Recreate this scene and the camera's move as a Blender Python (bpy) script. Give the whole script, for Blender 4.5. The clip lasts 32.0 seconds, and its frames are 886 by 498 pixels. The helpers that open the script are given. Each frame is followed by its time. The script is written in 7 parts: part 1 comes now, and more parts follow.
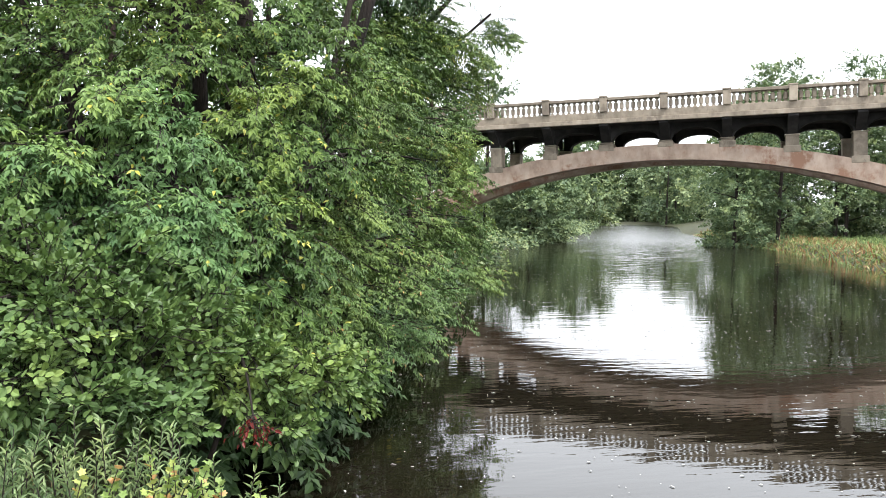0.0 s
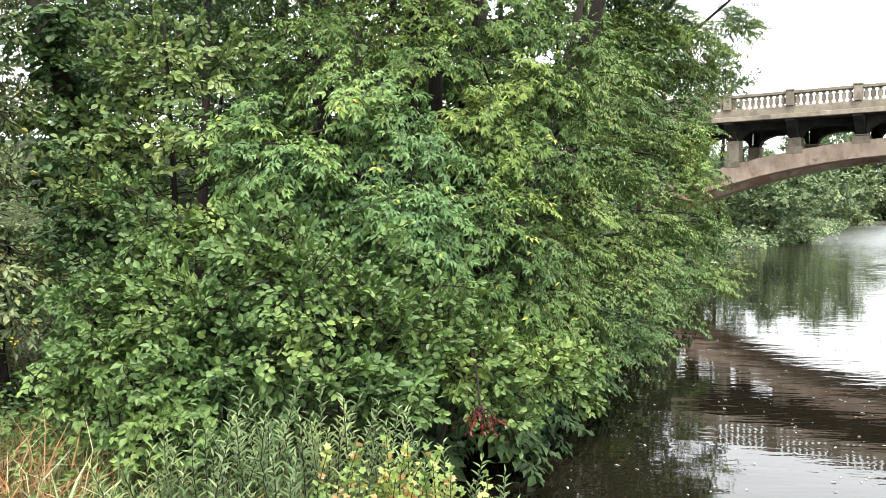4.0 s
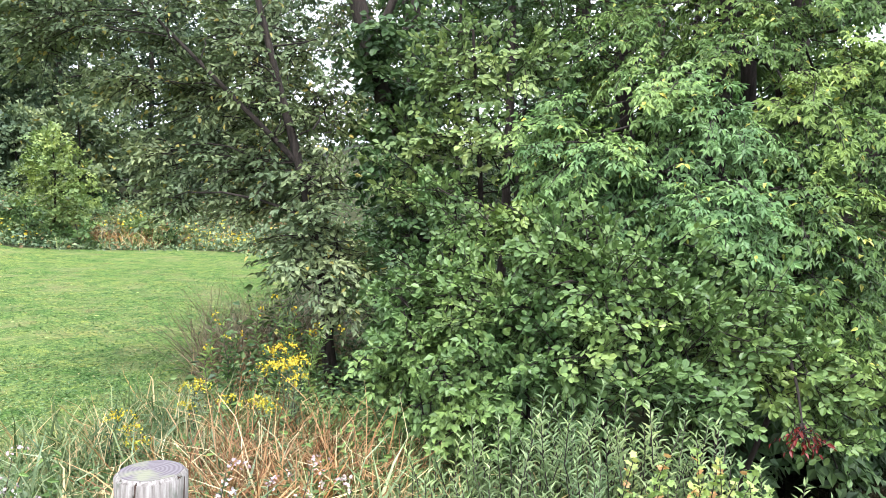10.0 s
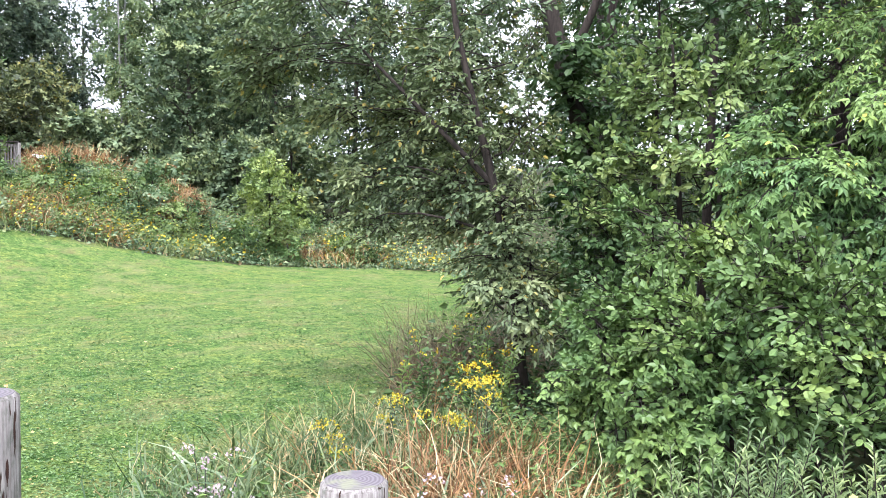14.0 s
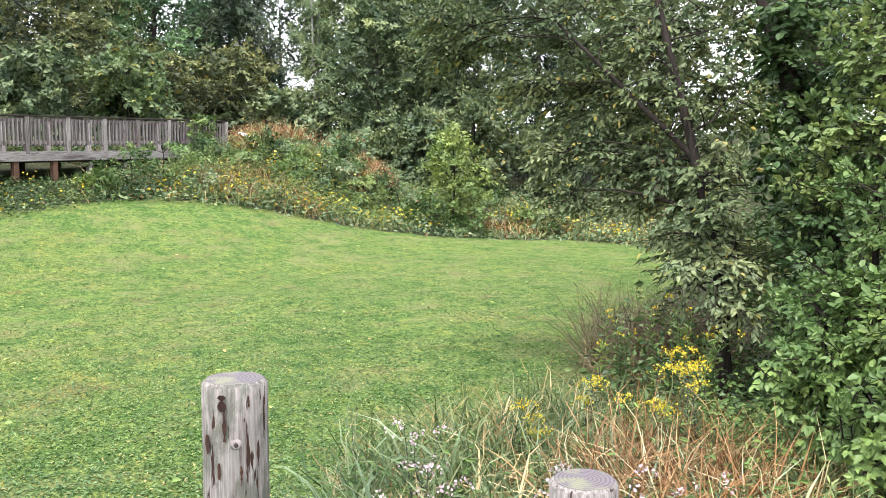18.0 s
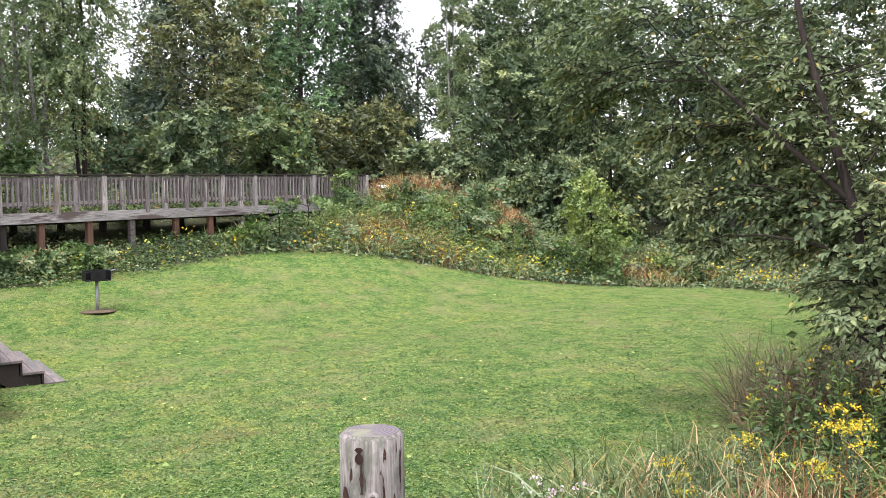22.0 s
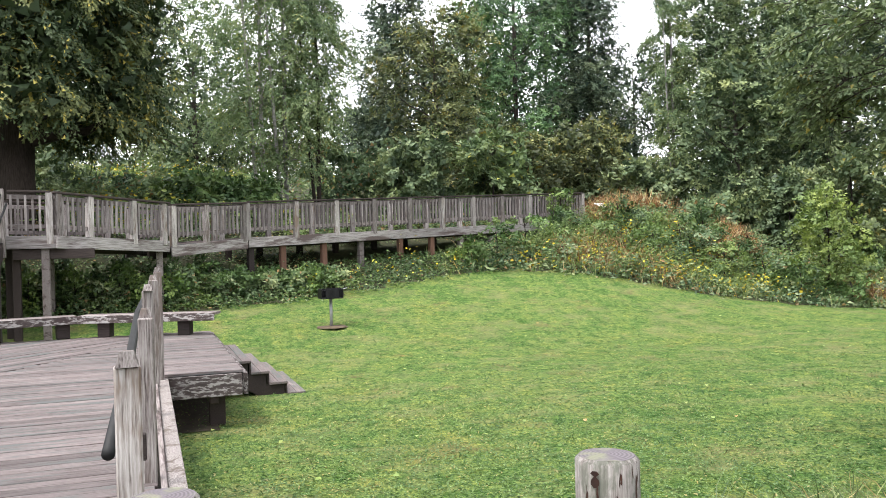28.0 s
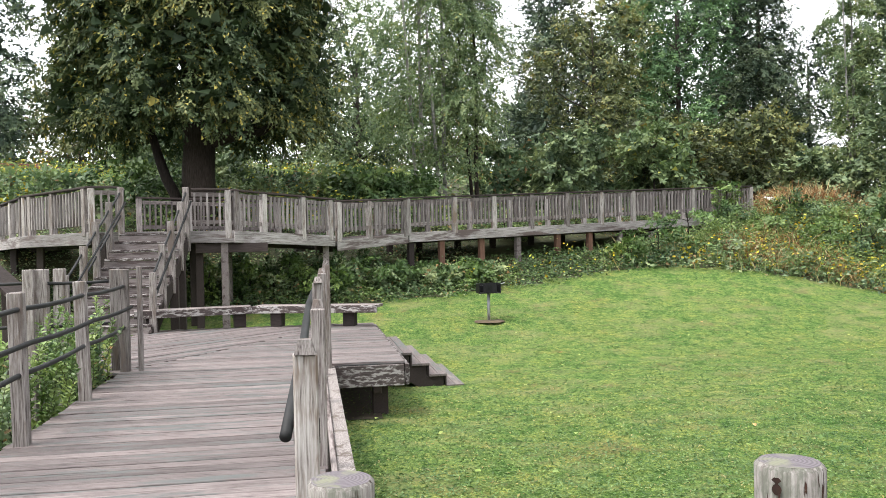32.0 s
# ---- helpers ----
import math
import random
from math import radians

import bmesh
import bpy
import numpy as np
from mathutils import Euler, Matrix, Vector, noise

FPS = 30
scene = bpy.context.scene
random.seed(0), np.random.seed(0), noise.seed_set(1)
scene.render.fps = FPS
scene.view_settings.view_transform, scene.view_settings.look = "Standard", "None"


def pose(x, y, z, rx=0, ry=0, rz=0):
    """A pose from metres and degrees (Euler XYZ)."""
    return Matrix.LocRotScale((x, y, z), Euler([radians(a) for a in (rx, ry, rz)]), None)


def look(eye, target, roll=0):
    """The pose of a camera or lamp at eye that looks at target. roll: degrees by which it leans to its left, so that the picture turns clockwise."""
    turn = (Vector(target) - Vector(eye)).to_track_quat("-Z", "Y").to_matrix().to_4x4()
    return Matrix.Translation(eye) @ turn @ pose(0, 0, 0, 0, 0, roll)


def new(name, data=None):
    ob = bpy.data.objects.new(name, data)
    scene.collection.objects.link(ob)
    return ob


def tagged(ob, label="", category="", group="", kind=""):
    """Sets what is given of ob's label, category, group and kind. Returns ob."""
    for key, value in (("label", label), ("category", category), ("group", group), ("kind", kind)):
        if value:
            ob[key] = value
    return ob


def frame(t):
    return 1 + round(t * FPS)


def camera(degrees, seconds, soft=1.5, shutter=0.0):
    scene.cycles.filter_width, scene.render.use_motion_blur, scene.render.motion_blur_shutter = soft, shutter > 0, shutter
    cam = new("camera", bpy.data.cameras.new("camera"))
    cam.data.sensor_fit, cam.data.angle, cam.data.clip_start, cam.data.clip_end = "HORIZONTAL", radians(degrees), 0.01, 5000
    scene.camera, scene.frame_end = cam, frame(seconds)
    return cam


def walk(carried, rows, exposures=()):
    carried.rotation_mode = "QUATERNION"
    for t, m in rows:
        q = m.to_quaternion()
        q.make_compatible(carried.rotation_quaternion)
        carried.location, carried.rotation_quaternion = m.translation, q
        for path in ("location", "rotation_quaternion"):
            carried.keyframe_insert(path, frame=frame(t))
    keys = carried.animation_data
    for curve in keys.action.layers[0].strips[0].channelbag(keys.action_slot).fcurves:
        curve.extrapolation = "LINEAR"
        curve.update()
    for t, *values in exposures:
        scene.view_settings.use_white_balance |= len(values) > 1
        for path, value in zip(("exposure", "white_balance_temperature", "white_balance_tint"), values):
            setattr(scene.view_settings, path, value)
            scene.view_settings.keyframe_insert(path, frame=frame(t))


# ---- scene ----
cam = camera(56.3, 32.0, 0.55)
PATH = [
    (0, (-0.09, 0.05, 1.37), (0.431, 1.978, 1.277), 1.4),
    (0.5, (-0.099, 0.044, 1.37), (0.376, 1.984, 1.276), 1.5),
    (1, (-0.103, 0.034, 1.374), (0.309, 1.989, 1.275), 1.6),
    (1.5, (-0.103, 0.035, 1.373), (0.247, 2.002, 1.265), 1.7),
    (2, (-0.114, 0.041, 1.374), (0.163, 2.018, 1.259), 1.8),
    (2.5, (-0.12, 0.038, 1.377), (0.075, 2.026, 1.26), 1.8),
    (3, (-0.119, 0.046, 1.374), (-0.009, 2.039, 1.259), 1.7),
    (3.5, (-0.122, 0.049, 1.372), (-0.08, 2.045, 1.26), 1.7),
    (4, (-0.119, 0.043, 1.373), (-0.13, 2.039, 1.254), 1.8),
    (4.5, (-0.128, 0.045, 1.373), (-0.193, 2.04, 1.238), 1.4),
    (6.5, (-0.188, 0.078, 1.373), (-0.379, 2.065, 1.243), 1.3),
    (7, (-0.19, 0.094, 1.378), (-0.443, 2.073, 1.246), 1.8),
    (7.5, (-0.187, 0.116, 1.382), (-0.515, 2.084, 1.248), 1.7),
    (8, (-0.183, 0.121, 1.382), (-0.57, 2.078, 1.242), 1.5),
    (8.5, (-0.176, 0.113, 1.379), (-0.618, 2.058, 1.232), 1.5),
    (9, (-0.185, 0.112, 1.381), (-0.696, 2.041, 1.236), 1.4),
    (9.5, (-0.194, 0.114, 1.383), (-0.796, 2.016, 1.239), 1.3),
    (10, (-0.191, 0.11, 1.381), (-0.89, 1.979, 1.237), 1.2),
    (10.5, (-0.196, 0.114, 1.384), (-0.977, 1.95, 1.248), 0.8),
    (11, (-0.196, 0.113, 1.385), (-1.034, 1.926, 1.266), 0.3),
    (11.5, (-0.197, 0.111, 1.382), (-1.076, 1.904, 1.276), 0.2),
    (12, (-0.195, 0.106, 1.386), (-1.11, 1.881, 1.283), 0.2),
    (12.5, (-0.199, 0.112, 1.383), (-1.15, 1.869, 1.283), 0.3),
    (13, (-0.205, 0.112, 1.387), (-1.201, 1.843, 1.288), 0.6),
    (13.5, (-0.211, 0.114, 1.38), (-1.267, 1.809, 1.282), 0.8),
    (14, (-0.207, 0.11, 1.381), (-1.317, 1.77, 1.278), 0.9),
    (14.5, (-0.2, 0.109, 1.387), (-1.36, 1.735, 1.284), 0.8),
    (15, (-0.206, 0.09, 1.396), (-1.42, 1.676, 1.292), 0.6),
    (15.5, (-0.214, 0.103, 1.391), (-1.501, 1.631, 1.287), 0.2),
    (17.5, (-0.342, 0.072, 1.456), (-1.778, 1.454, 1.287), 0.4),
    (18, (-0.352, 0.052, 1.454), (-1.787, 1.434, 1.272), 0.2),
    (18.5, (-0.362, 0.034, 1.452), (-1.799, 1.412, 1.261), -0.1),
    (19, (-0.363, 0.04, 1.453), (-1.822, 1.394, 1.26), 0.2),
    (19.5, (-0.353, 0.051, 1.457), (-1.858, 1.356, 1.28), 0.1),
    (20, (-0.349, 0.063, 1.463), (-1.898, 1.319, 1.311), -0.3),
    (20.5, (-0.359, 0.07, 1.46), (-1.936, 1.293, 1.324), -0.6),
    (21, (-0.356, 0.068, 1.464), (-1.954, 1.263, 1.335), -0.8),
    (21.5, (-0.362, 0.069, 1.465), (-1.987, 1.229, 1.359), -1.0),
    (22, (-0.365, 0.071, 1.466), (-2.012, 1.203, 1.402), -0.9),
    (22.5, (-0.354, 0.055, 1.469), (-2.028, 1.15, 1.429), -0.9),
    (23, (-0.361, 0.057, 1.471), (-2.059, 1.113, 1.435), -1.0),
    (23.5, (-0.349, 0.047, 1.475), (-2.062, 1.078, 1.444), -1.1),
    (24, (-0.355, 0.041, 1.473), (-2.088, 1.04, 1.443), -1.1),
    (24.5, (-0.335, 0.019, 1.481), (-2.091, 0.977, 1.444), -1.1),
    (25, (-0.341, 0.015, 1.48), (-2.121, 0.927, 1.441), -1.1),
    (25.5, (-0.336, 0.01, 1.482), (-2.136, 0.881, 1.446), -1.3),
    (27.5, (-0.341, -0.008, 1.487), (-2.211, 0.7, 1.473), -1.5),
    (28, (-0.337, -0.011, 1.49), (-2.22, 0.666, 1.481), -1.5),
    (28.5, (-0.334, -0.02, 1.492), (-2.23, 0.617, 1.495), -1.5),
    (29, (-0.333, -0.029, 1.492), (-2.245, 0.561, 1.501), -1.3),
    (29.5, (-0.333, -0.037, 1.493), (-2.26, 0.501, 1.507), -1.3),
    (30, (-0.331, -0.043, 1.497), (-2.27, 0.447, 1.521), -1.2),
    (30.5, (-0.331, -0.052, 1.496), (-2.28, 0.394, 1.531), -1.2),
    (31, (-0.332, -0.054, 1.496), (-2.292, 0.346, 1.53), -1.2),
    (31.5, (-0.339, -0.054, 1.491), (-2.307, 0.301, 1.511), -1.3),
    (32, (-0.342, -0.054, 1.487), (-2.317, 0.26, 1.476), -1.3),
]
EXPOSURES = [(0.0, 0.9, 6350, 10), (4.0, 1.16, 6550, 8), (8.0, 1.36, 6650, 3), (9.0, 1.36, 6600, 4), (10.2, 1.36, 5950, 13), (13.0, 1.36, 5900, 16), (15.5, 1.28, 6050, 16), (17.0, 1.2, 6350, 14), (20.0, 1.05, 6350, 15), (23.0, 0.9, 6400, 19), (25.5, 0.9, 6400, 17), (28.0, 0.88, 6450, 12), (32.0, 0.86, 6500, 10)]
walk(cam, [(t, look(eye, target, roll)) for t, eye, target, roll in PATH], EXPOSURES)

# ---- sky and light ----
world = bpy.data.worlds.new("overcast_sky")
scene.world = world
world.use_nodes = True
wn, wl = world.node_tree.nodes, world.node_tree.links
sky = wn.new("ShaderNodeTexSky")
sky.sky_type, sky.sun_disc = "NISHITA", False
sky.sun_elevation, sky.sun_rotation = radians(64), radians(160)
sky.air_density, sky.dust_density = 1.0, 3.0
grey = wn.new("ShaderNodeHueSaturation")
grey.inputs["Saturation"].default_value = 0.12
cloud = wn.new("ShaderNodeMix")
cloud.data_type = "RGBA"
cloud.inputs[0].default_value = 0.75
cloud.inputs[7].default_value = (10.9, 11.2, 11.6, 1)
wl.new(sky.outputs[0], grey.inputs["Color"])
wl.new(grey.outputs[0], cloud.inputs[6])
wl.new(cloud.outputs[2], wn["Background"].inputs["Color"])
wn["Background"].inputs["Strength"].default_value = 0.15
sun_data = bpy.data.lights.new("sun", "SUN")
sun_data.energy, sun_data.angle, sun_data.color = 2.4, radians(18), (1.0, 0.96, 0.9)
new("sun", sun_data).matrix_world = look((0, 0, 0), (-math.sin(radians(160)) * math.cos(radians(64)), -math.cos(radians(160)) * math.cos(radians(64)), -math.sin(radians(64))))

# ---- materials ----
def nodes_of(name):
    m = bpy.data.materials.new(name)
    m.use_nodes = True
    nt = m.node_tree
    return m, nt, nt.nodes["Principled BSDF"]


def ramp_of(nt, fac, stops):
    r = nt.nodes.new("ShaderNodeValToRGB")
    while len(r.color_ramp.elements) < len(stops):
        r.color_ramp.elements.new(0.5)
    for el, (pos, col) in zip(r.color_ramp.elements, stops):
        el.position, el.color = pos, (*col, 1)
    nt.links.new(fac, r.inputs[0])
    return r.outputs[0]


def noise_of(nt, vec, scale, detail=4, rough=0.6):
    n = nt.nodes.new("ShaderNodeTexNoise")
    n.inputs["Scale"].default_value, n.inputs["Detail"].default_value, n.inputs["Roughness"].default_value = scale, detail, rough
    nt.links.new(vec, n.inputs["Vector"])
    return n.outputs[0]


def coords(nt, stretch=(1, 1, 1), vary=True, spin=(0, 0, 0)):
    tc, mp = nt.nodes.new("ShaderNodeTexCoord"), nt.nodes.new("ShaderNodeMapping")
    mp.inputs["Scale"].default_value = stretch
    mp.inputs["Rotation"].default_value = spin
    nt.links.new(tc.outputs["Object"], mp.inputs["Vector"])
    if vary:
        oi, mul = nt.nodes.new("ShaderNodeObjectInfo"), nt.nodes.new("ShaderNodeMath")
        mul.operation = "MULTIPLY"
        mul.inputs[1].default_value = 40
        nt.links.new(oi.outputs["Random"], mul.inputs[0])
        nt.links.new(mul.outputs[0], mp.inputs["Location"])
    return mp.outputs[0]


def mixed(nt, a, b, fac, kind="MIX"):
    m = nt.nodes.new("ShaderNodeMix")
    m.data_type, m.blend_type = "RGBA", kind
    for sock, val in ((0, fac), (6, a), (7, b)):
        if isinstance(val, (int, float)):
            m.inputs[sock].default_value = val
        elif isinstance(val, tuple):
            m.inputs[sock].default_value = (*val, 1)
        else:
            nt.links.new(val, m.inputs[sock])
    return m.outputs[2]


def bumped(nt, bsdf, height, strength, dist):
    b = nt.nodes.new("ShaderNodeBump")
    b.inputs["Strength"].default_value, b.inputs["Distance"].default_value = strength, dist
    nt.links.new(height, b.inputs["Height"])
    nt.links.new(b.outputs[0], bsdf.inputs["Normal"])


def surface(name, stops, scale=3.0, stretch=(1, 1, 1), rough=0.8, big=0.5, bump=0.4, dist=0.01, metal=0.0, vary=True, stain=None, stain_scale=1.2, tone=0.65):
    """A rough surface: fine grain through a ramp, a broad variation over it, stains of a second colour."""
    m, nt, bs = nodes_of(name)
    stops = [(at, tuple(tone * c for c in colour)) for at, colour in stops]
    stain = stain and tuple(tone * c for c in stain)
    v = coords(nt, stretch, vary)
    n1 = noise_of(nt, v, scale, 6, 0.65)
    col = ramp_of(nt, n1, stops)
    n2 = noise_of(nt, coords(nt, (1, 1, 1), vary), 0.8, 3)
    shade = ramp_of(nt, n2, [(0.3, (1 - big, 1 - big, 1 - big)), (0.7, (1, 1, 1))])
    col = mixed(nt, col, shade, 1.0, "MULTIPLY")
    if vary:
        oi = nt.nodes.new("ShaderNodeObjectInfo")
        col = mixed(nt, col, ramp_of(nt, oi.outputs["Random"], [(0.0, (0.66, 0.65, 0.65)), (1.0, (1.2, 1.19, 1.18))]), 1.0, "MULTIPLY")
    if stain:
        n3 = noise_of(nt, coords(nt, tuple(0.5 + 0.5 * s for s in stretch), vary), stain_scale, 5, 0.7)
        f = ramp_of(nt, n3, [(0.52, (0, 0, 0)), (0.62, (1, 1, 1))])
        col = mixed(nt, col, stain, f)
    nt.links.new(col, bs.inputs["Base Color"])
    bs.inputs["Roughness"].default_value, bs.inputs["Metallic"].default_value = rough, metal
    bs.inputs["Specular IOR Level"].default_value = 0.3
    bumped(nt, bs, n1, bump, dist)
    return m


LEAVES = set()


def leafy(name, dark, mid, light, thin=0.35, rough=0.45, odd=None, odd_share=0.05, cool=1.7):
    """Leaf blades: one hue for each spray, small differences from blade to blade, light shining through."""
    m, nt, bs = nodes_of(name)
    LEAVES.add(name)
    dark, mid, light = (tuple(min(0.62, v * g * h) for v, h in zip(c, (1.04 if cool < 1.5 else 0.98, 0.94, cool) if c[1] > 1.05 * c[0] else (0.9, 0.9, 0.9))) for c, g in ((dark, 0.66), (mid, 0.78), (light, 0.92)))
    geo, spray = nt.nodes.new("ShaderNodeNewGeometry"), nt.nodes.new("ShaderNodeAttribute")
    spray.attribute_name = "spray"
    col = ramp_of(nt, spray.outputs["Fac"], [(0.0, dark), (0.5, mid), (1.0, light)])
    col = mixed(nt, col, ramp_of(nt, geo.outputs["Random Per Island"], [(0.0, (0.72, 0.76, 0.76)), (0.5, (1, 1, 1)), (1.0, (1.26, 1.2, 1.12))]), 1.0, "MULTIPLY")
    if odd:
        pick = nt.nodes.new("ShaderNodeMath")
        pick.operation = "GREATER_THAN"
        pick.inputs[1].default_value = 1.0 - odd_share
        nt.links.new(geo.outputs["Random Per Island"], pick.inputs[0])
        col = mixed(nt, col, odd, pick.outputs[0])
    n2 = noise_of(nt, coords(nt, (1, 1, 1.3), False), 0.9, 3)
    col = mixed(nt, col, ramp_of(nt, n2, [(0.33, (0.80, 0.88, 0.95)), (0.5, (1, 1, 1)), (0.66, (1.18, 1.1, 0.92))]), 1.0, "MULTIPLY")
    nt.links.new(col, bs.inputs["Base Color"])
    bs.inputs["Roughness"].default_value = rough
    bs.inputs["Specular IOR Level"].default_value = 0.28
    tr, mx = nt.nodes.new("ShaderNodeBsdfTranslucent"), nt.nodes.new("ShaderNodeMixShader")
    nt.links.new(mixed(nt, col, (0.9, 1.0, 0.45), 0.5, "MULTIPLY"), tr.inputs[0])
    mx.inputs[0].default_value = 0.7 * thin
    nt.links.new(bs.outputs[0], mx.inputs[1])
    nt.links.new(tr.outputs[0], mx.inputs[2])
    nt.links.new(mx.outputs[0], nt.nodes["Material Output"].inputs[0])
    return m


WOOD = surface("weathered_wood", [(0.25, (0.16, 0.13, 0.125)), (0.5, (0.36, 0.31, 0.30)), (0.75, (0.55, 0.50, 0.49))], 13, (0.4, 9, 9), 0.85, 0.35, 0.5, 0.006, stain=(0.12, 0.09, 0.085), stain_scale=2.2)
BALUSTER_WOOD = surface("grey_baluster_wood", [(0.25, (0.20, 0.17, 0.165)), (0.5, (0.38, 0.345, 0.335)), (0.75, (0.54, 0.50, 0.49))], 9, (9, 9, 0.5), 0.85, 0.35, 0.4, 0.004, stain=(0.16, 0.13, 0.12), stain_scale=1.6, tone=0.68)
# darker copy of the baluster wood; the far railings' shade is in its colour
BACK_WOOD = surface("shaded_baluster_wood", [(0.25, (0.10, 0.085, 0.08)), (0.5, (0.19, 0.165, 0.16)), (0.75, (0.28, 0.25, 0.245))], 9, (9, 9, 0.5), 0.85, 0.35, 0.4, 0.004)
PALE_POST = surface("bleached_post_wood", [(0.33, (0.13, 0.105, 0.095)), (0.43, (0.38, 0.345, 0.325)), (0.58, (0.58, 0.545, 0.525)), (0.75, (0.72, 0.69, 0.67))], 11, (8, 8, 0.4), 0.85, 0.35, 0.7, 0.007, tone=0.85, stain=(0.20, 0.15, 0.12), stain_scale=1.5)
PALE_BEAM = surface("bleached_side_beam", [(0.28, (0.12, 0.10, 0.095)), (0.42, (0.34, 0.31, 0.30)), (0.56, (0.52, 0.49, 0.48)), (0.75, (0.66, 0.63, 0.62))], 9, (0.35, 7, 7), 0.85, 0.4, 0.6, 0.006, tone=0.8, stain=(0.13, 0.10, 0.095), stain_scale=1.3)
DECK_WOOD = surface("deck_boards", [(0.35, (0.065, 0.05, 0.05)), (0.43, (0.26, 0.21, 0.205)), (0.58, (0.39, 0.33, 0.325)), (0.75, (0.52, 0.46, 0.45))], 13, (0.3, 8, 8), 0.7, 0.35, 0.6, 0.005, stain=(0.17, 0.18, 0.175), stain_scale=1.4, tone=0.54)
POST_WOOD = surface("pale_post_wood", [(0.34, (0.07, 0.055, 0.05)), (0.44, (0.29, 0.25, 0.24)), (0.58, (0.50, 0.46, 0.44)), (0.75, (0.70, 0.66, 0.64))], 11, (8, 8, 0.4), 0.85, 0.3, 0.7, 0.008, stain=(0.20, 0.16, 0.14), stain_scale=2.0)
PEELED = surface("peeling_beam", [(0.3, (0.05, 0.038, 0.036)), (0.50, (0.15, 0.12, 0.115)), (0.54, (0.58, 0.55, 0.54))], 6, (1.2, 4, 4), 0.85, 0.3, 0.5, 0.006, stain=(0.07, 0.05, 0.05), stain_scale=2.5)
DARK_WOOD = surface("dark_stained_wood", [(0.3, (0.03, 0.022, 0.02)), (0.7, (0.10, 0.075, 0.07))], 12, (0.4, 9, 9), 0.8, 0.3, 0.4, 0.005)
RED_WOOD = surface("reddish_support_wood", [(0.3, (0.15, 0.075, 0.05)), (0.7, (0.30, 0.17, 0.12))], 5, (9, 9, 0.5), 0.85, 0.3, 0.4, 0.005)
PIPE = surface("black_rubber_pipe", [(0.3, (0.012, 0.013, 0.014)), (0.7, (0.035, 0.036, 0.038))], 8, (1, 1, 1), 0.6, 0.2, 0.2, 0.002)
ROPE = surface("pale_cord", [(0.3, (0.5, 0.47, 0.42)), (0.7, (0.7, 0.67, 0.6))], 30)
IRON = surface("sooty_iron", [(0.3, (0.012, 0.012, 0.014)), (0.7, (0.04, 0.04, 0.045))], 12, rough=0.55, metal=0.4)
STEEL = surface("galvanised_pipe", [(0.3, (0.42, 0.43, 0.44)), (0.7, (0.62, 0.63, 0.64))], 12, rough=0.45, metal=0.5, big=0.2)
CONCRETE = surface("bridge_concrete", [(0.25, (0.26, 0.215, 0.165)), (0.5, (0.44, 0.375, 0.295)), (0.75, (0.56, 0.49, 0.395))], 2.2, (1, 1, 0.7), 0.9, 0.3, 0.4, 0.02, stain=(0.21, 0.175, 0.14), stain_scale=0.7, tone=0.78)
PINK_CONCRETE = surface("weathered_arch_concrete", [(0.25, (0.34, 0.24, 0.185)), (0.5, (0.55, 0.42, 0.335)), (0.75, (0.66, 0.54, 0.45))], 1.6, (1, 1, 0.6), 0.9, 0.3, 0.4, 0.02, stain=(0.33, 0.19, 0.13), stain_scale=0.7, tone=0.8)
# dirty concrete darkened further; shadow under the deck is put into its colour
DULL_CONCRETE = surface("shaded_dirty_soffit_concrete", [(0.3, (0.03, 0.03, 0.03)), (0.7, (0.075, 0.07, 0.068))], 1.6, rough=0.9)
BARK = surface("grey_brown_bark", [(0.3, (0.055, 0.045, 0.038)), (0.55, (0.12, 0.10, 0.085)), (0.75, (0.20, 0.175, 0.15))], 6, (5, 5, 0.8), 0.95, 0.4, 0.8, 0.02)
DARK_BARK = surface("dark_bark", [(0.3, (0.022, 0.017, 0.014)), (0.7, (0.075, 0.058, 0.048))], 6, (5, 5, 0.8), 0.95, 0.4, 0.8, 0.02)
RED_BARK = surface("reddish_brown_bark", [(0.3, (0.035, 0.022, 0.018)), (0.7, (0.10, 0.065, 0.052))], 6, (5, 5, 0.8), 0.95, 0.4, 0.8, 0.02)
BIRCH = surface("pale_birch_bark", [(0.3, (0.12, 0.11, 0.10)), (0.48, (0.42, 0.41, 0.38)), (0.7, (0.55, 0.54, 0.50))], 4, (1, 1, 6), 0.8, 0.3, 0.4, 0.01)
SIGN = surface("white_sign_panel", [(0.3, (0.7, 0.7, 0.68)), (0.7, (0.8, 0.8, 0.78))], 6, rough=0.5, big=0.1, tone=0.9)
SOIL = surface("bare_soil", [(0.3, (0.12, 0.085, 0.05)), (0.7, (0.24, 0.18, 0.12))], 8)
# dark brown that stands for the shade under the decks
UNDERDECK_SHADE = surface("underdeck_shade", [(0.3, (0.03, 0.022, 0.015)), (0.7, (0.08, 0.06, 0.04))], 8, vary=False)
BRICK_RED = surface("red_wall_paint", [(0.3, (0.16, 0.05, 0.035)), (0.7, (0.26, 0.09, 0.06))], 8)

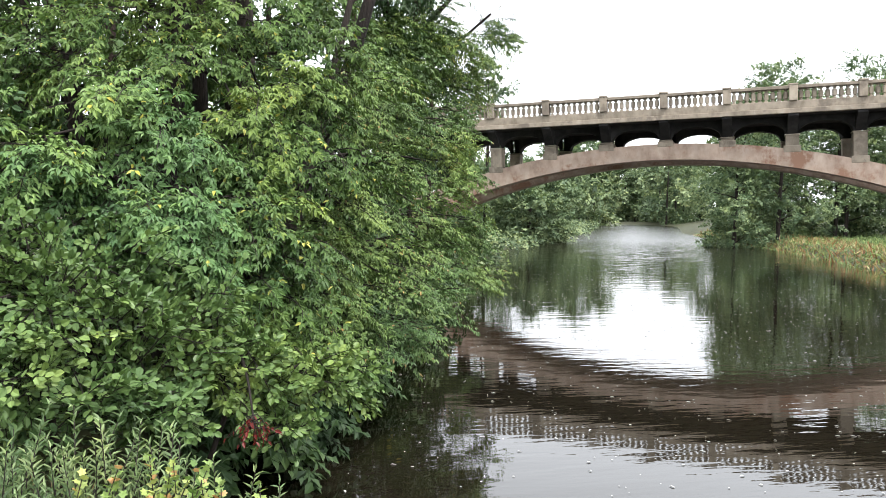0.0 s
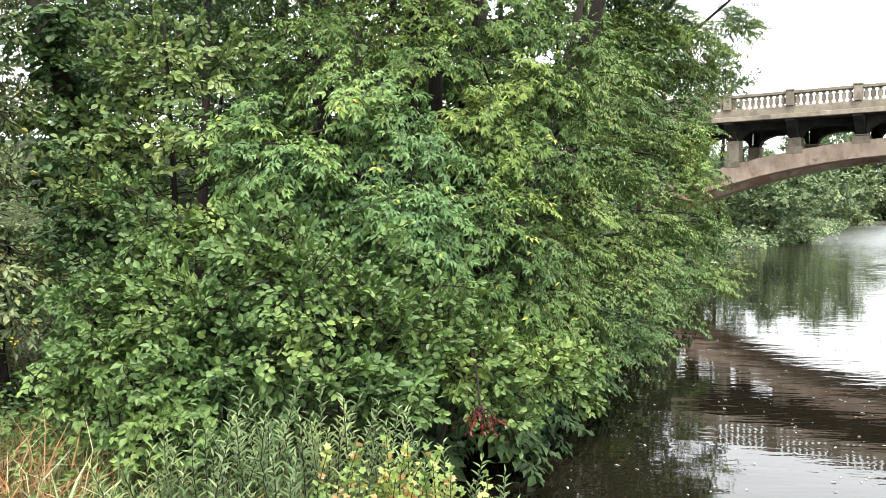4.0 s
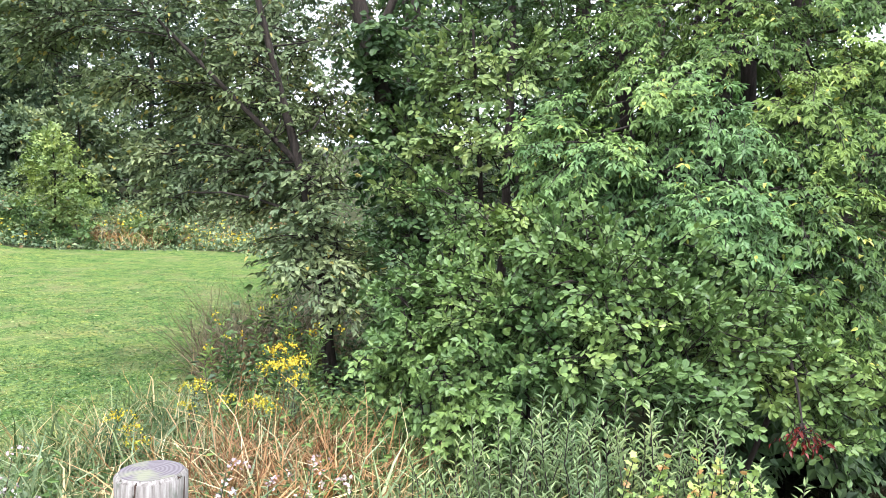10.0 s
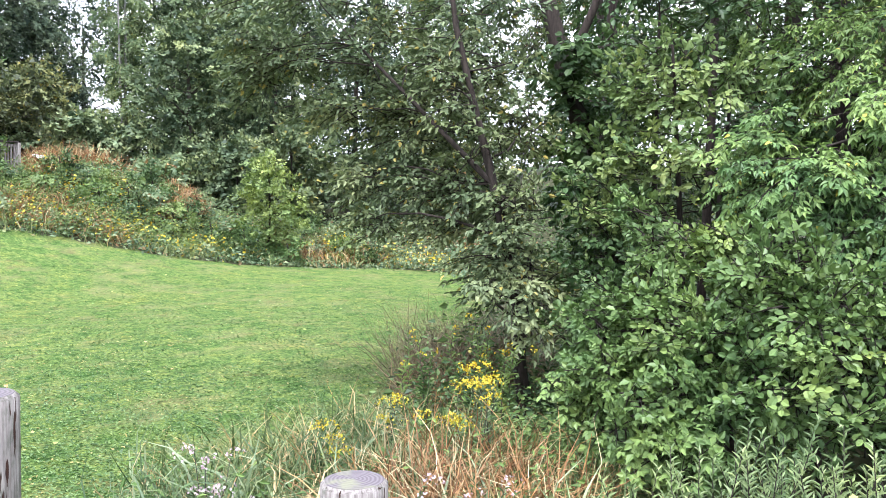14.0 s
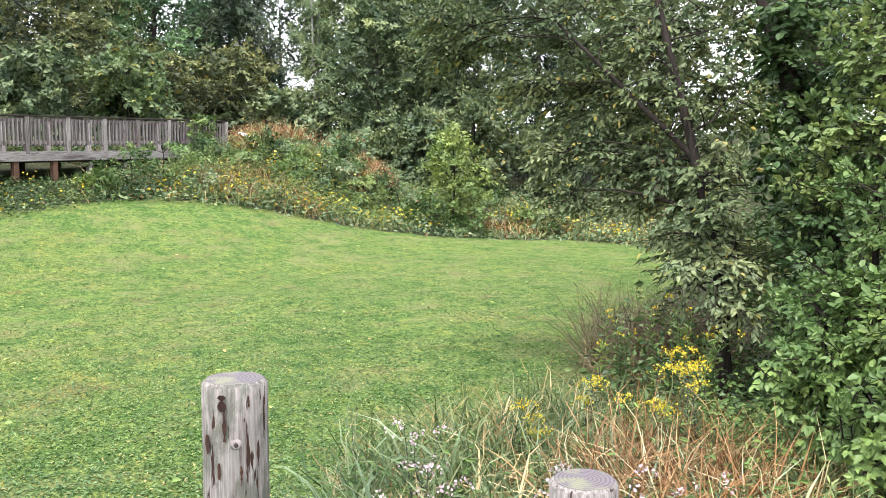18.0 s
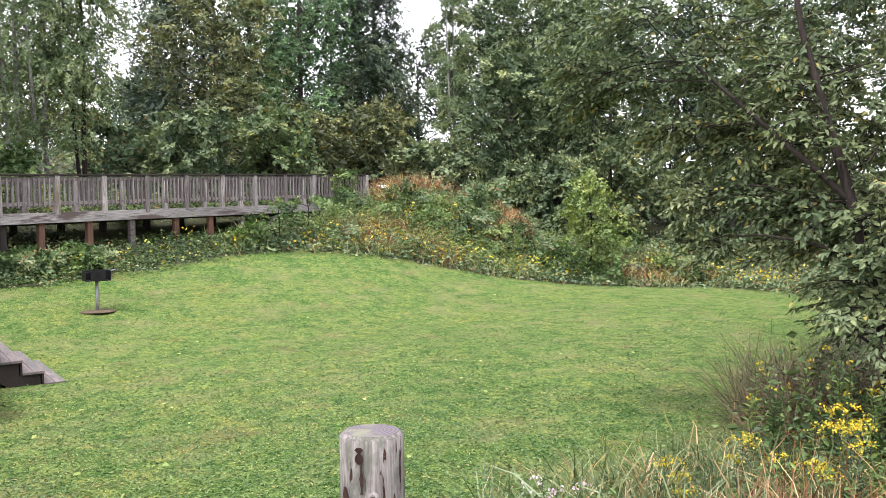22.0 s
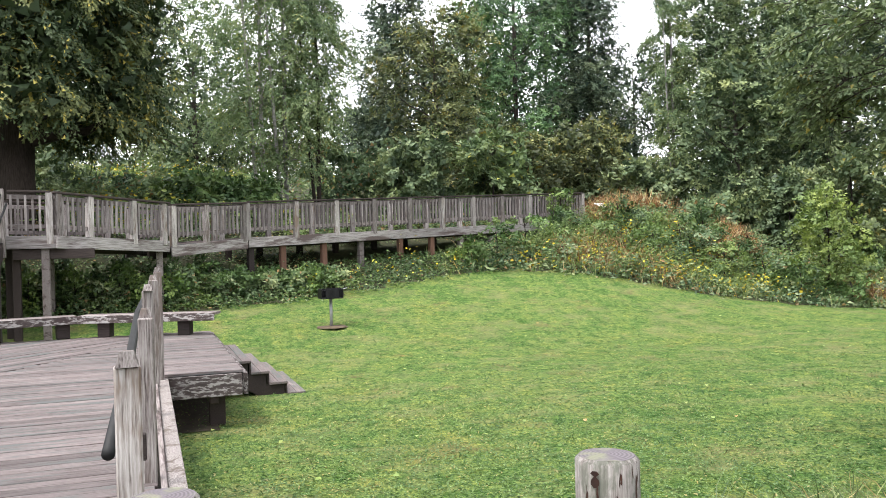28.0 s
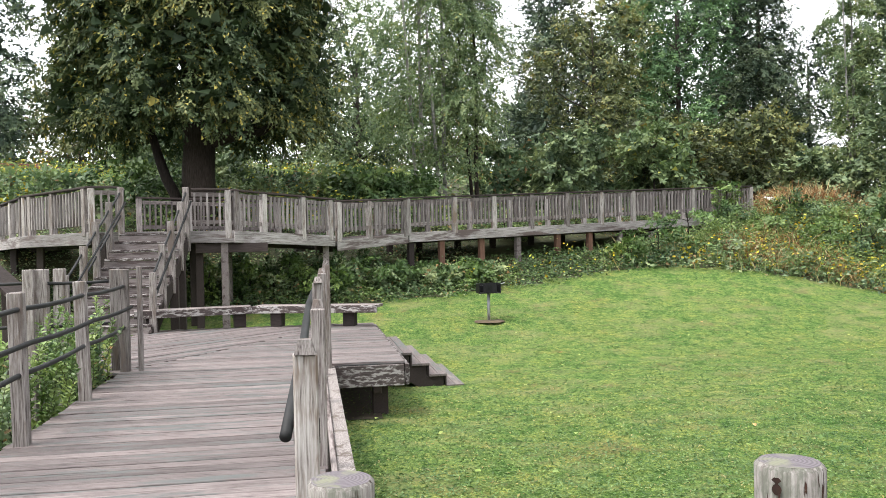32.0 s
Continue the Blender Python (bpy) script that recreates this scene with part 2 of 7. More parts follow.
L_ELDER = leafy("box_elder_leaves", (0.07, 0.15, 0.032), (0.12, 0.22, 0.043), (0.21, 0.315, 0.06), 0.22, 0.5, (0.36, 0.36, 0.08), 0.02, 1.22)
L_ALDER = leafy("alder_leaves", (0.085, 0.17, 0.045), (0.13, 0.235, 0.058), (0.21, 0.32, 0.08), 0.2, 0.42, cool=1.15)
# leaf green darkened to put the wood's inner shade into the colour
L_SHADE = leafy("shade_darkened_leaves", (0.035, 0.08, 0.02), (0.068, 0.14, 0.031), (0.13, 0.215, 0.048), 0.15, 0.5, cool=1.4)
L_BOUGH = leafy("bright_box_elder_leaves", (0.095, 0.205, 0.05), (0.14, 0.275, 0.06), (0.225, 0.355, 0.07), 0.25, 0.45, (0.42, 0.40, 0.08), 0.01, 1.45)
L_FINE = leafy("fine_riverside_leaves", (0.10, 0.195, 0.048), (0.145, 0.255, 0.058), (0.21, 0.325, 0.072), 0.22, 0.45, (0.36, 0.25, 0.10), 0.015, 1.25)
L_RASP = leafy("raspberry_leaves", (0.085, 0.175, 0.04), (0.125, 0.23, 0.05), (0.18, 0.30, 0.065), 0.2, 0.45, cool=1.3)
L_HAZEL = leafy("hazel_leaves", (0.11, 0.20, 0.05), (0.19, 0.30, 0.075), (0.30, 0.40, 0.10), 0.28, 0.45, cool=1.3)
L_GREY = leafy("greyish_green_leaves", (0.10, 0.16, 0.055), (0.16, 0.235, 0.08), (0.27, 0.345, 0.125), 0.28, 0.5, (0.30, 0.26, 0.07), 0.03, 1.3)
L_WILLOW = leafy("willow_leaves", (0.19, 0.31, 0.115), (0.27, 0.41, 0.155), (0.37, 0.50, 0.21), 0.3, 0.55, cool=1.2)
L_MAPLE = leafy("yellowing_maple_leaves", (0.24, 0.40, 0.06), (0.33, 0.48, 0.08), (0.45, 0.52, 0.1), 0.4, 0.5, (0.6, 0.34, 0.16), 0.12)
L_RED = leafy("red_withered_leaves", (0.22, 0.03, 0.025), (0.42, 0.08, 0.06), (0.5, 0.16, 0.11), 0.3)
L_CEDAR = leafy("cedar_sprays", (0.045, 0.082, 0.026), (0.075, 0.122, 0.036), (0.155, 0.185, 0.048), 0.2, 0.6, (0.30, 0.26, 0.06), 0.07, 1.3)
L_BIRCH = leafy("birch_leaves", (0.11, 0.18, 0.05), (0.19, 0.28, 0.08), (0.28, 0.37, 0.12), 0.4, 0.5, (0.32, 0.32, 0.08), 0.02, 1.5)
L_WOODS = leafy("background_leaves", (0.07, 0.125, 0.042), (0.155, 0.24, 0.076), (0.31, 0.41, 0.135), 0.22, 0.55, cool=1.45)
# leaf green lightened; the distance haze is put into its colour
L_FAR = leafy("distant_hazy_leaves", (0.105, 0.175, 0.06), (0.165, 0.255, 0.085), (0.24, 0.34, 0.115), 0.3, 0.6, cool=1.4)
L_OLIVE = leafy("olive_broad_leaves", (0.07, 0.10, 0.032), (0.15, 0.20, 0.055), (0.28, 0.33, 0.09), 0.22, 0.5, (0.30, 0.24, 0.06), 0.03, 1.45)
L_BRIGHT = leafy("bright_broad_leaves", (0.06, 0.13, 0.04), (0.125, 0.245, 0.065), (0.235, 0.39, 0.105), 0.22, 0.5, cool=1.5)
L_WOODS_DARK = leafy("dark_conifer_needles", (0.04, 0.075, 0.034), (0.09, 0.15, 0.06), (0.19, 0.265, 0.10), 0.18, 0.6, cool=1.45)
L_WOODS_WARM = leafy("olive_yellow_leaves", (0.075, 0.105, 0.03), (0.14, 0.17, 0.045), (0.23, 0.24, 0.07), 0.35, 0.5, (0.24, 0.13, 0.05), 0.04)
L_FERN = leafy("bright_sapling_leaves", (0.15, 0.24, 0.05), (0.22, 0.33, 0.065), (0.30, 0.40, 0.09), 0.4, 0.5)
L_SAPLING = leafy("yellow_green_sapling_leaves", (0.15, 0.25, 0.052), (0.21, 0.32, 0.07), (0.29, 0.40, 0.09), 0.32, 0.5, cool=1.3)
L_WEED = leafy("mixed_weeds", (0.11, 0.19, 0.055), (0.20, 0.30, 0.085), (0.34, 0.41, 0.13), 0.35, 0.55, (0.30, 0.20, 0.10), 0.06)
L_GRASS = leafy("green_grass_blades", (0.08, 0.15, 0.04), (0.15, 0.235, 0.07), (0.29, 0.36, 0.13), 0.35, 0.5, (0.50, 0.38, 0.20), 0.12, 1.25)
L_REED = leafy("broad_reed_blades", (0.14, 0.225, 0.085), (0.215, 0.32, 0.125), (0.32, 0.42, 0.19), 0.3, 0.5, (0.58, 0.42, 0.22), 0.14, 1.25)
L_LAWN = leafy("lawn_blades", (0.085, 0.175, 0.04), (0.14, 0.25, 0.055), (0.215, 0.33, 0.085), 0.35, 0.5, (0.32, 0.29, 0.13), 0.06, 1.5)
L_DRY = leafy("dry_grass_blades", (0.20, 0.09, 0.04), (0.37, 0.19, 0.085), (0.54, 0.34, 0.17), 0.3, 0.6, (0.60, 0.50, 0.30), 0.10)
L_GOLD = leafy("goldenrod_flowers", (0.60, 0.42, 0.03), (0.75, 0.58, 0.04), (0.70, 0.70, 0.12), 0.3, 0.6)
L_PINK = leafy("pale_pink_flowers", (0.55, 0.34, 0.44), (0.66, 0.48, 0.54), (0.7, 0.62, 0.64), 0.3, 0.6)
L_RUST = leafy("rusty_bare_twigs", (0.16, 0.12, 0.08), (0.25, 0.19, 0.13), (0.34, 0.28, 0.20), 0.1, 0.8)


# ---- shape helpers ----
POSE = {}


def thing(name, label, category, at=(0, 0, 0), turn=0.0, group="", kind=""):
    ob = tagged(new(name), label, category, group, kind)
    ob.empty_display_size = 0.2
    ob.matrix_basis = POSE[ob.name] = pose(*at, 0, 0, turn)
    return ob


def child(name, mesh, material, parent, world_m=None, label=""):
    ob = new(name, mesh)
    if material and not mesh.materials:
        mesh.materials.append(material)
    world_m = world_m or Matrix()
    POSE[ob.name] = world_m
    if parent:
        ob.parent = parent
        ob.matrix_basis = POSE[parent.name].inverted() @ world_m
    else:
        ob.matrix_basis = world_m
    return tagged(ob, label)


def part(name, bm, material, parent, world_m=None, label=""):
    mesh = bpy.data.meshes.new(name)
    bm.to_mesh(mesh)
    bm.free()
    return child(name, mesh, material, parent, world_m, label)


BOXES = {}


def box_mesh(size, bevel, material):
    key = (*[round(v, 3) for v in size], bevel, material.name)
    if key not in BOXES:
        bm = bmesh.new()
        bmesh.ops.create_cube(bm, size=1.0)
        bmesh.ops.scale(bm, vec=size, verts=bm.verts)
        if bevel:
            bmesh.ops.bevel(bm, geom=bm.edges[:], offset=bevel, segments=1, affect="EDGES")
        BOXES[key] = bpy.data.meshes.new("board")
        bm.to_mesh(BOXES[key])
        bm.free()
        BOXES[key].materials.append(material)
    return BOXES[key]


def beam(name, a, b, width, height, material, parent, bevel=0.006, label="", lean=0.0):
    """A straight timber from a to b; width across it, height up it."""
    a, b = Vector(a), Vector(b)
    along = b - a
    x = along.normalized()
    up = Vector((0, 0, 1)) if abs(x.z) < 0.9 else Vector((0, 1, 0))
    y = up.cross(x).normalized()
    z = x.cross(y)
    m = Matrix((x, y, z)).transposed().to_4x4()
    m.translation = (a + b) / 2
    if lean:
        m = m @ pose(0, 0, 0, lean, 0, 0)
    return child(name, box_mesh((along.length, width, height), bevel, material), material, parent, m, label)


def post(name, at, top, width, material, parent, lean=(0, 0), turn=0.0, label="", bevel=0.008, depth=None):
    """An upright square post from at (its foot) to the height top."""
    h = top - at[2]
    m = pose(at[0], at[1], at[2], lean[0], lean[1], turn) @ pose(0, 0, h / 2)
    return child(name, box_mesh((width, depth or width, h), bevel, material), material, parent, m, label)


def tube_arrays(pts, radii, sides):
    """Rings round a bent line: vertices and quads."""
    pts = np.asarray(pts, float)
    n = len(pts)
    tan = np.gradient(pts, axis=0)
    tan /= np.linalg.norm(tan, axis=1)[:, None] + 1e-9
    ref = np.where(np.abs(tan[:, 2:3]) > 0.9, [[1.0, 0, 0]], [[0, 0, 1.0]])
    u = np.cross(tan, ref)
    u /= np.linalg.norm(u, axis=1)[:, None] + 1e-9
    v = np.cross(tan, u)
    ang = np.arange(sides) * 2 * np.pi / sides
    ring = u[:, None] * np.cos(ang)[None, :, None] + v[:, None] * np.sin(ang)[None, :, None]
    verts = (pts[:, None] + ring * np.asarray(radii, float)[:, None, None]).reshape(-1, 3)
    i, j = np.meshgrid(np.arange(n - 1), np.arange(sides), indexing="ij")
    a, b = i * sides + j, i * sides + (j + 1) % sides
    quads = np.stack([a, b, b + sides, a + sides], -1).reshape(-1, 4)
    return verts, quads


def mesh_of(name, verts, faces, material, smooth=False, spray=None):
    """A mesh from arrays of vertices and of faces with one number of corners. spray: which tint each leaf vertex takes."""
    verts, faces = np.asarray(verts, np.float32), np.asarray(faces, np.int32)
    k = faces.shape[1]
    me = bpy.data.meshes.new(name)
    me.vertices.add(len(verts))
    me.vertices.foreach_set("co", verts.ravel())
    me.loops.add(faces.size)
    me.loops.foreach_set("vertex_index", faces.ravel())
    me.polygons.add(len(faces))
    me.polygons.foreach_set("loop_start", np.arange(len(faces), dtype=np.int32) * k)
    me.polygons.foreach_set("use_smooth", np.full(len(faces), smooth))
    me.update(calc_edges=True)
    me.materials.append(material)
    if material.name in LEAVES:
        if spray is None:
            spray = np.repeat(np.random.default_rng(len(verts)).random(len(verts) // 60 + 1), 60)[:len(verts)]
        me.attributes.new("spray", "FLOAT", "POINT").data.foreach_set("value", np.asarray(spray, np.float32))
    return me


def joined(pieces):
    verts, faces, n = [], [], 0
    for v, f in pieces:
        verts.append(v)
        faces.append(f + n)
        n += len(v)
    return np.concatenate(verts), np.concatenate(faces)


def pipe(name, pts, radius, material, parent, sides=10, label=""):
    pts = [Vector(p) for p in pts]
    v, f = tube_arrays([tuple(p) for p in pts], [radius] * len(pts), sides)
    me = mesh_of(name, v, f, material, True)
    bm = bmesh.new()
    bm.from_mesh(me)
    bmesh.ops.holes_fill(bm, edges=bm.edges[:])
    bm.to_mesh(me)
    bm.free()
    return child(name, me, material, parent, None, label)


DIAMOND = np.array([(0, 0, 0), (0.45, 0.5, 0.12), (1, 0, -0.08), (0.45, -0.5, 0.12)])
DIAMOND_F = np.array([(0, 2, 1), (0, 3, 2)])
OVAL = np.array([(0, 0, 0), (0.3, 0.42, 0.1), (0.72, 0.40, 0.08), (1, 0, -0.05), (0.72, -0.40, 0.08), (0.3, -0.42, 0.1)])
OVAL_F = np.array([(0, 3, 2, 1), (0, 5, 4, 3)])
LANCE = np.array([(0, 0, 0), (0.3, 0.5, 0.1), (0.65, 0.36, 0.02), (1, 0, -0.14), (0.65, -0.36, 0.02), (0.3, -0.5, 0.1)])
BLADE = np.array([(0, -0.5, 0), (0, 0.5, 0), (0.55, 0.38, 0.0), (0.55, -0.38, 0.0), (1, 0.05, -0.22), (1, -0.05, -0.22)])
BLADE_F = np.array([(0, 1, 2, 3), (3, 2, 4, 5)])
ARCH = np.array([(0, -0.4, 0), (0, 0.4, 0), (0.4, 0.5, 0.03), (0.4, -0.5, 0.03), (0.72, 0.4, -0.05), (0.72, -0.4, -0.05), (0.95, 0.22, -0.26), (0.95, -0.22, -0.26), (1.02, 0.03, -0.55), (1.02, -0.03, -0.55)])
ARCH_F = np.array([(0, 1, 2, 3), (3, 2, 4, 5), (5, 4, 6, 7), (7, 6, 8, 9)])
LOBED = np.array([(0, 0, 0), (0.12, 0.42, 0.04), (0.42, 0.30, 0.05), (0.62, 0.50, 0.03), (0.70, 0.20, 0.04), (1, 0, -0.08), (0.70, -0.20, 0.04), (0.62, -0.50, 0.03), (0.42, -0.30, 0.05), (0.12, -0.42, 0.04)])
LOBED_F = np.array([(0, 2, 1), (0, 4, 3), (0, 3, 2), (0, 5, 4), (0, 6, 5), (0, 7, 6), (0, 8, 7), (0, 9, 8)])
CHIP = np.array([(0, 0, 0), (0.75, 0.55, 0.06), (1, -0.35, -0.04)])
CHIP_F = np.array([(0, 2, 1)])
SHAPES = {"chip": (CHIP, CHIP_F), "lobed": (LOBED, LOBED_F), "diamond": (DIAMOND, DIAMOND_F), "oval": (OVAL, OVAL_F), "lance": (LANCE, OVAL_F), "blade": (BLADE, BLADE_F), "arch": (ARCH, ARCH_F)}


def blades(at, way, up, length, width, shape):
    """Leaf blades: at their stalks, along way, their faces towards up."""
    tmpl, faces = SHAPES[shape]
    way = way / (np.linalg.norm(way, axis=1)[:, None] + 1e-9)
    side = np.cross(up, way)
    side /= np.linalg.norm(side, axis=1)[:, None] + 1e-9
    nor = np.cross(way, side)
    length, width = np.broadcast_to(length, len(at)), np.broadcast_to(width, len(at))
    v = at[:, None] + tmpl[None, :, 0, None] * way[:, None] * length[:, None, None] + tmpl[None, :, 1, None] * side[:, None] * width[:, None, None] + tmpl[None, :, 2, None] * nor[:, None] * length[:, None, None]
    f = faces[None] + (np.arange(len(at)) * len(tmpl))[:, None, None]
    return v.reshape(-1, 3), f.reshape(-1, faces.shape[1])


def units(rng, n):
    d = rng.normal(size=(n, 3))
    return d / np.linalg.norm(d, axis=1)[:, None]


def sprays(rng, blobs, leaves, span, droop, length, width, shape, hollow=0.45, flat=0.5, ragged=0.28):
    """Twigs with leaves along them, spread through rounded masses. Returns leaf arrays and the twig lines."""
    at, way, out, tint = [], [], [], []
    for cx, cy, cz, rx, ry, rz, n in blobs:
        tint.append(np.clip(rng.random() + 0.12 * rng.normal(size=n), 0, 1))
        d = units(rng, n)
        r = hollow + (1 - hollow) * rng.random(n) ** 0.6
        r = r * (1 + ragged * rng.normal(size=n))
        p = d * r[:, None] * (rx, ry, rz) + (cx, cy, cz)
        w = d * (1, 1, 0.5) + rng.normal(size=(n, 3)) * 0.45 - (0, 0, droop)
        at.append(p)
        out.append(d)
        way.append(w / np.linalg.norm(w, axis=1)[:, None])
    at, way, out = np.concatenate(at), np.concatenate(way), np.concatenate(out)
    n = len(at)
    k = np.tile(np.arange(leaves), (n, 1))
    frac = (k + 0.5) / leaves
    reach = span * (0.7 + 0.6 * rng.random((n, 1)))
    sag = np.zeros((n, leaves, 3))
    sag[..., 2] = -droop * 0.5 * frac**2 * reach
    p = at[:, None] + way[:, None] * (frac * reach)[..., None] + sag
    side = np.cross(way, (0, 0, 1.0))
    side /= np.linalg.norm(side, axis=1)[:, None] + 1e-6
    sign = np.where(k % 2, 1.0, -1.0)[..., None]
    w = way[:, None] * 0.6 + side[:, None] * sign * 0.8 + rng.normal(size=(n, leaves, 3)) * 0.3
    w[..., 2] -= droop * 0.7
    up = rng.normal(size=(n, leaves, 3)) * flat
    up[..., 2] += 0.75
    up += 0.6 * out[:, None]
    size = 0.65 + 0.6 * rng.random(n * leaves)
    v, f = blades(p.reshape(-1, 3), w.reshape(-1, 3), up.reshape(-1, 3), length * size, width * size, shape)
    return v, f, at, p[:, -1], np.repeat(np.concatenate(tint), leaves * len(SHAPES[shape][0]))


def prisms(a, b, ra, rb):
    """Thin three-sided twigs from points a to points b."""
    way = b - a
    side = np.cross(way, (0.31, 0.17, 0.93))
    side /= np.linalg.norm(side, axis=1)[:, None] + 1e-9
    low = np.cross(way, side)
    low /= np.linalg.norm(low, axis=1)[:, None] + 1e-9
    ring = [side * math.cos(t) + low * math.sin(t) for t in (0, 2.094, 4.189)]
    v = np.stack([a + ra * r for r in ring] + [b + rb * r for r in ring], 1)
    f = np.array([(0, 1, 4, 3), (1, 2, 5, 4), (2, 0, 3, 5)])[None] + (np.arange(len(a)) * 6)[:, None, None]
    return v.reshape(-1, 3), f.reshape(-1, 4)


def fans(rng, masses, foot, thick=1.0, wide=1.0, reach=0.5, shoots=7, nodes=4, droop=0.5, hang=0.6, length=0.08, width=0.035, shape="lance", leaflets=3, lift=0.1, flat=0.3, dark=0.0, drift=(0, 0, 0), facing=0.6, bare=False, jitter=0.22):
    """Boughs: flat fans of side shoots with leaves or leaflets along them, growing away from the trunk and drooping at their tips."""
    base, out, tint = [], [], []
    for cx, cy, cz, rx, ry, rz, n in masses:
        n, rx, ry, rz = int(n * thick), rx * wide, ry * wide, rz * wide
        d = units(rng, n)
        base.append(d * (0.2 + 0.8 * rng.random((n, 1))) * (rx, ry, rz) + (cx, cy, cz))
        away = np.array([cx - foot[0], cy - foot[1], 0.0])
        away /= np.linalg.norm(away) + 1e-6
        out.append(d * (0.6, 0.6, 0.35) + 0.65 * away + np.array(drift))
        tint.append(np.clip((0.45 if jitter > 0.4 else 0.65) * rng.random() + (0.55 if jitter > 0.4 else 0.35) * rng.random(n) + dark, 0, 1))
    base, out, tint = np.concatenate(base), np.concatenate(out), np.concatenate(tint)
    n = len(base)
    axis = out + rng.normal(size=(n, 3)) * jitter + (0, 0, lift)
    axis /= np.linalg.norm(axis, axis=1)[:, None]
    size = reach * rng.uniform(0.65, 1.3, n)
    side = np.cross(axis, (0, 0, 1.0)) + rng.normal(size=(n, 3)) * (0.1 + jitter)
    side /= np.linalg.norm(side, axis=1)[:, None]
    face = np.cross(side, axis)
    face *= np.where(face[:, 2:] < 0, -1, 1)
    start = base - axis * size[:, None] * 0.5
    fall = np.array((0, 0, -1.0))

    def spine(s):
        return start[:, None] + axis[:, None] * (size[:, None] * s)[..., None] + fall * (droop * size[:, None] * s**2)[..., None]

    s = np.clip((np.arange(shoots) + rng.uniform(0.1, 0.9, (n, shoots))) / shoots * 0.85 + 0.15, 0, 1)
    sign = np.where(np.arange(shoots) % 2, 1.0, -1.0)[None, :, None]
    root = spine(s)
    turn = rng.normal(size=(n, shoots, 3)) * 0.22
    way = axis[:, None] * 0.75 + side[:, None] * sign * rng.uniform(0.5, 0.95, (n, shoots, 1)) + turn + fall * (droop * s)[..., None]
    way[:, -1] = axis + fall * droop * 1.3
    way /= np.linalg.norm(way, axis=2)[..., None]
    ext = size[:, None] * 0.55 * (1.05 - 0.6 * s) * rng.uniform(0.7, 1.2, (n, shoots))
    t = (np.arange(nodes) + 0.7) / nodes
    node = root[:, :, None] + way[:, :, None] * (ext[..., None] * t)[..., None] + fall * (0.5 * droop * ext[..., None] * t**2)[..., None]
    tip = node[:, :, -1]
    cross = np.cross(way, face[:, None])
    flip = np.where(np.arange(nodes) % 2, 1.0, -1.0)[None, None, :, None]
    stalk = way[:, :, None] * 0.7 + cross[:, :, None] * flip * 0.75 + rng.normal(size=(n, shoots, nodes, 3)) * 0.28 + fall * hang
    stalk[:, :, -1] += way * 0.9
    stalk /= np.linalg.norm(stalk, axis=3)[..., None]
    norm = face[:, None, None] + facing * out[:, None, None] + rng.normal(size=node.shape) * flat + (0, 0, 0.25)
    p, w, u = node.reshape(-1, 3), stalk.reshape(-1, 3), norm.reshape(-1, 3)
    grow = rng.uniform(0.7, 1.25, len(p))
    spread = np.cross(w, u)
    spread /= np.linalg.norm(spread, axis=1)[:, None] + 1e-9
    pieces = [(p, w, 1.0)]
    if leaflets > 1:
        pieces = [(p + w * (0.55 * length * grow)[:, None], w, 1.0)]
        for q in (-1, 1):
            pieces.append((p + w * (0.4 * length * grow)[:, None], w * 0.55 + spread * q * 0.8 + fall * 0.2, 0.85))
    v, f = joined([blades(at, to, u, length * grow * k, width * grow * k, shape) for at, to, k in pieces])
    per = shoots * nodes * len(SHAPES[shape][0])
    shade = np.tile(np.repeat(tint, per), len(pieces))
    if bare:
        return v, f, shade, []
    knots = np.linspace(0, 1, 4)
    line = spine(np.tile(knots, (n, 1)))
    twigs = [prisms(line[:, i], line[:, i + 1], 0.006 - 0.0013 * i, 0.0047 - 0.0013 * i) for i in range(3)]
    twigs.append(prisms(root.reshape(-1, 3), tip.reshape(-1, 3), 0.003, 0.001))
    return v, f, shade, twigs


def split(rng, blobs, size, per=1.0, squash=0.55, twigs=16):
    """Breaks large crown masses into many small flattened clumps near their outsides."""
    small = []
    for cx, cy, cz, rx, ry, rz, n in blobs:
        count = max(3, int(per * n / twigs))
        d = units(rng, count)
        r = 0.55 + 0.5 * rng.random(count) ** 0.7
        for p, k in zip(d * r[:, None] * (rx, ry, rz) + (cx, cy, cz), rng.uniform(0.7, 1.35, count)):
            small.append((*p, size * k, size * k, size * k * squash, max(4, int(twigs * k))))
    return small


def limb(rng, a, b, ra, rb, bow=0.15, steps=7, sides=6):
    a, b = np.array(a, float), np.array(b, float)
    t = np.linspace(0, 1, steps)[:, None]
    off = rng.normal(size=3) * bow * np.linalg.norm(b - a)
    off[2] = abs(off[2])
    wob = rng.normal(size=(steps, 3)) * 0.018 * np.linalg.norm(b - a)
    wob[0] = wob[-1] = 0
    pts = a + (b - a) * t + off * np.sin(np.pi * t) * (1, 1, 0.6) + wob
    return pts, tube_arrays(pts, np.linspace(ra, rb, steps), sides)


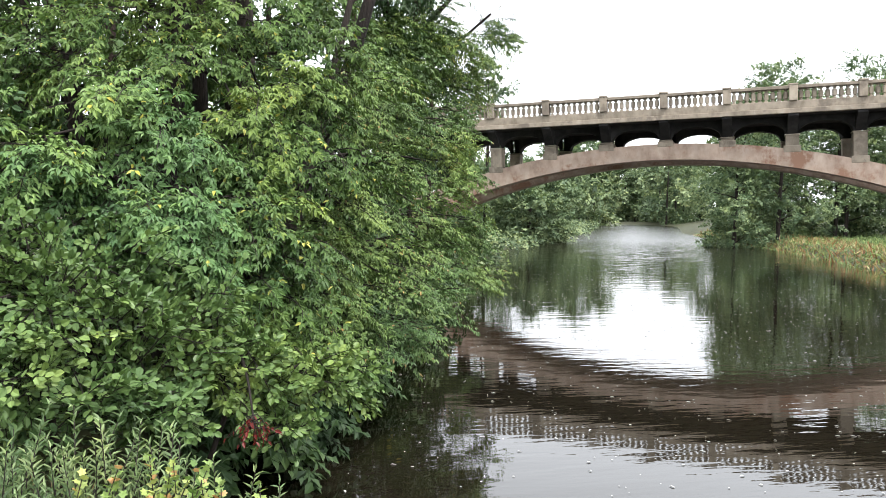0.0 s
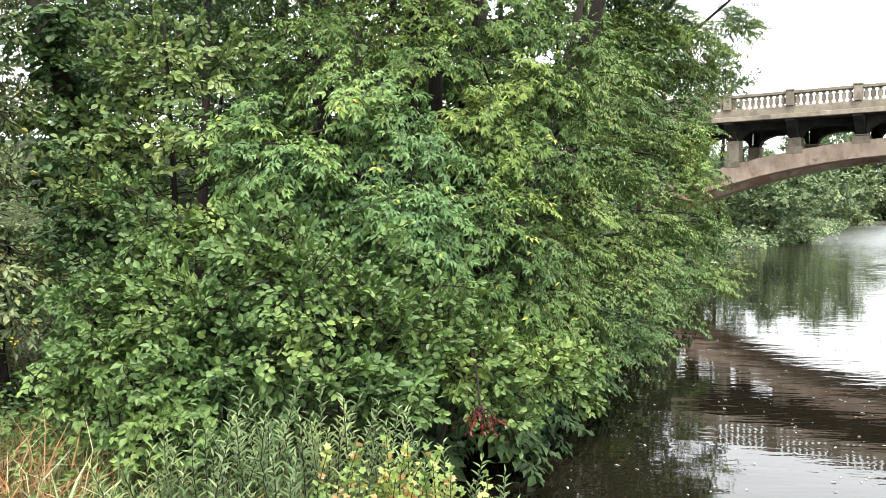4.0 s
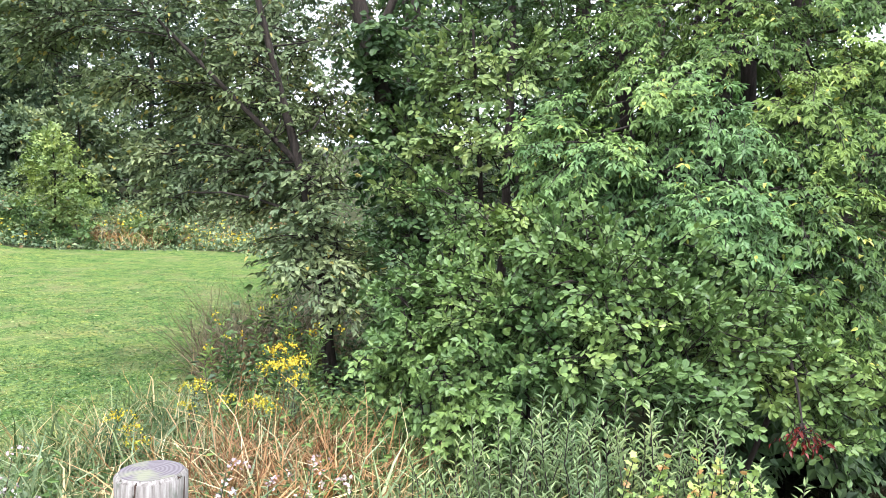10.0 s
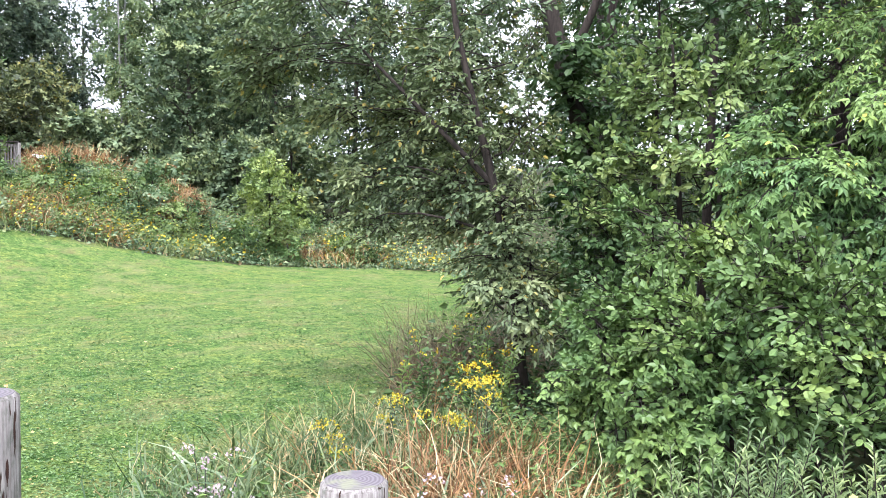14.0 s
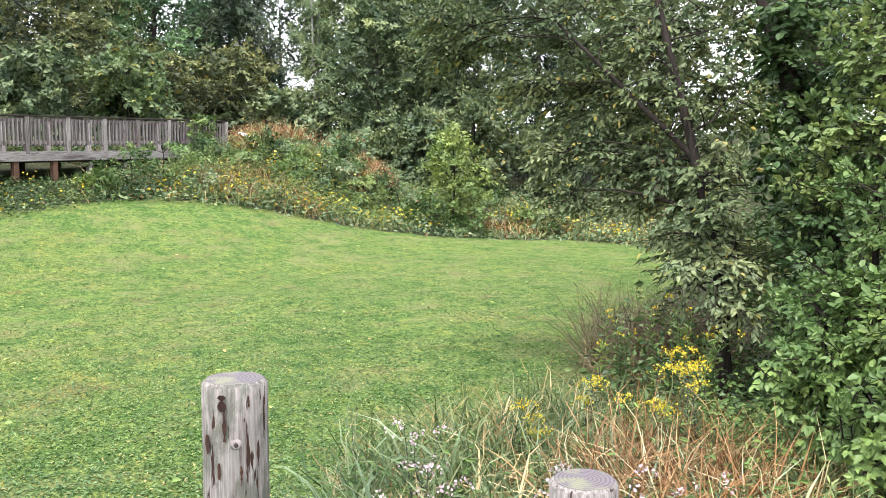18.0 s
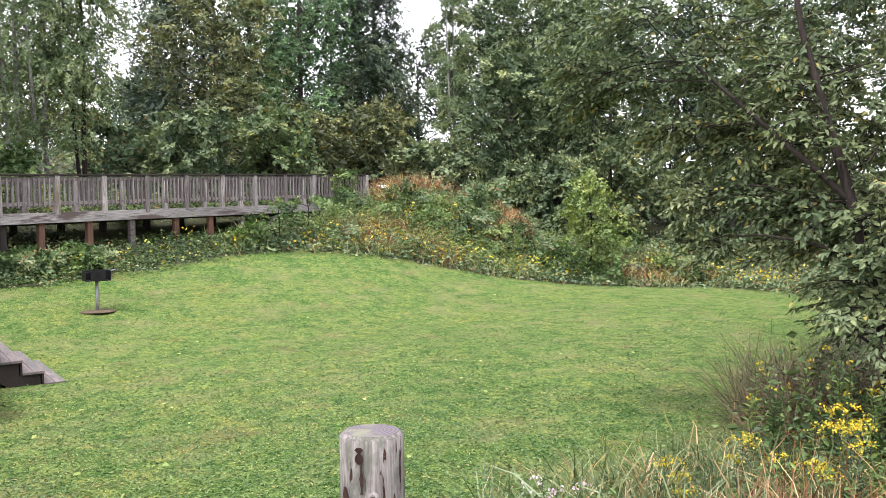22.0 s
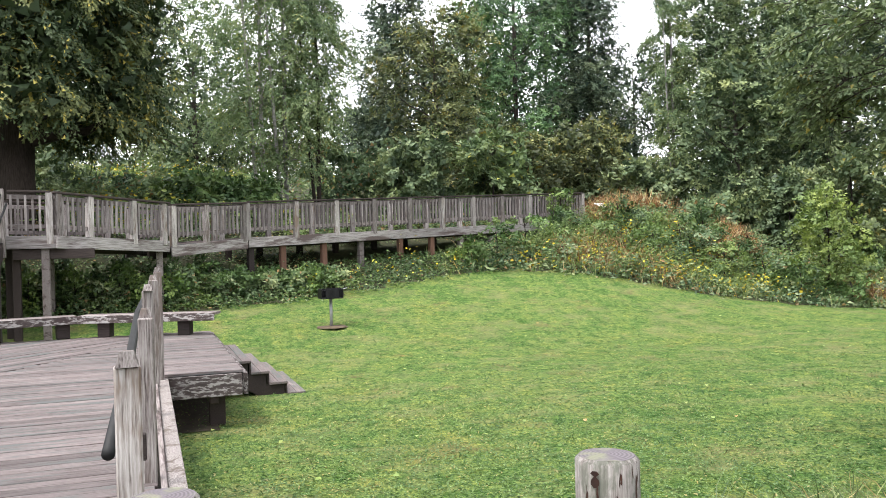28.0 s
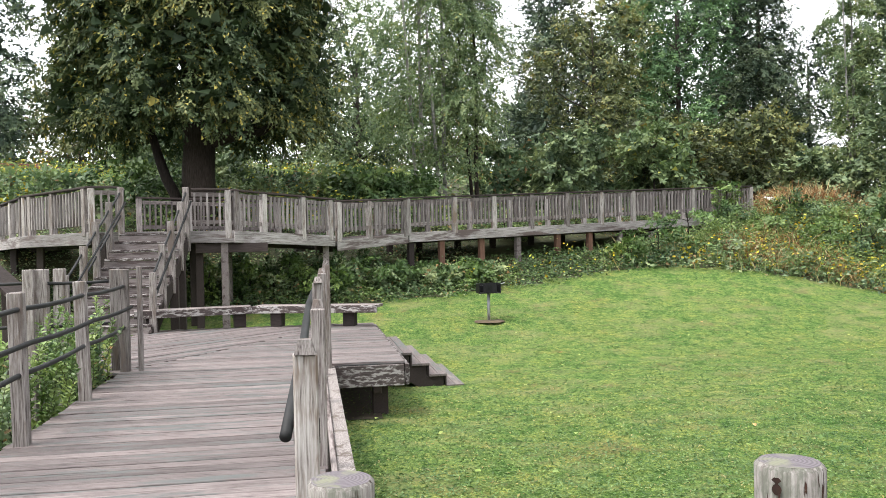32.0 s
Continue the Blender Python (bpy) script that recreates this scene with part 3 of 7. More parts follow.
def tree(name, label, trunks, blobs, leaf, bark, leaves=8, span=0.4, droop=0.3, length=0.1, width=0.05, shape="diamond", seed=1, category="tree", twigs=True, limbs=True, group="", hollow=0.45, flat=0.5, trunk_name="trunk", ragged=0.28, clump=0.0, twig_count=16, squash=0.55, dense=1.0, core=0, fan=None, core_size=0.3):
    """trunks: lists of (x, y, z, radius) from foot to top. blobs: the masses of the crown."""
    rng = np.random.default_rng(seed)
    blobs = [(*b[:6], int(b[6] * dense)) for b in blobs]
    foot = trunks[0][0][:3]
    ob = thing(name, label, category, foot, 0, group)
    nodes, wood = [], []
    for line in trunks:
        line = np.array(line, float)
        t = np.linspace(0, len(line) - 1, 3 * (len(line) - 1) + 2)
        pts = np.stack([np.interp(t, np.arange(len(line)), line[:, c]) for c in range(4)], 1)
        pts[1:-1, :2] += rng.normal(size=(len(pts) - 2, 2)) * 0.15 * pts[1:-1, 3:]
        v, f = tube_arrays(pts[:, :3], pts[:, 3], 10)
        child(trunk_name, mesh_of(trunk_name, v, f, bark, True), bark, ob)
        nodes.append(pts)
    nodes = np.concatenate(nodes)
    if fan:
        v, f, tint, wood = fans(rng, blobs, foot, **fan)
    else:
        masses = split(rng, blobs, clump, 1.0, squash, twig_count) if clump else blobs
        v, f, at, tip, tint = sprays(rng, masses, leaves, span, droop, length, width, shape, hollow, flat, ragged)
    # inner leaves added to block sky; their darkest tint stands for inner shade
    if core:
        mid = np.repeat(np.array([b[:6] for b in blobs], float), core, 0)
        inner = mid[:, :3] + rng.uniform(-0.55, 0.55, (len(mid), 3)) * mid[:, 3:] * (1, 1, 0.8)
        big = np.minimum(core_size, 0.4 * mid[:, 3]) * rng.uniform(0.7, 1.1, len(mid))
        cv, cf = blades(inner, rng.normal(size=(len(mid), 3)) * (1, 1, 0.5), rng.normal(size=(len(mid), 3)), big, big * 0.8, fan["shape"] if fan else shape)
        f = np.concatenate([f, cf + len(v)])
        v = np.concatenate([v, cv])
        tint = np.concatenate([tint, np.zeros(len(cv))])
    hubs = []
    if limbs:
        for cx, cy, cz, rx, ry, rz, n in blobs:
            below = nodes[nodes[:, 2] < cz + 0.3 * rz]
            below = below if len(below) else nodes
            near = below[np.argmin(np.linalg.norm(below[:, :3] - (cx, cy, cz - 0.6 * rz), axis=1))]
            pts, arr = limb(rng, near[:3], (cx, cy, cz), min(0.028, max(near[3] * 0.3, 0.008)) if fan and twigs else max(near[3] * 0.36, 0.01), 0.005 if fan else 0.012)
            if twigs:
                child("limb", mesh_of("limb", *arr, bark, True), bark, ob)
            else:
                wood.append(arr)
            hubs.append(pts)
        hubs = np.concatenate(hubs)
    else:
        hubs = nodes[:, :3]
    if twigs and not fan:
        for i in range(0, len(at), 1 if len(at) < 300 else 4):
            near = hubs[np.argmin(((hubs - at[i]) ** 2).sum(1))]
            if np.linalg.norm(near - at[i]) > 0.55:
                near = at[i] - (tip[i] - at[i]) * 0.5
            mid = (near + at[i]) / 2 + rng.normal(size=3) * 0.03
            wood.append(tube_arrays([near, mid, at[i], tip[i]], [0.006, 0.005, 0.0035, 0.0015], 3))
    if wood:
        wv, wf = joined(wood)
        tagged(child("twig_growth", mesh_of("twig_growth", wv, wf, bark, True), bark, ob), kind="stuff")
    tagged(child("crown", mesh_of("crown", v, f, leaf, False, tint), leaf, ob), kind="stuff")
    return ob


# ---- ground and river ----
WATER_Z = -1.0


def smooth01(t):
    t = np.clip(t, 0, 1)
    return t * t * (3 - 2 * t)


def shore_left(y):
    return np.interp(y, [-60, -3, 1, 3.5, 5.5, 7.5, 14, 22, 31, 48, 66, 125, 190, 215], [4, 3.2, 2.6, 1.0, 0.1, 0.3, 2.4, 5.6, 9.6, 17.5, 28.5, 60, 99, 114])


def shore_right(y):
    return np.interp(y, [-60, 0, 20, 30, 49, 84, 125, 190, 215], [34, 28, 26, 28.4, 37.5, 53, 72, 106, 114])


def lawn_reach(bearing):
    """How far the mown lawn goes, by the bearing in degrees from north to the west."""
    return np.interp(bearing, [18, 26, 33, 38, 43, 46, 50, 53, 56, 60, 64, 67, 70, 74, 80, 86, 95, 120], [11.0, 14.0, 26.0, 28.0, 27.3, 26.4, 25.7, 25.2, 24.9, 24.7, 24.6, 24.4, 24.0, 22.7, 21.4, 20.6, 20.2, 21.0])


def ground_z(x, y):
    x, y = np.asarray(x, float), np.asarray(y, float)
    z = -0.72 + 0 * x
    z = z + 1.3 * np.clip((-x - 15) / 7.5, 0, 1.15) ** 1.4 * (1 - smooth01((y - 11) / 11))
    z = z + 0.28 * np.exp(-((x + 23.5) ** 2 + (y - 12.5) ** 2) / 18)
    far = np.hypot(x, y)
    past = far - lawn_reach(np.degrees(np.arctan2(-x, y)))
    west = smooth01((-x - 8) / 6)
    z = z + west * 1.5 * smooth01(past / 9) + west * 2.7 * smooth01((past - 4) / 22) + west * 3.0 * smooth01((past - 30) / 90)
    z = z + 1.3 * np.exp(-(((x + 25.6) / 2.6) ** 2 + ((y - 17.3) / 3.0) ** 2))
    z = z + 0.5 * np.exp(-((x + 0.2) ** 2 + (y + 0.6) ** 2) / 2.5)
    left, right = shore_left(y) - x, x - shore_right(y)
    z = np.where(left > 0, -1.2 + (z + 1.2) * smooth01((left + 0.2) / 1.8), -2.2)
    bank = -1.15 + 0.8 * smooth01(right / 2.5) + 1.2 * smooth01((right - 6) / 20) + 3 * smooth01((right - 25) / 80)
    z = np.where(right > 0, bank, z)
    z = np.where(y > 210, -0.75, z)
    return z


def gz(x, y):
    return float(ground_z(x, y))


def steps_out(first, near, growth, last):
    out = list(np.arange(-near, near + 1e-6, first))
    step, edge = first, near
    while edge < last:
        step *= growth
        edge += step
        out = [-edge] + out + [edge]
    return np.array(out)


gx = steps_out(0.4, 30, 1.13, 1800) - 8
gy = steps_out(0.4, 22, 1.13, 1800) + 10
mx, my = np.meshgrid(gx, gy, indexing="ij")
mz = ground_z(mx, my)
for i, (fx, s) in enumerate(((0.55, 0.012), (1.7, 0.008))):
    mz = mz + s * np.sin(mx * fx + 1.3 * i) * np.cos(my * fx * 1.13 + 0.7)
idx = np.arange(mx.size).reshape(mx.shape)
quads = np.stack([idx[:-1, :-1], idx[1:, :-1], idx[1:, 1:], idx[:-1, 1:]], -1).reshape(-1, 4)

m_ground, nt, bs = nodes_of("mown_lawn_and_earth")
v = coords(nt, (1, 1, 1), False)
fine = noise_of(nt, v, 26, 6, 0.75)
broad = noise_of(nt, v, 0.55, 4, 0.6)
strip = noise_of(nt, coords(nt, (0.9, 0.6, 1), False, (0, 0, 0.5)), 1.3, 7, 0.72)
speck = noise_of(nt, v, 70, 5, 0.85)
patch = noise_of(nt, v, 2.6, 6, 0.7)
col = ramp_of(nt, fine, [(0.40, (0.042, 0.082, 0.022)), (0.5, (0.100, 0.155, 0.044)), (0.60, (0.160, 0.208, 0.070))])
col = mixed(nt, col, ramp_of(nt, speck, [(0.40, (0.42, 0.48, 0.42)), (0.5, (1, 1, 1)), (0.60, (1.5, 1.45, 1.35))]), 1.0, "MULTIPLY")
col = mixed(nt, col, ramp_of(nt, broad, [(0.32, (0.80, 0.90, 0.82)), (0.55, (1, 1, 1)), (0.74, (1.2, 1.05, 0.95))]), 1.0, "MULTIPLY")
col = mixed(nt, col, ramp_of(nt, patch, [(0.36, (0.56, 0.74, 0.60)), (0.5, (1, 1, 1)), (0.64, (1.38, 1.16, 1.05))]), 1.0, "MULTIPLY")
tuft = noise_of(nt, v, 9, 4, 0.7)
col = mixed(nt, col, ramp_of(nt, tuft, [(0.38, (0.58, 0.68, 0.58)), (0.5, (1, 1, 1)), (0.62, (1.32, 1.2, 1.1))]), 1.0, "MULTIPLY")
col = mixed(nt, col, (0.19, 0.177, 0.085), ramp_of(nt, strip, [(0.50, (0, 0, 0)), (0.66, (0.6, 0.6, 0.6))]))
col = mixed(nt, col, (0.125, 0.10, 0.05), ramp_of(nt, noise_of(nt, v, 1.1, 8, 0.75), [(0.56, (0, 0, 0)), (0.68, (0.65, 0.65, 0.65))]))
nt.links.new(col, bs.inputs["Base Color"])
bs.inputs["Roughness"].default_value = 0.95
bs.inputs["Specular IOR Level"].default_value = 0.1
bumped(nt, bs, fine, 0.7, 0.035)
m_earth = surface("leaf_litter_and_weeds", [(0.3, (0.035, 0.045, 0.018)), (0.5, (0.075, 0.085, 0.03)), (0.7, (0.14, 0.12, 0.06))], 9, vary=False)
ground = tagged(new("ground", mesh_of("ground", np.stack([mx, my, mz], -1).reshape(-1, 3), quads, m_ground, True)), "mown green lawn with worn yellowish patches beside a river", "ground", kind="structure")
ground.data.materials.append(m_earth)
cx, cy = mx[:-1, :-1] + 0.2, my[:-1, :-1] + 0.2
bearing = np.degrees(np.arctan2(-cx, cy))
wild = (np.hypot(cx, cy) > lawn_reach(bearing)) | ((shore_left(cy) - cx < 2.0) & (cy > 1.2))
east = np.interp(cy, [1.2, 2, 3.5, 5, 7, 9, 12, 18, 23, 28], [-2.6, -3.1, -4.1, -4.9, -5.5, -6.3, -7.6, -10.4, -13.4, -15.6])
wild |= (cx > east) & (cy > 1.2)
wild &= ~((cx < -3.3) & (cy < 2.2) & (cx > -19))
ground.data.polygons.foreach_set("material_index", wild.ravel().astype(np.int32))

m_water, nt, bs = nodes_of("dark_river_water")
w1 = noise_of(nt, coords(nt, (0.35, 1.5, 1), False, (0, 0, -0.75)), 1.7, 3, 0.55)
w2 = noise_of(nt, coords(nt, (0.5, 1.4, 1), False, (0, 0, -0.55)), 6.0, 3, 0.6)
calm = noise_of(nt, coords(nt, (0.5, 1, 1), False, (0, 0, -0.6)), 0.09, 2, 0.5)
add = nt.nodes.new("ShaderNodeMath")
add.operation = "MULTIPLY_ADD"
nt.links.new(w2, add.inputs[0])
add.inputs[1].default_value = 0.14
nt.links.new(w1, add.inputs[2])
mulc = nt.nodes.new("ShaderNodeMath")
mulc.operation = "MULTIPLY"
nt.links.new(add.outputs[0], mulc.inputs[0])
nt.links.new(ramp_of(nt, calm, [(0.35, (0.45, 0.45, 0.45)), (0.65, (1, 1, 1))]), mulc.inputs[1])
axes = nt.nodes.new("ShaderNodeSeparateXYZ")
nt.links.new(coords(nt, (1, 1, 1), False), axes.inputs[0])
riffle = nt.nodes.new("ShaderNodeMapRange")
riffle.interpolation_type = "SMOOTHSTEP"
for key, val in (("From Min", 27), ("From Max", 50), ("To Min", 0.6), ("To Max", 3.0)):
    riffle.inputs[key].default_value = val
nt.links.new(axes.outputs[1], riffle.inputs["Value"])
chop = nt.nodes.new("ShaderNodeMath")
chop.operation = "MULTIPLY"
nt.links.new(mulc.outputs[0], chop.inputs[0])
nt.links.new(riffle.outputs[0], chop.inputs[1])
bs.inputs["Base Color"].default_value = (0.010, 0.008, 0.005, 1)
bs.inputs["Roughness"].default_value = 0.012
bs.inputs["IOR"].default_value = 1.52
bumped(nt, bs, chop.outputs[0], 0.17, 0.07)
rough_water = nt.nodes.new("ShaderNodeMapRange")
rough_water.interpolation_type = "SMOOTHSTEP"
for key, val in (("From Min", 27), ("From Max", 48), ("To Min", 0.0), ("To Max", 0.22)):
    rough_water.inputs[key].default_value = val
nt.links.new(axes.outputs[1], rough_water.inputs["Value"])
facets = nt.nodes.new("ShaderNodeTexNoise")
facets.inputs["Scale"].default_value, facets.inputs["Detail"].default_value = 2.2, 4
nt.links.new(coords(nt, (0.5, 1.3, 1), False, (0, 0, -0.6)), facets.inputs["Vector"])
tilt = [nt.nodes.new("ShaderNodeVectorMath") for k in range(4)]
for node, op in zip(tilt, ("SUBTRACT", "MULTIPLY", "SCALE", "ADD")):
    node.operation = op
nt.links.new(facets.outputs[1], tilt[0].inputs[0])
tilt[0].inputs[1].default_value = (0.5, 0.5, 0.5)
nt.links.new(tilt[0].outputs[0], tilt[1].inputs[0])
tilt[1].inputs[1].default_value = (1, 1, 0)
nt.links.new(tilt[1].outputs[0], tilt[2].inputs[0])
nt.links.new(rough_water.outputs[0], tilt[2].inputs["Scale"])
nt.links.new(bs.inputs["Normal"].links[0].from_socket, tilt[3].inputs[0])
nt.links.new(tilt[2].outputs[0], tilt[3].inputs[1])
nt.links.new(tilt[3].outputs[0], bs.inputs["Normal"])
ruffled = nt.nodes.new("ShaderNodeMapRange")
for key, val in (("From Min", 30), ("From Max", 70), ("To Min", 0.0), ("To Max", 0.22)):
    ruffled.inputs[key].default_value = val
nt.links.new(axes.outputs[1], ruffled.inputs["Value"])
nt.links.new(ruffled.outputs[0], bs.inputs["Roughness"])
wx = np.array([[-400, -100, 0], [900, -100, 0], [900, 900, 0], [-400, 900, 0]], float) + (0, 0, WATER_Z)
tagged(new("water", mesh_of("water", wx, np.array([[0, 1, 2, 3]]), m_water)), "dark tea-brown river with ripples and foam flecks", "water", kind="structure")

# ---- arched bridge ----
BRIDGE_M = pose(16.30, 28.83, 0.384, 0, -2.55, -34.5) @ Matrix.Scale(0.72, 4)
bridge = thing("road_bridge", "weathered open-spandrel concrete arch bridge with a pale balustrade over the river", "bridge", (16.30, 28.83, 0), -34.5)
BAY, FIRST, WIDE = 3.197, 0.36, 7.5


def bridge_box(name, s0, s1, y0, y1, z0, z1, material, parent=bridge, bevel=0.02, label=""):
    m = BRIDGE_M @ pose((s0 + s1) / 2, (y0 + y1) / 2, (z0 + z1) / 2)
    return child(name, box_mesh((s1 - s0, y1 - y0, z1 - z0), bevel, material), material, parent, m, label)


def arch_top(s):
    return 5.28 - 0.01266 * s**2


def arch_foot(s):
    return 4.42 - 0.01445 * s**2


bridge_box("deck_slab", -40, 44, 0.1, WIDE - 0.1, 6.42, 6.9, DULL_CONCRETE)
for y0, y1 in ((-0.12, 0.35), (WIDE - 0.35, WIDE + 0.12)):
    bridge_box("cornice", -40, 44, y0, y1, 6.45, 6.7, CONCRETE)
    bridge_box("kerb_band", -40, 44, y0 + 0.08, y1 - 0.08, 6.702, 7.08, CONCRETE)
    bridge_box("top_rail", -40, 44, y0 + 0.02, y1 - 0.02, 7.70, 7.86, CONCRETE)
    for k in range(-10, 12):
        s = k * BAY + FIRST
        bridge_box("parapet_post", s - 0.2, s + 0.2, y0 - 0.02, y1 + 0.02, 7.082, 7.86, CONCRETE)
        bridge_box("post_cap", s - 0.23, s + 0.23, y0 - 0.05, y1 + 0.05, 7.862, 7.95, CONCRETE)
for y0 in (0.95, WIDE - 2.15):
    ss = np.linspace(-20.5, 20.5, 50)
    sec = []
    for s in ss:
        sec += [(s, y0, arch_foot(s)), (s, y0, arch_top(s)), (s, y0 + 1.2, arch_top(s)), (s, y0 + 1.2, arch_foot(s))]
    q = []
    for i in range(len(ss) - 1):
        for j in range(4):
            q.append((4 * i + j, 4 * i + (j + 1) % 4, 4 * i + 4 + (j + 1) % 4, 4 * i + 4 + j))
    child("arch_rib", mesh_of("arch_rib", sec, np.array(q), PINK_CONCRETE), PINK_CONCRETE, bridge, BRIDGE_M, "pinkish weathered concrete arch rib")
    for k in range(-6, 7):
        s = k * BAY + FIRST
        base = arch_top(s) - 0.15 if abs(s) < 20 else -4.0
        if base < 5.3:
            bridge_box("column", s - 0.33, s + 0.33, y0 + 0.05, y0 + 0.85, base, 5.42, CONCRETE)
            bridge_box("column_capital", s - 0.37, s + 0.37, y0 + 0.01, y0 + 0.89, 5.422, 5.5, CONCRETE)
        if base > 3.4:
            bridge_box("column_foot", s - 0.42, s + 0.42, y0 - 0.02, y0 + 0.92, base, min(base + 0.35, 5.41), CONCRETE)
        near = y0 < 3
        edge, wall = (-0.05, y0 + 0.06) if near else (WIDE + 0.05, y0 + 0.84)
        bm = bmesh.new()
        ends = []
        for x in (s - 0.24, s + 0.24):
            ends.append([bm.verts.new((x, y, z)) for y, z in ((wall, 5.51), (wall, 6.44), (edge, 6.44), (edge, 6.33))])
        bm.faces.new(ends[0])
        bm.faces.new(ends[1][::-1])
        for i in range(4):
            bm.faces.new((ends[0][i], ends[1][i], ends[1][(i + 1) % 4], ends[0][(i + 1) % 4]))
        bmesh.ops.recalc_face_normals(bm, faces=bm.faces[:])
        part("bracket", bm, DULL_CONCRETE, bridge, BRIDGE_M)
    for k in range(-6, 6):
        n, z_lo, z_hi = 14, 5.45, 6.14
        vv, ff = [], []
        for i in range(n + 1):
            u = -1 + 2 * i / n
            s = (k + 0.5) * BAY + FIRST + u * (BAY / 2 - 0.25)
            z = z_lo + (z_hi - z_lo) * math.sqrt(max(0, 1 - abs(u) ** 2.2))
            vv += [(s, y0 + 0.12, z), (s, y0 + 0.12, 6.42), (s, y0 + 0.78, 6.42), (s, y0 + 0.78, z)]
        for i in range(n):
            for j in (0, 2, 3):
                ff.append((4 * i + j, 4 * i + (j + 1) % 4, 4 * i + 4 + (j + 1) % 4, 4 * i + 4 + j))
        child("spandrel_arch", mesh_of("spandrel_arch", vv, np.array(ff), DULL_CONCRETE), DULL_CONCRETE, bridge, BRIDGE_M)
for s in (-21.5, 21.5):
    bridge_box("abutment", s - 2.6, s + 2.6, -0.1, WIDE + 0.1, -4.0, 3.0, CONCRETE)
BAL = bmesh.new()
prev = None
for z, r in ((0, 0.10), (0.07, 0.10), (0.09, 0.06), (0.13, 0.06), (0.15, 0.115), (0.47, 0.115), (0.49, 0.06), (0.53, 0.06), (0.55, 0.10), (0.62, 0.10)):
    ring = [BAL.verts.new((r * math.cos(a * math.pi / 3), r * math.sin(a * math.pi / 3), z)) for a in range(6)]
    if prev:
        for a in range(6):
            BAL.faces.new((prev[a], prev[(a + 1) % 6], ring[(a + 1) % 6], ring[a]))
    prev = ring
bal_mesh = bpy.data.meshes.new("baluster")
BAL.to_mesh(bal_mesh)
BAL.free()
bal_mesh.materials.append(CONCRETE)
for y0, k0, k1 in ((0.115, -8, 9), (WIDE - 0.115, -5, 8)):
    for k in range(k0, k1):
        for i in range(9):
            s = k * BAY + FIRST + 0.2 + (i + 0.5) * (BAY - 0.4) / 9
            child("baluster", bal_mesh, CONCRETE, bridge, BRIDGE_M @ pose(s, y0, 7.08))

# ---- low deck, its rails, bench and steps ----
RNG = random.Random(4)
walkway = thing("walkway_deck", "weathered grey-brown plank walkway on a timber frame", "deck", (-7, -1.1, 0))
X_NEAR, X_FAR, Y_L, Y_R = -2.5, -11.0, -2.42, 0.02
x = X_NEAR
while x > X_FAR:
    dz, dy = RNG.uniform(-0.003, 0.003), RNG.uniform(-0.015, 0.015)
    beam("plank", (x - 0.07, Y_L + dy, -0.02 + dz), (x - 0.07, Y_R + dy, -0.02 + dz), 0.129, 0.038, DECK_WOOD, walkway, 0.004)
    x -= 0.1445
for y in (Y_L + 0.06, -1.2, Y_R - 0.06):
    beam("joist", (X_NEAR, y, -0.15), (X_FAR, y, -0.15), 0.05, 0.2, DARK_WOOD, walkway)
beam("edge_board", (X_NEAR, Y_R + 0.045, -0.09), (X_FAR, Y_R + 0.045, -0.09), 0.04, 0.2, WOOD, walkway)
beam("edge_board", (X_NEAR, Y_R + 0.13, -0.06), (X_FAR + 0.02, Y_R + 0.13, -0.06), 0.12, 0.05, POST_WOOD, walkway)
for x in (-3.5, -6, -8.5):
    for y in (Y_L + 0.1, Y_R - 0.1):
        post("foundation_post", (x, y, gz(x, y) - 0.2), -0.25, 0.14, DARK_WOOD, walkway)

platform = thing("bench_platform", "wide weathered timber platform with fanned deck boards", "deck", (-13.5, -0.8, 0))
PX0, PX1, PY0, PY1 = -10.9, -16.5, -3.2, 1.1


def plank_clip(angle, keep, name, parent):
    """Deck boards at an angle, each cut by straight lines to the area they cover."""
    c, s = math.cos(angle), math.sin(angle)
    for i in range(-60, 60):
        o = i * 0.1445
        lo, hi = -20.0, 20.0
        px, py = -13.5 - s * o, -1.0 + c * o
        for a, b, d in keep:
            den, num = a * c + b * s, d - a * px - b * py
            if abs(den) < 1e-6:
                if num < 0:
                    lo, hi = 1, 0
                continue
            if den > 0:
                hi = min(hi, num / den)
            else:
                lo = max(lo, num / den)
        if hi - lo > 0.15:
            z = -0.02 + RNG.uniform(-0.003, 0.003)
            beam(name, (px + c * lo, py + s * lo, z), (px + c * hi, py + s * hi, z), 0.129, 0.038, DECK_WOOD, parent, 0.004)


# the seam runs from the walkway's far corner across the platform
SEAM = (-11.2, -2.4), (-13.4, -1.35), (-16.4, 0.6)
sx, sy = SEAM[2][0] - SEAM[0][0], SEAM[2][1] - SEAM[0][1]
sn = (-sy, sx)
sd = sn[0] * SEAM[0][0] + sn[1] * SEAM[0][1]
ln = math.hypot(*sn)
area = [(1, 0, PX0 - 0.02), (-1, 0, -PX1), (0, 1, PY1), (0, -1, -PY0)]
plank_clip(radians(90), area + [(-sn[0] / ln, -sn[1] / ln, -sd / ln)] if sn[0] * -13 + sn[1] * 1 > sd else area + [(sn[0] / ln, sn[1] / ln, sd / ln)], "plank", platform)
plank_clip(radians(135), area + [(sn[0] / ln, sn[1] / ln, sd / ln)] if sn[0] * -13 + sn[1] * 1 > sd else area + [(-sn[0] / ln, -sn[1] / ln, -sd / ln)], "plank", platform)
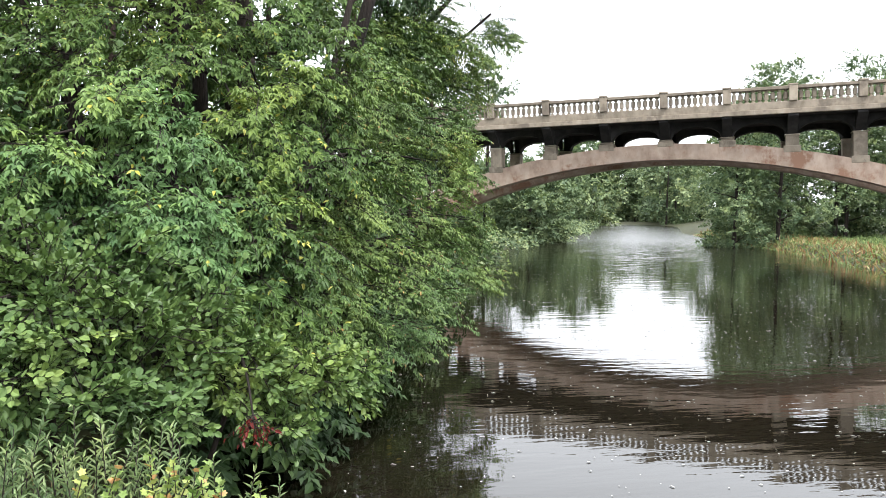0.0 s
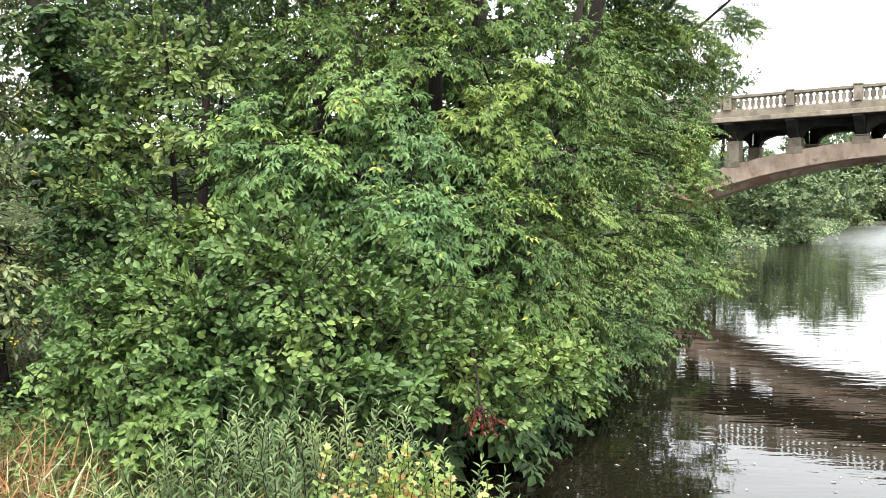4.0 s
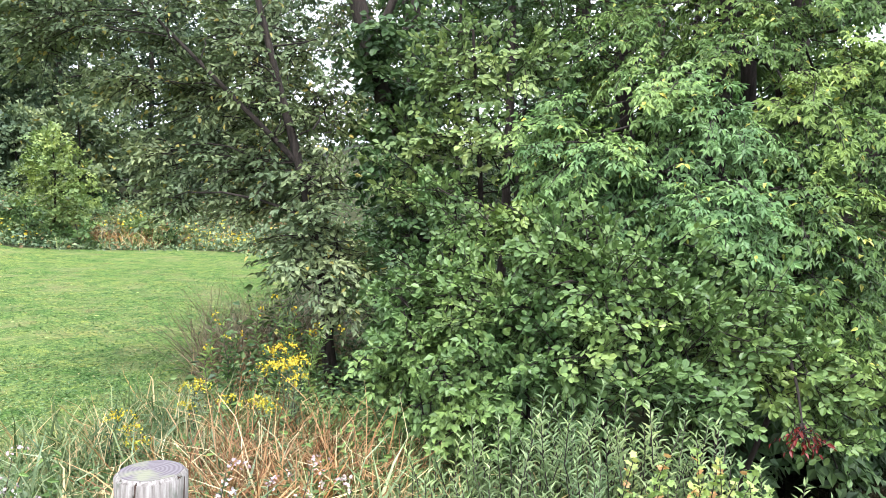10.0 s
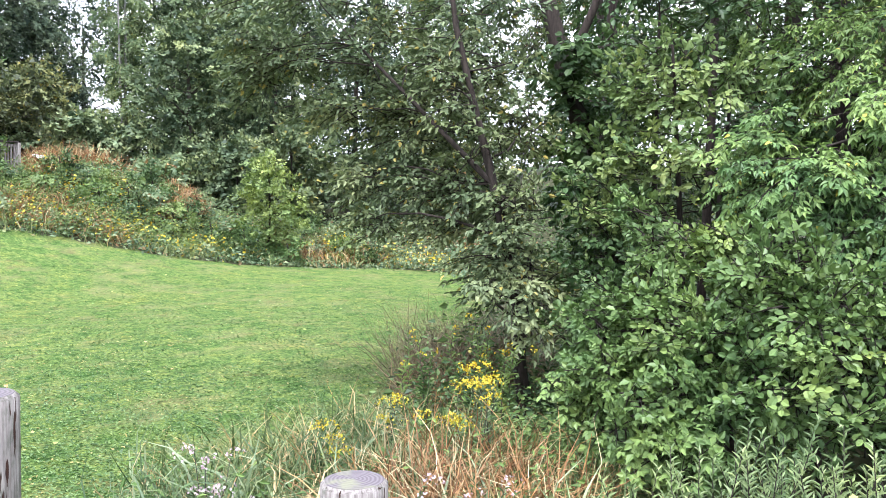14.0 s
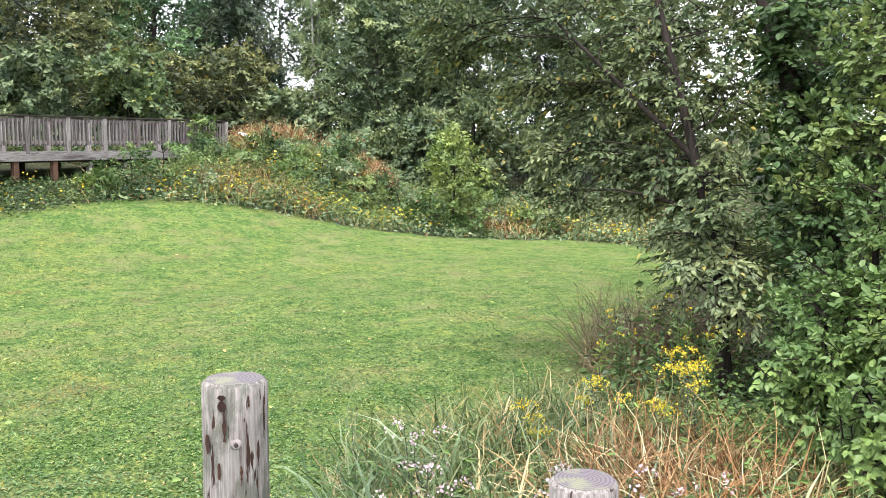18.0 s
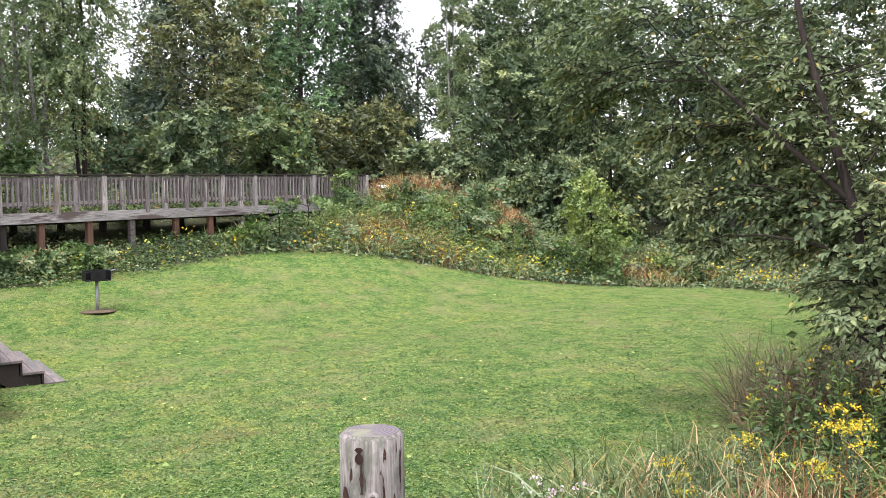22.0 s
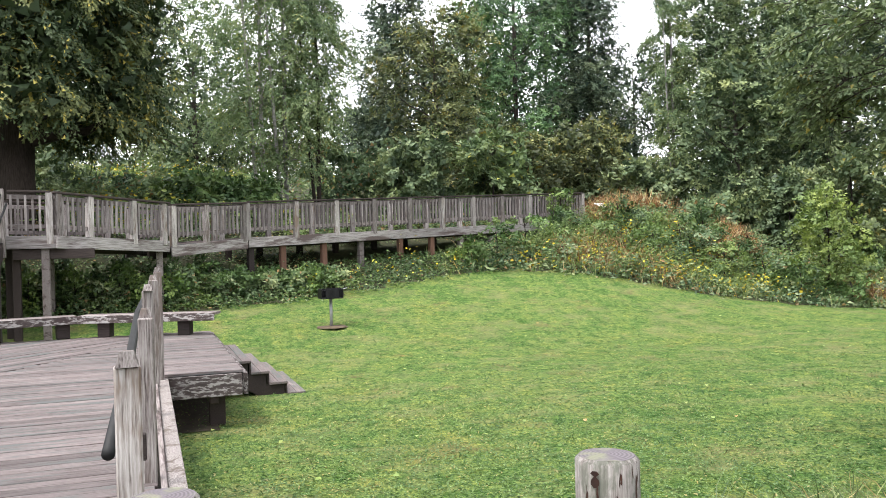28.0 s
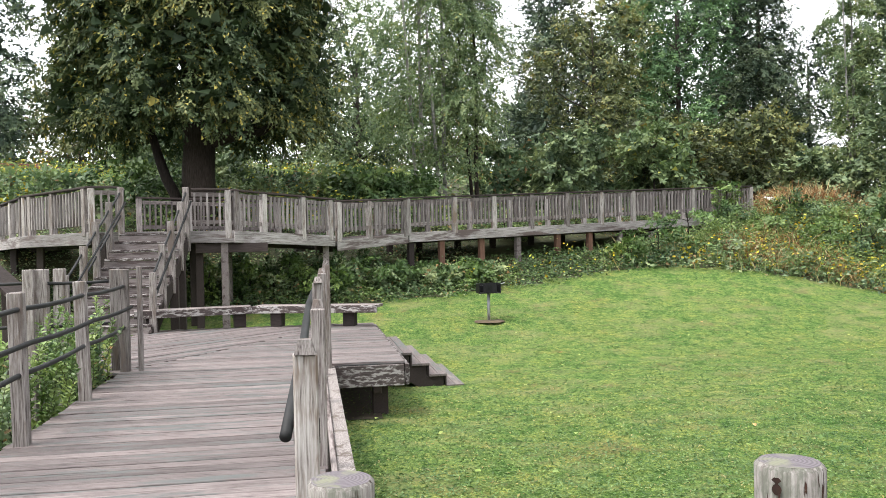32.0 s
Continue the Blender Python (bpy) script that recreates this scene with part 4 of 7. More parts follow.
beam("edge_beam", (PX0 + 0.02, 0.16, -0.165), (PX0 + 0.02, PY1 - 0.02, -0.165), 0.05, 0.27, PEELED, platform, label="dark beam with peeling pale paint")
beam("edge_beam", (PX0, PY1 + 0.03, -0.165), (PX1, PY1 + 0.03, -0.165), 0.05, 0.27, PEELED, platform)
beam("edge_beam", (PX1 - 0.03, PY0, -0.165), (PX1 - 0.03, PY1, -0.165), 0.05, 0.27, PEELED, platform)
for px, py in ((-11.3, 0.8), (-13.4, 0.8), (-15.8, 0.8), (-11.3, -1.2), (-15.8, -1.2), (-13.4, -2.8)):
    post("foundation_post", (px, py, gz(px, py) - 0.2), -0.3, 0.2, DARK_WOOD, platform)

# unseen joists and girders added to block light beneath the platform
for k in range(9):
    beam("joist", (PX0 - 0.3 - 0.62 * k, PY0 + 0.1, -0.15), (PX0 - 0.3 - 0.62 * k, PY1 - 0.02, -0.15), 0.05, 0.2, DARK_WOOD, platform)
for y in (PY1 - 0.35, -0.9, PY0 + 0.5):
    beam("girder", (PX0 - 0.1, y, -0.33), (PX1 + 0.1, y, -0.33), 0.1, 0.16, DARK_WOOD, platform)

# sheet added over the ground; the shade below the decks is its colour
um = np.meshgrid(np.linspace(PX1 + 0.1, X_NEAR - 0.3, 60), np.linspace(PY0 + 0.2, PY1 - 0.3, 24), indexing="ij")
keep = (um[0][:-1, :-1] < PX0) | ((um[1][:-1, :-1] < Y_R) & (um[1][:-1, :-1] > Y_L))
ui = np.arange(um[0].size).reshape(um[0].shape)
uq = np.stack([ui[:-1, :-1], ui[1:, :-1], ui[1:, 1:], ui[:-1, 1:]], -1)[keep]
tagged(new("underdeck_shade_sheet", mesh_of("underdeck_shade_sheet", np.stack([um[0], um[1], ground_z(*um) + 0.014], -1).reshape(-1, 3), uq, UNDERDECK_SHADE, True)), "dark sheet standing for the shade under the timber decks", "earth", kind="structure")

steps = thing("deck_steps", "dark weathered wooden steps from the platform down to the lawn", "steps", (-14.2, 1.7, -0.72))
for k in range(4):
    y0, z = PY1 + 0.07 + 0.27 * k, -0.17 - 0.175 * k
    for j in range(2):
        beam("tread", (-13.05, y0 + 0.07 + 0.14 * j, z - 0.02), (-15.4, y0 + 0.07 + 0.14 * j, z - 0.02), 0.135, 0.04, DECK_WOOD, steps, 0.004)
    if k < 3:
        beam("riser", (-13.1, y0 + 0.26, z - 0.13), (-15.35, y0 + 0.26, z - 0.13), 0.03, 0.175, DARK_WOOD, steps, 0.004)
for x in (-13.12, -14.2, -15.3):
    bm = bmesh.new()
    prof = [(0.0, -0.21)]
    for k in range(4):
        prof += [(0.0 + 0.27 * k + 0.24, -0.212 - 0.175 * k), (0.0 + 0.27 * k + 0.24, -0.212 - 0.175 * (k + 1))]
    prof = prof[:-1] + [(1.05, -0.9), (0.72, -0.9), (0.0, -0.5)]
    a = [bm.verts.new((x - 0.02, PY1 + 0.06 + u, w)) for u, w in prof]
    b = [bm.verts.new((x + 0.02, PY1 + 0.06 + u, w)) for u, w in prof]
    bm.faces.new(a)
    bm.faces.new(b[::-1])
    for i in range(len(a)):
        bm.faces.new((a[i], b[i], b[(i + 1) % len(a)], a[(i + 1) % len(a)]))
    bmesh.ops.recalc_face_normals(bm, faces=bm.faces[:])
    part("stringer", bm, DARK_WOOD, steps)


def bench_segment(a, b, label, legs):
    a, b = Vector((*a, 0)), Vector((*b, 0))
    ob = thing("bench", label, "bench", (a + b) / 2, 0, "benches on the platform")
    along = (b - a).normalized()
    out = Vector((along.y, -along.x, 0))
    out = out if out.x < 0 else -out
    for j in range(3):
        o = out * (0.075 + 0.15 * j)
        beam("seat_plank", a + o + Vector((0, 0, 0.375)), b + o + Vector((0, 0, 0.375)), 0.143, 0.05, WOOD, ob)
    beam("apron", a - out * 0.02 + Vector((0, 0, 0.33)), b - out * 0.02 + Vector((0, 0, 0.33)), 0.045, 0.14, PEELED, ob, label="front board with peeling pale paint")
    for t in legs:
        p = a.lerp(b, t) + out * 0.2
        post("leg", (p.x, p.y, 0.0), 0.35, 0.22, DARK_WOOD, ob, turn=math.degrees(math.atan2(along.y, along.x)))
    return ob


bench_segment((-16.0, -3.25), (-16.4, -1.19), "long weathered plank bench with peeling front board at the platform edge", (0.15, 0.9))
bench_segment((-16.4, -1.17), (-15.62, 1.12), "weathered plank bench meeting the next one at an angle", (0.17, 0.76))


def pipe_rail(ob, posts, heights, side=0.0, radius=0.021):
    for h in heights:
        pts = [(x, y + side, h + z) for x, y, z in posts]
        fine = []
        for p, q in zip(pts[:-1], pts[1:]):
            for t in (0, 0.33, 0.66):
                fine.append(tuple(Vector(p).lerp(Vector(q), t) - Vector((0, 0, 0.018 * math.sin(math.pi * t)))))
        pipe("pipe", fine + [pts[-1]], radius, PIPE, ob, label="black rubber-sleeved rail")


def knob_top(ob, p, w, top):
    """The sawn, bevelled head of a rail post."""
    bm = bmesh.new()
    bmesh.ops.create_cone(bm, cap_ends=True, segments=4, radius1=w * 0.7, radius2=w * 0.42, depth=0.06)
    part("post_head", bm, POST_WOOD, ob, pose(p[0], p[1], top + 0.03, 0, 0, 45))


left_rail = thing("walkway_railing", "weathered post railing with three black pipes along the walkway", "railing", (-9, -2.35, 0), group="walkway railings")
L_POSTS = [(-5.2, -2.32), (-7.2, -2.3), (-9.15, -2.33), (-11.1, -2.36)]
for i, (x, y) in enumerate(L_POSTS):
    post("post", (x, y, -0.25), (1.2, 1.19, 1.2, 1.27)[i], 0.11, POST_WOOD, left_rail, ((0, 0), (1.0, 0), (1.5, 0), (0, 0))[i])
post("post", (-11.3, -2.5, -0.25), 1.27, 0.12, POST_WOOD, left_rail, (0, 1))
post("post", (-11.12, -2.18, -0.02), 1.3, 0.06, POST_WOOD, left_rail, (0, 0), label="mossy greenish post")
pipe_rail(left_rail, [(x, y, 0) for x, y in [(-3.2, -2.32)] + L_POSTS], (1.06, 0.55))
pipe_rail(left_rail, [(x, y, 0) for x, y in [(-3.2, -2.32)] + L_POSTS], (0.8,), 0.085)

far_rail = thing("walkway_railing", "weathered grey post railing with black pipes behind the bushes", "railing", (-11.4, -3.5, 0), group="walkway railings")
for x, y in ((-11.3, -3.52), (-11.42, -3.38), (-11.5, -3.24)):
    post("post", (x, y, -0.6), 1.29, 0.13, POST_WOOD, far_rail, (RNG.uniform(-1, 1), 0))
pipe_rail(far_rail, [(-11.2, -5.6, 0), (-11.35, -3.6, 0), (-11.6, -2.45, 0)], (1.12, 0.58))

right_rail = thing("walkway_railing", "leaning weathered post railing with a black pipe handrail", "railing", (-7, 0.02, 0), group="walkway railings")
R_POSTS = [(-3.8, -0.09, 1.05), (-6.1, -0.02, 1.07), (-8.5, 0.0, 1.14), (-10.3, 0.06, 1.18), (-10.85, 0.12, 1.26)]
for i, (x, y, top) in enumerate(R_POSTS):
    post("post", (x, y, -0.3), top, 0.095 if i else 0.1, PALE_POST if i == 0 else POST_WOOD, right_rail, (0, (-1.0, 1.5, -2, 1, 0)[i]), turn=RNG.uniform(-6, 6))
    knob_top(right_rail, (x, y), 0.09, top)
pipe("handrail", [(-4.75, -0.21, 0.50), (-5.6, -0.17, 0.63), (-6.6, -0.13, 0.76), (-7.6, -0.11, 0.86), (-8.6, -0.09, 0.93), (-10.5, -0.03, 0.98)], 0.033, PIPE, right_rail, 14, "thick black rubber handrail")
beam("rail_bracket", (-4.85, -0.17, 0.5), (-4.85, -0.03, 0.5), 0.04, 0.14, DARK_WOOD, right_rail)

# ---- raised boardwalk, landing and stairs ----


def railing_run(ob, a, b, top_a, top_b, posts, gap=0.125, drop=0.9, slat=None):
    """Posts, cap, two rails and balusters between two plan points."""
    a, b = Vector(a), Vector(b)
    run = b - a
    at = lambda s: a + run * s
    top = lambda s: top_a + (top_b - top_a) * s
    ang = math.degrees(math.atan2(run.y, run.x))
    for s in posts:
        p = at(s)
        post("post", (p.x, p.y, top(s) - drop - 0.12), top(s) - 0.04, 0.13, PALE_POST if RNG.random() < 0.7 else POST_WOOD, ob, (RNG.uniform(-0.6, 0.6), RNG.uniform(-0.6, 0.6)), ang)
    beam("cap_rail", (*at(0), top_a - 0.02), (*at(1), top_b - 0.02), 0.15, 0.04, DARK_WOOD, ob)
    for h, tall in ((0.13, 0.09), (0.72, 0.09)):
        beam("rail", (*at(0), top_a - h), (*at(1), top_b - h), 0.04, tall, WOOD, ob)
    n = int(run.length / gap)
    off = Vector((run.y, -run.x)).normalized() * 0.035
    for i in range(n):
        s = (i + 0.5) / n
        if min(abs(s - q) for q in posts) * run.length < 0.09:
            continue
        p = at(s) + off
        post("baluster", (p.x, p.y, top(s) - 0.80), top(s) - 0.10, 0.042, slat or BALUSTER_WOOD, ob, (RNG.uniform(-0.7, 0.7), 0), ang, bevel=0)


def floor_run(ob, a, b, za, zb, out, width, fascia=0.26):
    """A boardwalk's floor between two plan points on its near edge; out points to its far edge."""
    a, b, out = Vector(a), Vector(b), Vector(out).normalized()
    run = b - a
    n = max(1, int(run.length / 0.15))
    for i in range(n):
        s = (i + 0.5) / n
        p, z = a + run * s, za + (zb - za) * s
        beam("plank", (*p, z - 0.02), (*(p + out * width), z - 0.02), 0.142, 0.04, DECK_WOOD, ob, 0)
    for o in (-0.03, width + 0.03):
        beam("fascia", (*(a + out * o), za - fascia / 2 + 0.02), (*(b + out * o), zb - fascia / 2 + 0.02), 0.05, fascia, PALE_BEAM if o < 0 else WOOD, ob, label="long weathered side beam")
    beam("joist", (*(a + out * width / 2), za - 0.17), (*(b + out * width / 2), zb - 0.17), 0.08, 0.24, DARK_WOOD, ob)


BW_A, BW_B = Vector((-22.2, 2.5)), Vector((-26.1, 14.5))
BW_OUT = Vector((-0.951, -0.309))
boardwalk = thing("boardwalk", "long raised wooden boardwalk with weathered grey baluster railing", "boardwalk", (-24, 8.5, 1.0))
floor_run(boardwalk, BW_A, BW_B, 1.80, 2.22, BW_OUT, 1.7)
railing_run(boardwalk, BW_A, BW_B, 2.76, 3.22, [i / 10.15 if i < 10 else 1 for i in (0, 1.12, 2.13, 3.13, 4.13, 5.13, 6.12, 7.1, 8.08, 9.1, 10)])
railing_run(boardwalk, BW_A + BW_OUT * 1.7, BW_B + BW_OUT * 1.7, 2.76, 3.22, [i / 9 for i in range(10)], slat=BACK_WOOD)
for i, s in enumerate((0.1, 1.02, 2.27, 3.47, 4.84, 6.0, 7.15, 8.4)):
    p = BW_A + (BW_B - BW_A).normalized() * s
    for o in (0.1, 1.5):
        q = p + BW_OUT * o
        post("support_post", (q.x, q.y, gz(q.x, q.y) - 0.2), 1.75, 0.15, (DARK_WOOD, RED_WOOD, RED_WOOD, WOOD, RED_WOOD, RED_WOOD, WOOD, WOOD)[i] if o < 1 else DARK_WOOD, boardwalk, turn=18)

ramp = thing("boardwalk_ramp", "short sloping wooden ramp with baluster railing", "boardwalk", (-21.5, 1.5, 1.0))
RA, RB = Vector((-20.85, 0.56)), Vector((-22.18, 2.46))
floor_run(ramp, RA, RB, 1.62, 1.78, (-0.8, -0.6), 1.7)
railing_run(ramp, RA, RB, 2.63, 2.74, [0.03, 0.45, 0.96])
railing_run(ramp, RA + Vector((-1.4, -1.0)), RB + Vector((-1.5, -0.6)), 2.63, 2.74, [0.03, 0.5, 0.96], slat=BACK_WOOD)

landing = thing("stair_landing", "wooden landing at the stair top with railed wings", "boardwalk", (-20, -3, 1.0))
floor_run(landing, (-18.62, -1.7), (-20.83, 0.5), 1.87, 1.74, (-0.72, -0.69), 1.7)
floor_run(landing, (-18.45, -4.5), (-18.66, -1.68), 1.88, 1.87, (-1, -0.07), 2.6)
floor_run(landing, (-20.3, -6.5), (-18.2, -4.5), 1.86, 1.88, (-0.69, 0.72), 1.7)
railing_run(landing, (-18.66, -1.73), (-20.83, 0.52), 2.78, 2.67, [0.03, 0.28, 0.66, 0.95])
railing_run(landing, (-18.57, -2.55), (-18.66, -1.78), 2.80, 2.79, [0.97], drop=0.95)
railing_run(landing, (-18.2, -4.5), (-18.33, -3.95), 2.84, 2.84, [0.05], drop=0.95)
railing_run(landing, (-20.33, -6.45), (-18.2, -4.52), 2.80, 2.84, [0.02, 0.12, 0.47, 0.95])
railing_run(landing, (-24.0, -8.5), (-20.4, -6.5), 2.70, 2.78, [0.1, 0.4, 0.7, 0.97])
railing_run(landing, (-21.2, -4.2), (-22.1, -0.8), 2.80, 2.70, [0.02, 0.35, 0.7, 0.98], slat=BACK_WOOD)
floor_run(landing, (-24.0, -8.5), (-20.3, -6.5), 1.80, 1.86, (-0.48, 0.88), 1.7)
for x, y in ((-18.75, -1.9), (-18.9, -2.45), (-19.1, -2.6), (-18.3, -4.3), (-20.6, -6.2), (-20.9, 0.3), (-20.6, -2.0), (-22.5, -7.4)):
    post("support_post", (x, y, gz(x, y) - 0.2), 1.68, 0.15, DARK_WOOD if y < -2 else WOOD, landing)
beam("cross_beam", (-18.7, -2.5, 1.52), (-18.9, -1.0, 1.52), 0.15, 0.2, DARK_WOOD, landing)

stairs = thing("wooden_stairs", "weathered wooden stairs with peeling treads up to the boardwalk", "stairs", (-17, -3.5, 0))
SR0, SR1, SL0, SL1 = Vector((-15.95, -2.95)), Vector((-18.5, -2.62)), Vector((-15.8, -4.4)), Vector((-18.35, -3.9))
N = 11
for k in range(N):
    s, z = (k + 0.5) / N, 1.87 * (k + 1) / N - 0.03
    p, q = SR0.lerp(SR1, s), SL0.lerp(SL1, s)
    for j in range(2):
        o = (SR1 - SR0).normalized() * (0.06 - 0.13 * j)
        beam("tread", (*(p + o), z), (*(q + o), z), 0.125, 0.045, PEELED, stairs, 0.004)
    o = (SR1 - SR0).normalized() * 0.11
    beam("riser", (*(p - o), z - 0.09), (*(q - o), z - 0.09), 0.02, 0.12, WOOD, stairs, 0)
for p, q in ((SR0, SR1), (SL0, SL1)):
    beam("stringer", (*p, -0.1), (*q, 1.68), 0.05, 0.28, DARK_WOOD, stairs)
    line = []
    for s, hp in ((0.05, 1.0), (0.3, 1.05), (0.53, 1.08), (0.76, 1.06), (0.97, 1.0)):
        c = p.lerp(q, s)
        z = 1.87 * s
        post("post", (c.x, c.y, z - 0.35), z + hp, 0.12, POST_WOOD, stairs, (RNG.uniform(-1, 1), 0))
        line.append((c.x, c.y, z))
    pipe_rail(stairs, line, (0.92, 0.45))
    pipe_rail(stairs, line, (0.70,), 0.09)
for x, y, t in ((-17.4, -2.75, 0.95), (-18.0, -2.7, 1.4)):
    post("support_post", (x, y, gz(x, y) - 0.2), t, 0.16, DARK_WOOD, stairs)

# ---- small things on the lawn ----
grill = thing("park_grill", "black steel park grill on a galvanised post", "grill", (-18.6, 3.86, gz(-18.6, 3.86)))
GX, GY, GZ0 = -18.6, 3.86, gz(-18.6, 3.86)
pipe("pedestal", [(GX, GY, GZ0 - 0.1), (GX, GY, GZ0 + 0.62)], 0.035, STEEL, grill, 12)
for dx, dy, sx_, sy_ in ((0, 0.24, 0.4, 0.012), (0, -0.24, 0.4, 0.012), (-0.2, 0, 0.012, 0.492), (0.2, 0, 0.012, 0.3)):
    child("firebox_wall", box_mesh((sx_, sy_, 0.21), 0.002, IRON), IRON, grill, pose(GX + dx, GY + dy, GZ0 + 0.735))
child("firebox_floor", box_mesh((0.4, 0.49, 0.012), 0.002, IRON), IRON, grill, pose(GX, GY, GZ0 + 0.63))
for i in range(9):
    child("grate_bar", box_mesh((0.36, 0.012, 0.012), 0, IRON), IRON, grill, pose(GX, GY - 0.2 + 0.05 * i, GZ0 + 0.8))
pipe("grate_handle", [(GX + 0.1, GY + 0.25, GZ0 + 0.82), (GX + 0.1, GY + 0.36, GZ0 + 0.85)], 0.012, STEEL, grill, 8)
bm = bmesh.new()
bmesh.ops.create_cone(bm, cap_ends=True, segments=24, radius1=0.36, radius2=0.30, depth=0.03)
pad = part("grill_pad", bm, SOIL, None, pose(GX, GY, GZ0 - 0.004))
tagged(pad, "bare earthy concrete pad under the grill", "pad")

mm = np.meshgrid(np.linspace(-46, -41, 14), np.linspace(-19, -11.5, 20), indexing="ij")
edge = np.minimum(1, np.minimum.reduce([mm[0] + 46, -41 - mm[0], mm[1] + 19, -11.5 - mm[1]]))
mi = np.arange(mm[0].size).reshape(mm[0].shape)
mulch = tagged(new("mulch_bed", mesh_of("mulch_bed", np.stack([mm[0], mm[1], ground_z(*mm) - 0.1 + 0.9 * smooth01(edge)], -1).reshape(-1, 3), np.stack([mi[:-1, :-1], mi[1:, :-1], mi[1:, 1:], mi[:-1, 1:]], -1).reshape(-1, 4), BRICK_RED, True)), "bare reddish-brown mulch bed on the rise", "mulch bed")

sign = thing("trail_sign", "small white slanted sign on a post by the boardwalk end", "sign", (-26.1, 15.3, gz(-26.1, 15.3)))
post("sign_post", (-26.1, 15.3, gz(-26.1, 15.3)), 2.72, 0.08, DARK_WOOD, sign)
child("sign_panel", box_mesh((0.35, 0.55, 0.03), 0.004, SIGN), SIGN, sign, pose(-26.05, 15.3, 2.76, 0, 25, 15))


def bollard(x, y, top, radius, lean, seed, label):
    rng = np.random.default_rng(seed)
    foot = gz(x, y) - 0.3
    ob = thing("log_bollard", label, "bollard", (x, y, foot + 0.3), 0, "log bollards")
    n, hs = 40, np.concatenate([np.linspace(foot, top - 0.012, 16), [top]])
    ang = np.arange(n) * 2 * np.pi / n
    base = radius * (1 + 0.025 * np.sin(2 * ang + rng.random() * 6) + 0.012 * np.sin(7 * ang + 2) + 0.006 * rng.normal(size=n))
    vv, ff = [], []
    for i, h in enumerate(hs):
        r = base * (1.0 - (0.012 / radius if i == len(hs) - 1 else 0)) * (1 + 0.004 * rng.normal())
        vv += [(x + r[j] * math.cos(ang[j]) + lean[0] * (h - foot), y + r[j] * math.sin(ang[j]) + lean[1] * (h - foot), h) for j in range(n)]
    for i in range(len(hs) - 1):
        for j in range(n):
            ff.append((i * n + j, i * n + (j + 1) % n, (i + 1) * n + (j + 1) % n, (i + 1) * n + j))
    child("log", mesh_of("log", vv, np.array(ff), LOG, True), LOG, ob)
    bm = bmesh.new()
    tops = [bm.verts.new((v[0], v[1], top + 0.0005)) for v in vv[-n:]]
    mid = bm.verts.new((sum(v[0] for v in vv[-n:]) / n, sum(v[1] for v in vv[-n:]) / n, top + 0.004))
    for j in range(n):
        bm.faces.new((tops[j], tops[(j + 1) % n], mid))
    me = bpy.data.meshes.new("sawn_top")
    off = Vector(mid.co)
    bmesh.ops.translate(bm, verts=bm.verts, vec=-off)
    bm.to_mesh(me)
    bm.free()
    child("sawn_top", me, LOG_END, ob, Matrix.Translation(off), "sawn end grain with lichen")
    return ob


LOG, nt, bs = nodes_of("weathered_log")
grain = noise_of(nt, coords(nt, (95, 95, 5)), 1.0, 6, 0.7)
col = ramp_of(nt, grain, [(0.28, (0.07, 0.06, 0.055)), (0.42, (0.17, 0.15, 0.14)), (0.56, (0.26, 0.24, 0.225)), (0.75, (0.36, 0.34, 0.325))])
moss = noise_of(nt, coords(nt, (13, 13, 5)), 1.0, 5, 0.7)
col = mixed(nt, col, (0.085, 0.092, 0.07), ramp_of(nt, moss, [(0.47, (0, 0, 0)), (0.58, (0.75, 0.75, 0.75))]))
crack = noise_of(nt, coords(nt, (34, 34, 4)), 1.0, 3, 0.7)
gash = ramp_of(nt, crack, [(0.605, (0, 0, 0)), (0.63, (1, 1, 1))])
col = mixed(nt, col, (0.034, 0.017, 0.012), gash)
nt.links.new(col, bs.inputs["Base Color"])
bs.inputs["Roughness"].default_value = 0.85
bs.inputs["Specular IOR Level"].default_value = 0.25
sub = nt.nodes.new("ShaderNodeMath")
sub.operation = "SUBTRACT"
nt.links.new(grain, sub.inputs[0])
nt.links.new(gash, sub.inputs[1])
bumped(nt, bs, sub.outputs[0], 0.7, 0.006)
LOG_END, nt, bs = nodes_of("sawn_log_end")
vv_ = coords(nt, (1, 1, 1), False)
wave = nt.nodes.new("ShaderNodeTexWave")
wave.wave_type, wave.rings_direction = "RINGS", "Z"
wave.inputs["Scale"].default_value, wave.inputs["Distortion"].default_value, wave.inputs["Detail"].default_value = 26, 3.0, 4
nt.links.new(vv_, wave.inputs["Vector"])
col = ramp_of(nt, wave.outputs[1], [(0.1, (0.08, 0.068, 0.076)), (0.9, (0.125, 0.108, 0.12))])
col = mixed(nt, col, (0.161, 0.167, 0.105), ramp_of(nt, noise_of(nt, vv_, 9, 4), [(0.5, (0, 0, 0)), (0.62, (0.8, 0.8, 0.8))]))
nt.links.new(col, bs.inputs["Base Color"])
bs.inputs["Roughness"].default_value = 0.85
bumped(nt, bs, wave.outputs[1], 0.2, 0.002)
knotty = bollard(-2.57, 1.31, 0.832, 0.097, (0.0, 0.0), 3, "weathered pale log bollard with dark cracks and a knot")
bollard(-1.72, 1.93, 0.588, 0.098, (0, 0), 5, "weathered log bollard with lichen on its sawn top")
bollard(-2.95, 0.02, 0.76, 0.107, (0, 0), 8, "grey log bollard beside the walkway railing")
bm = bmesh.new()
bmesh.ops.create_cone(bm, cap_ends=True, segments=16, radius1=0.019, radius2=0.011, depth=0.012)
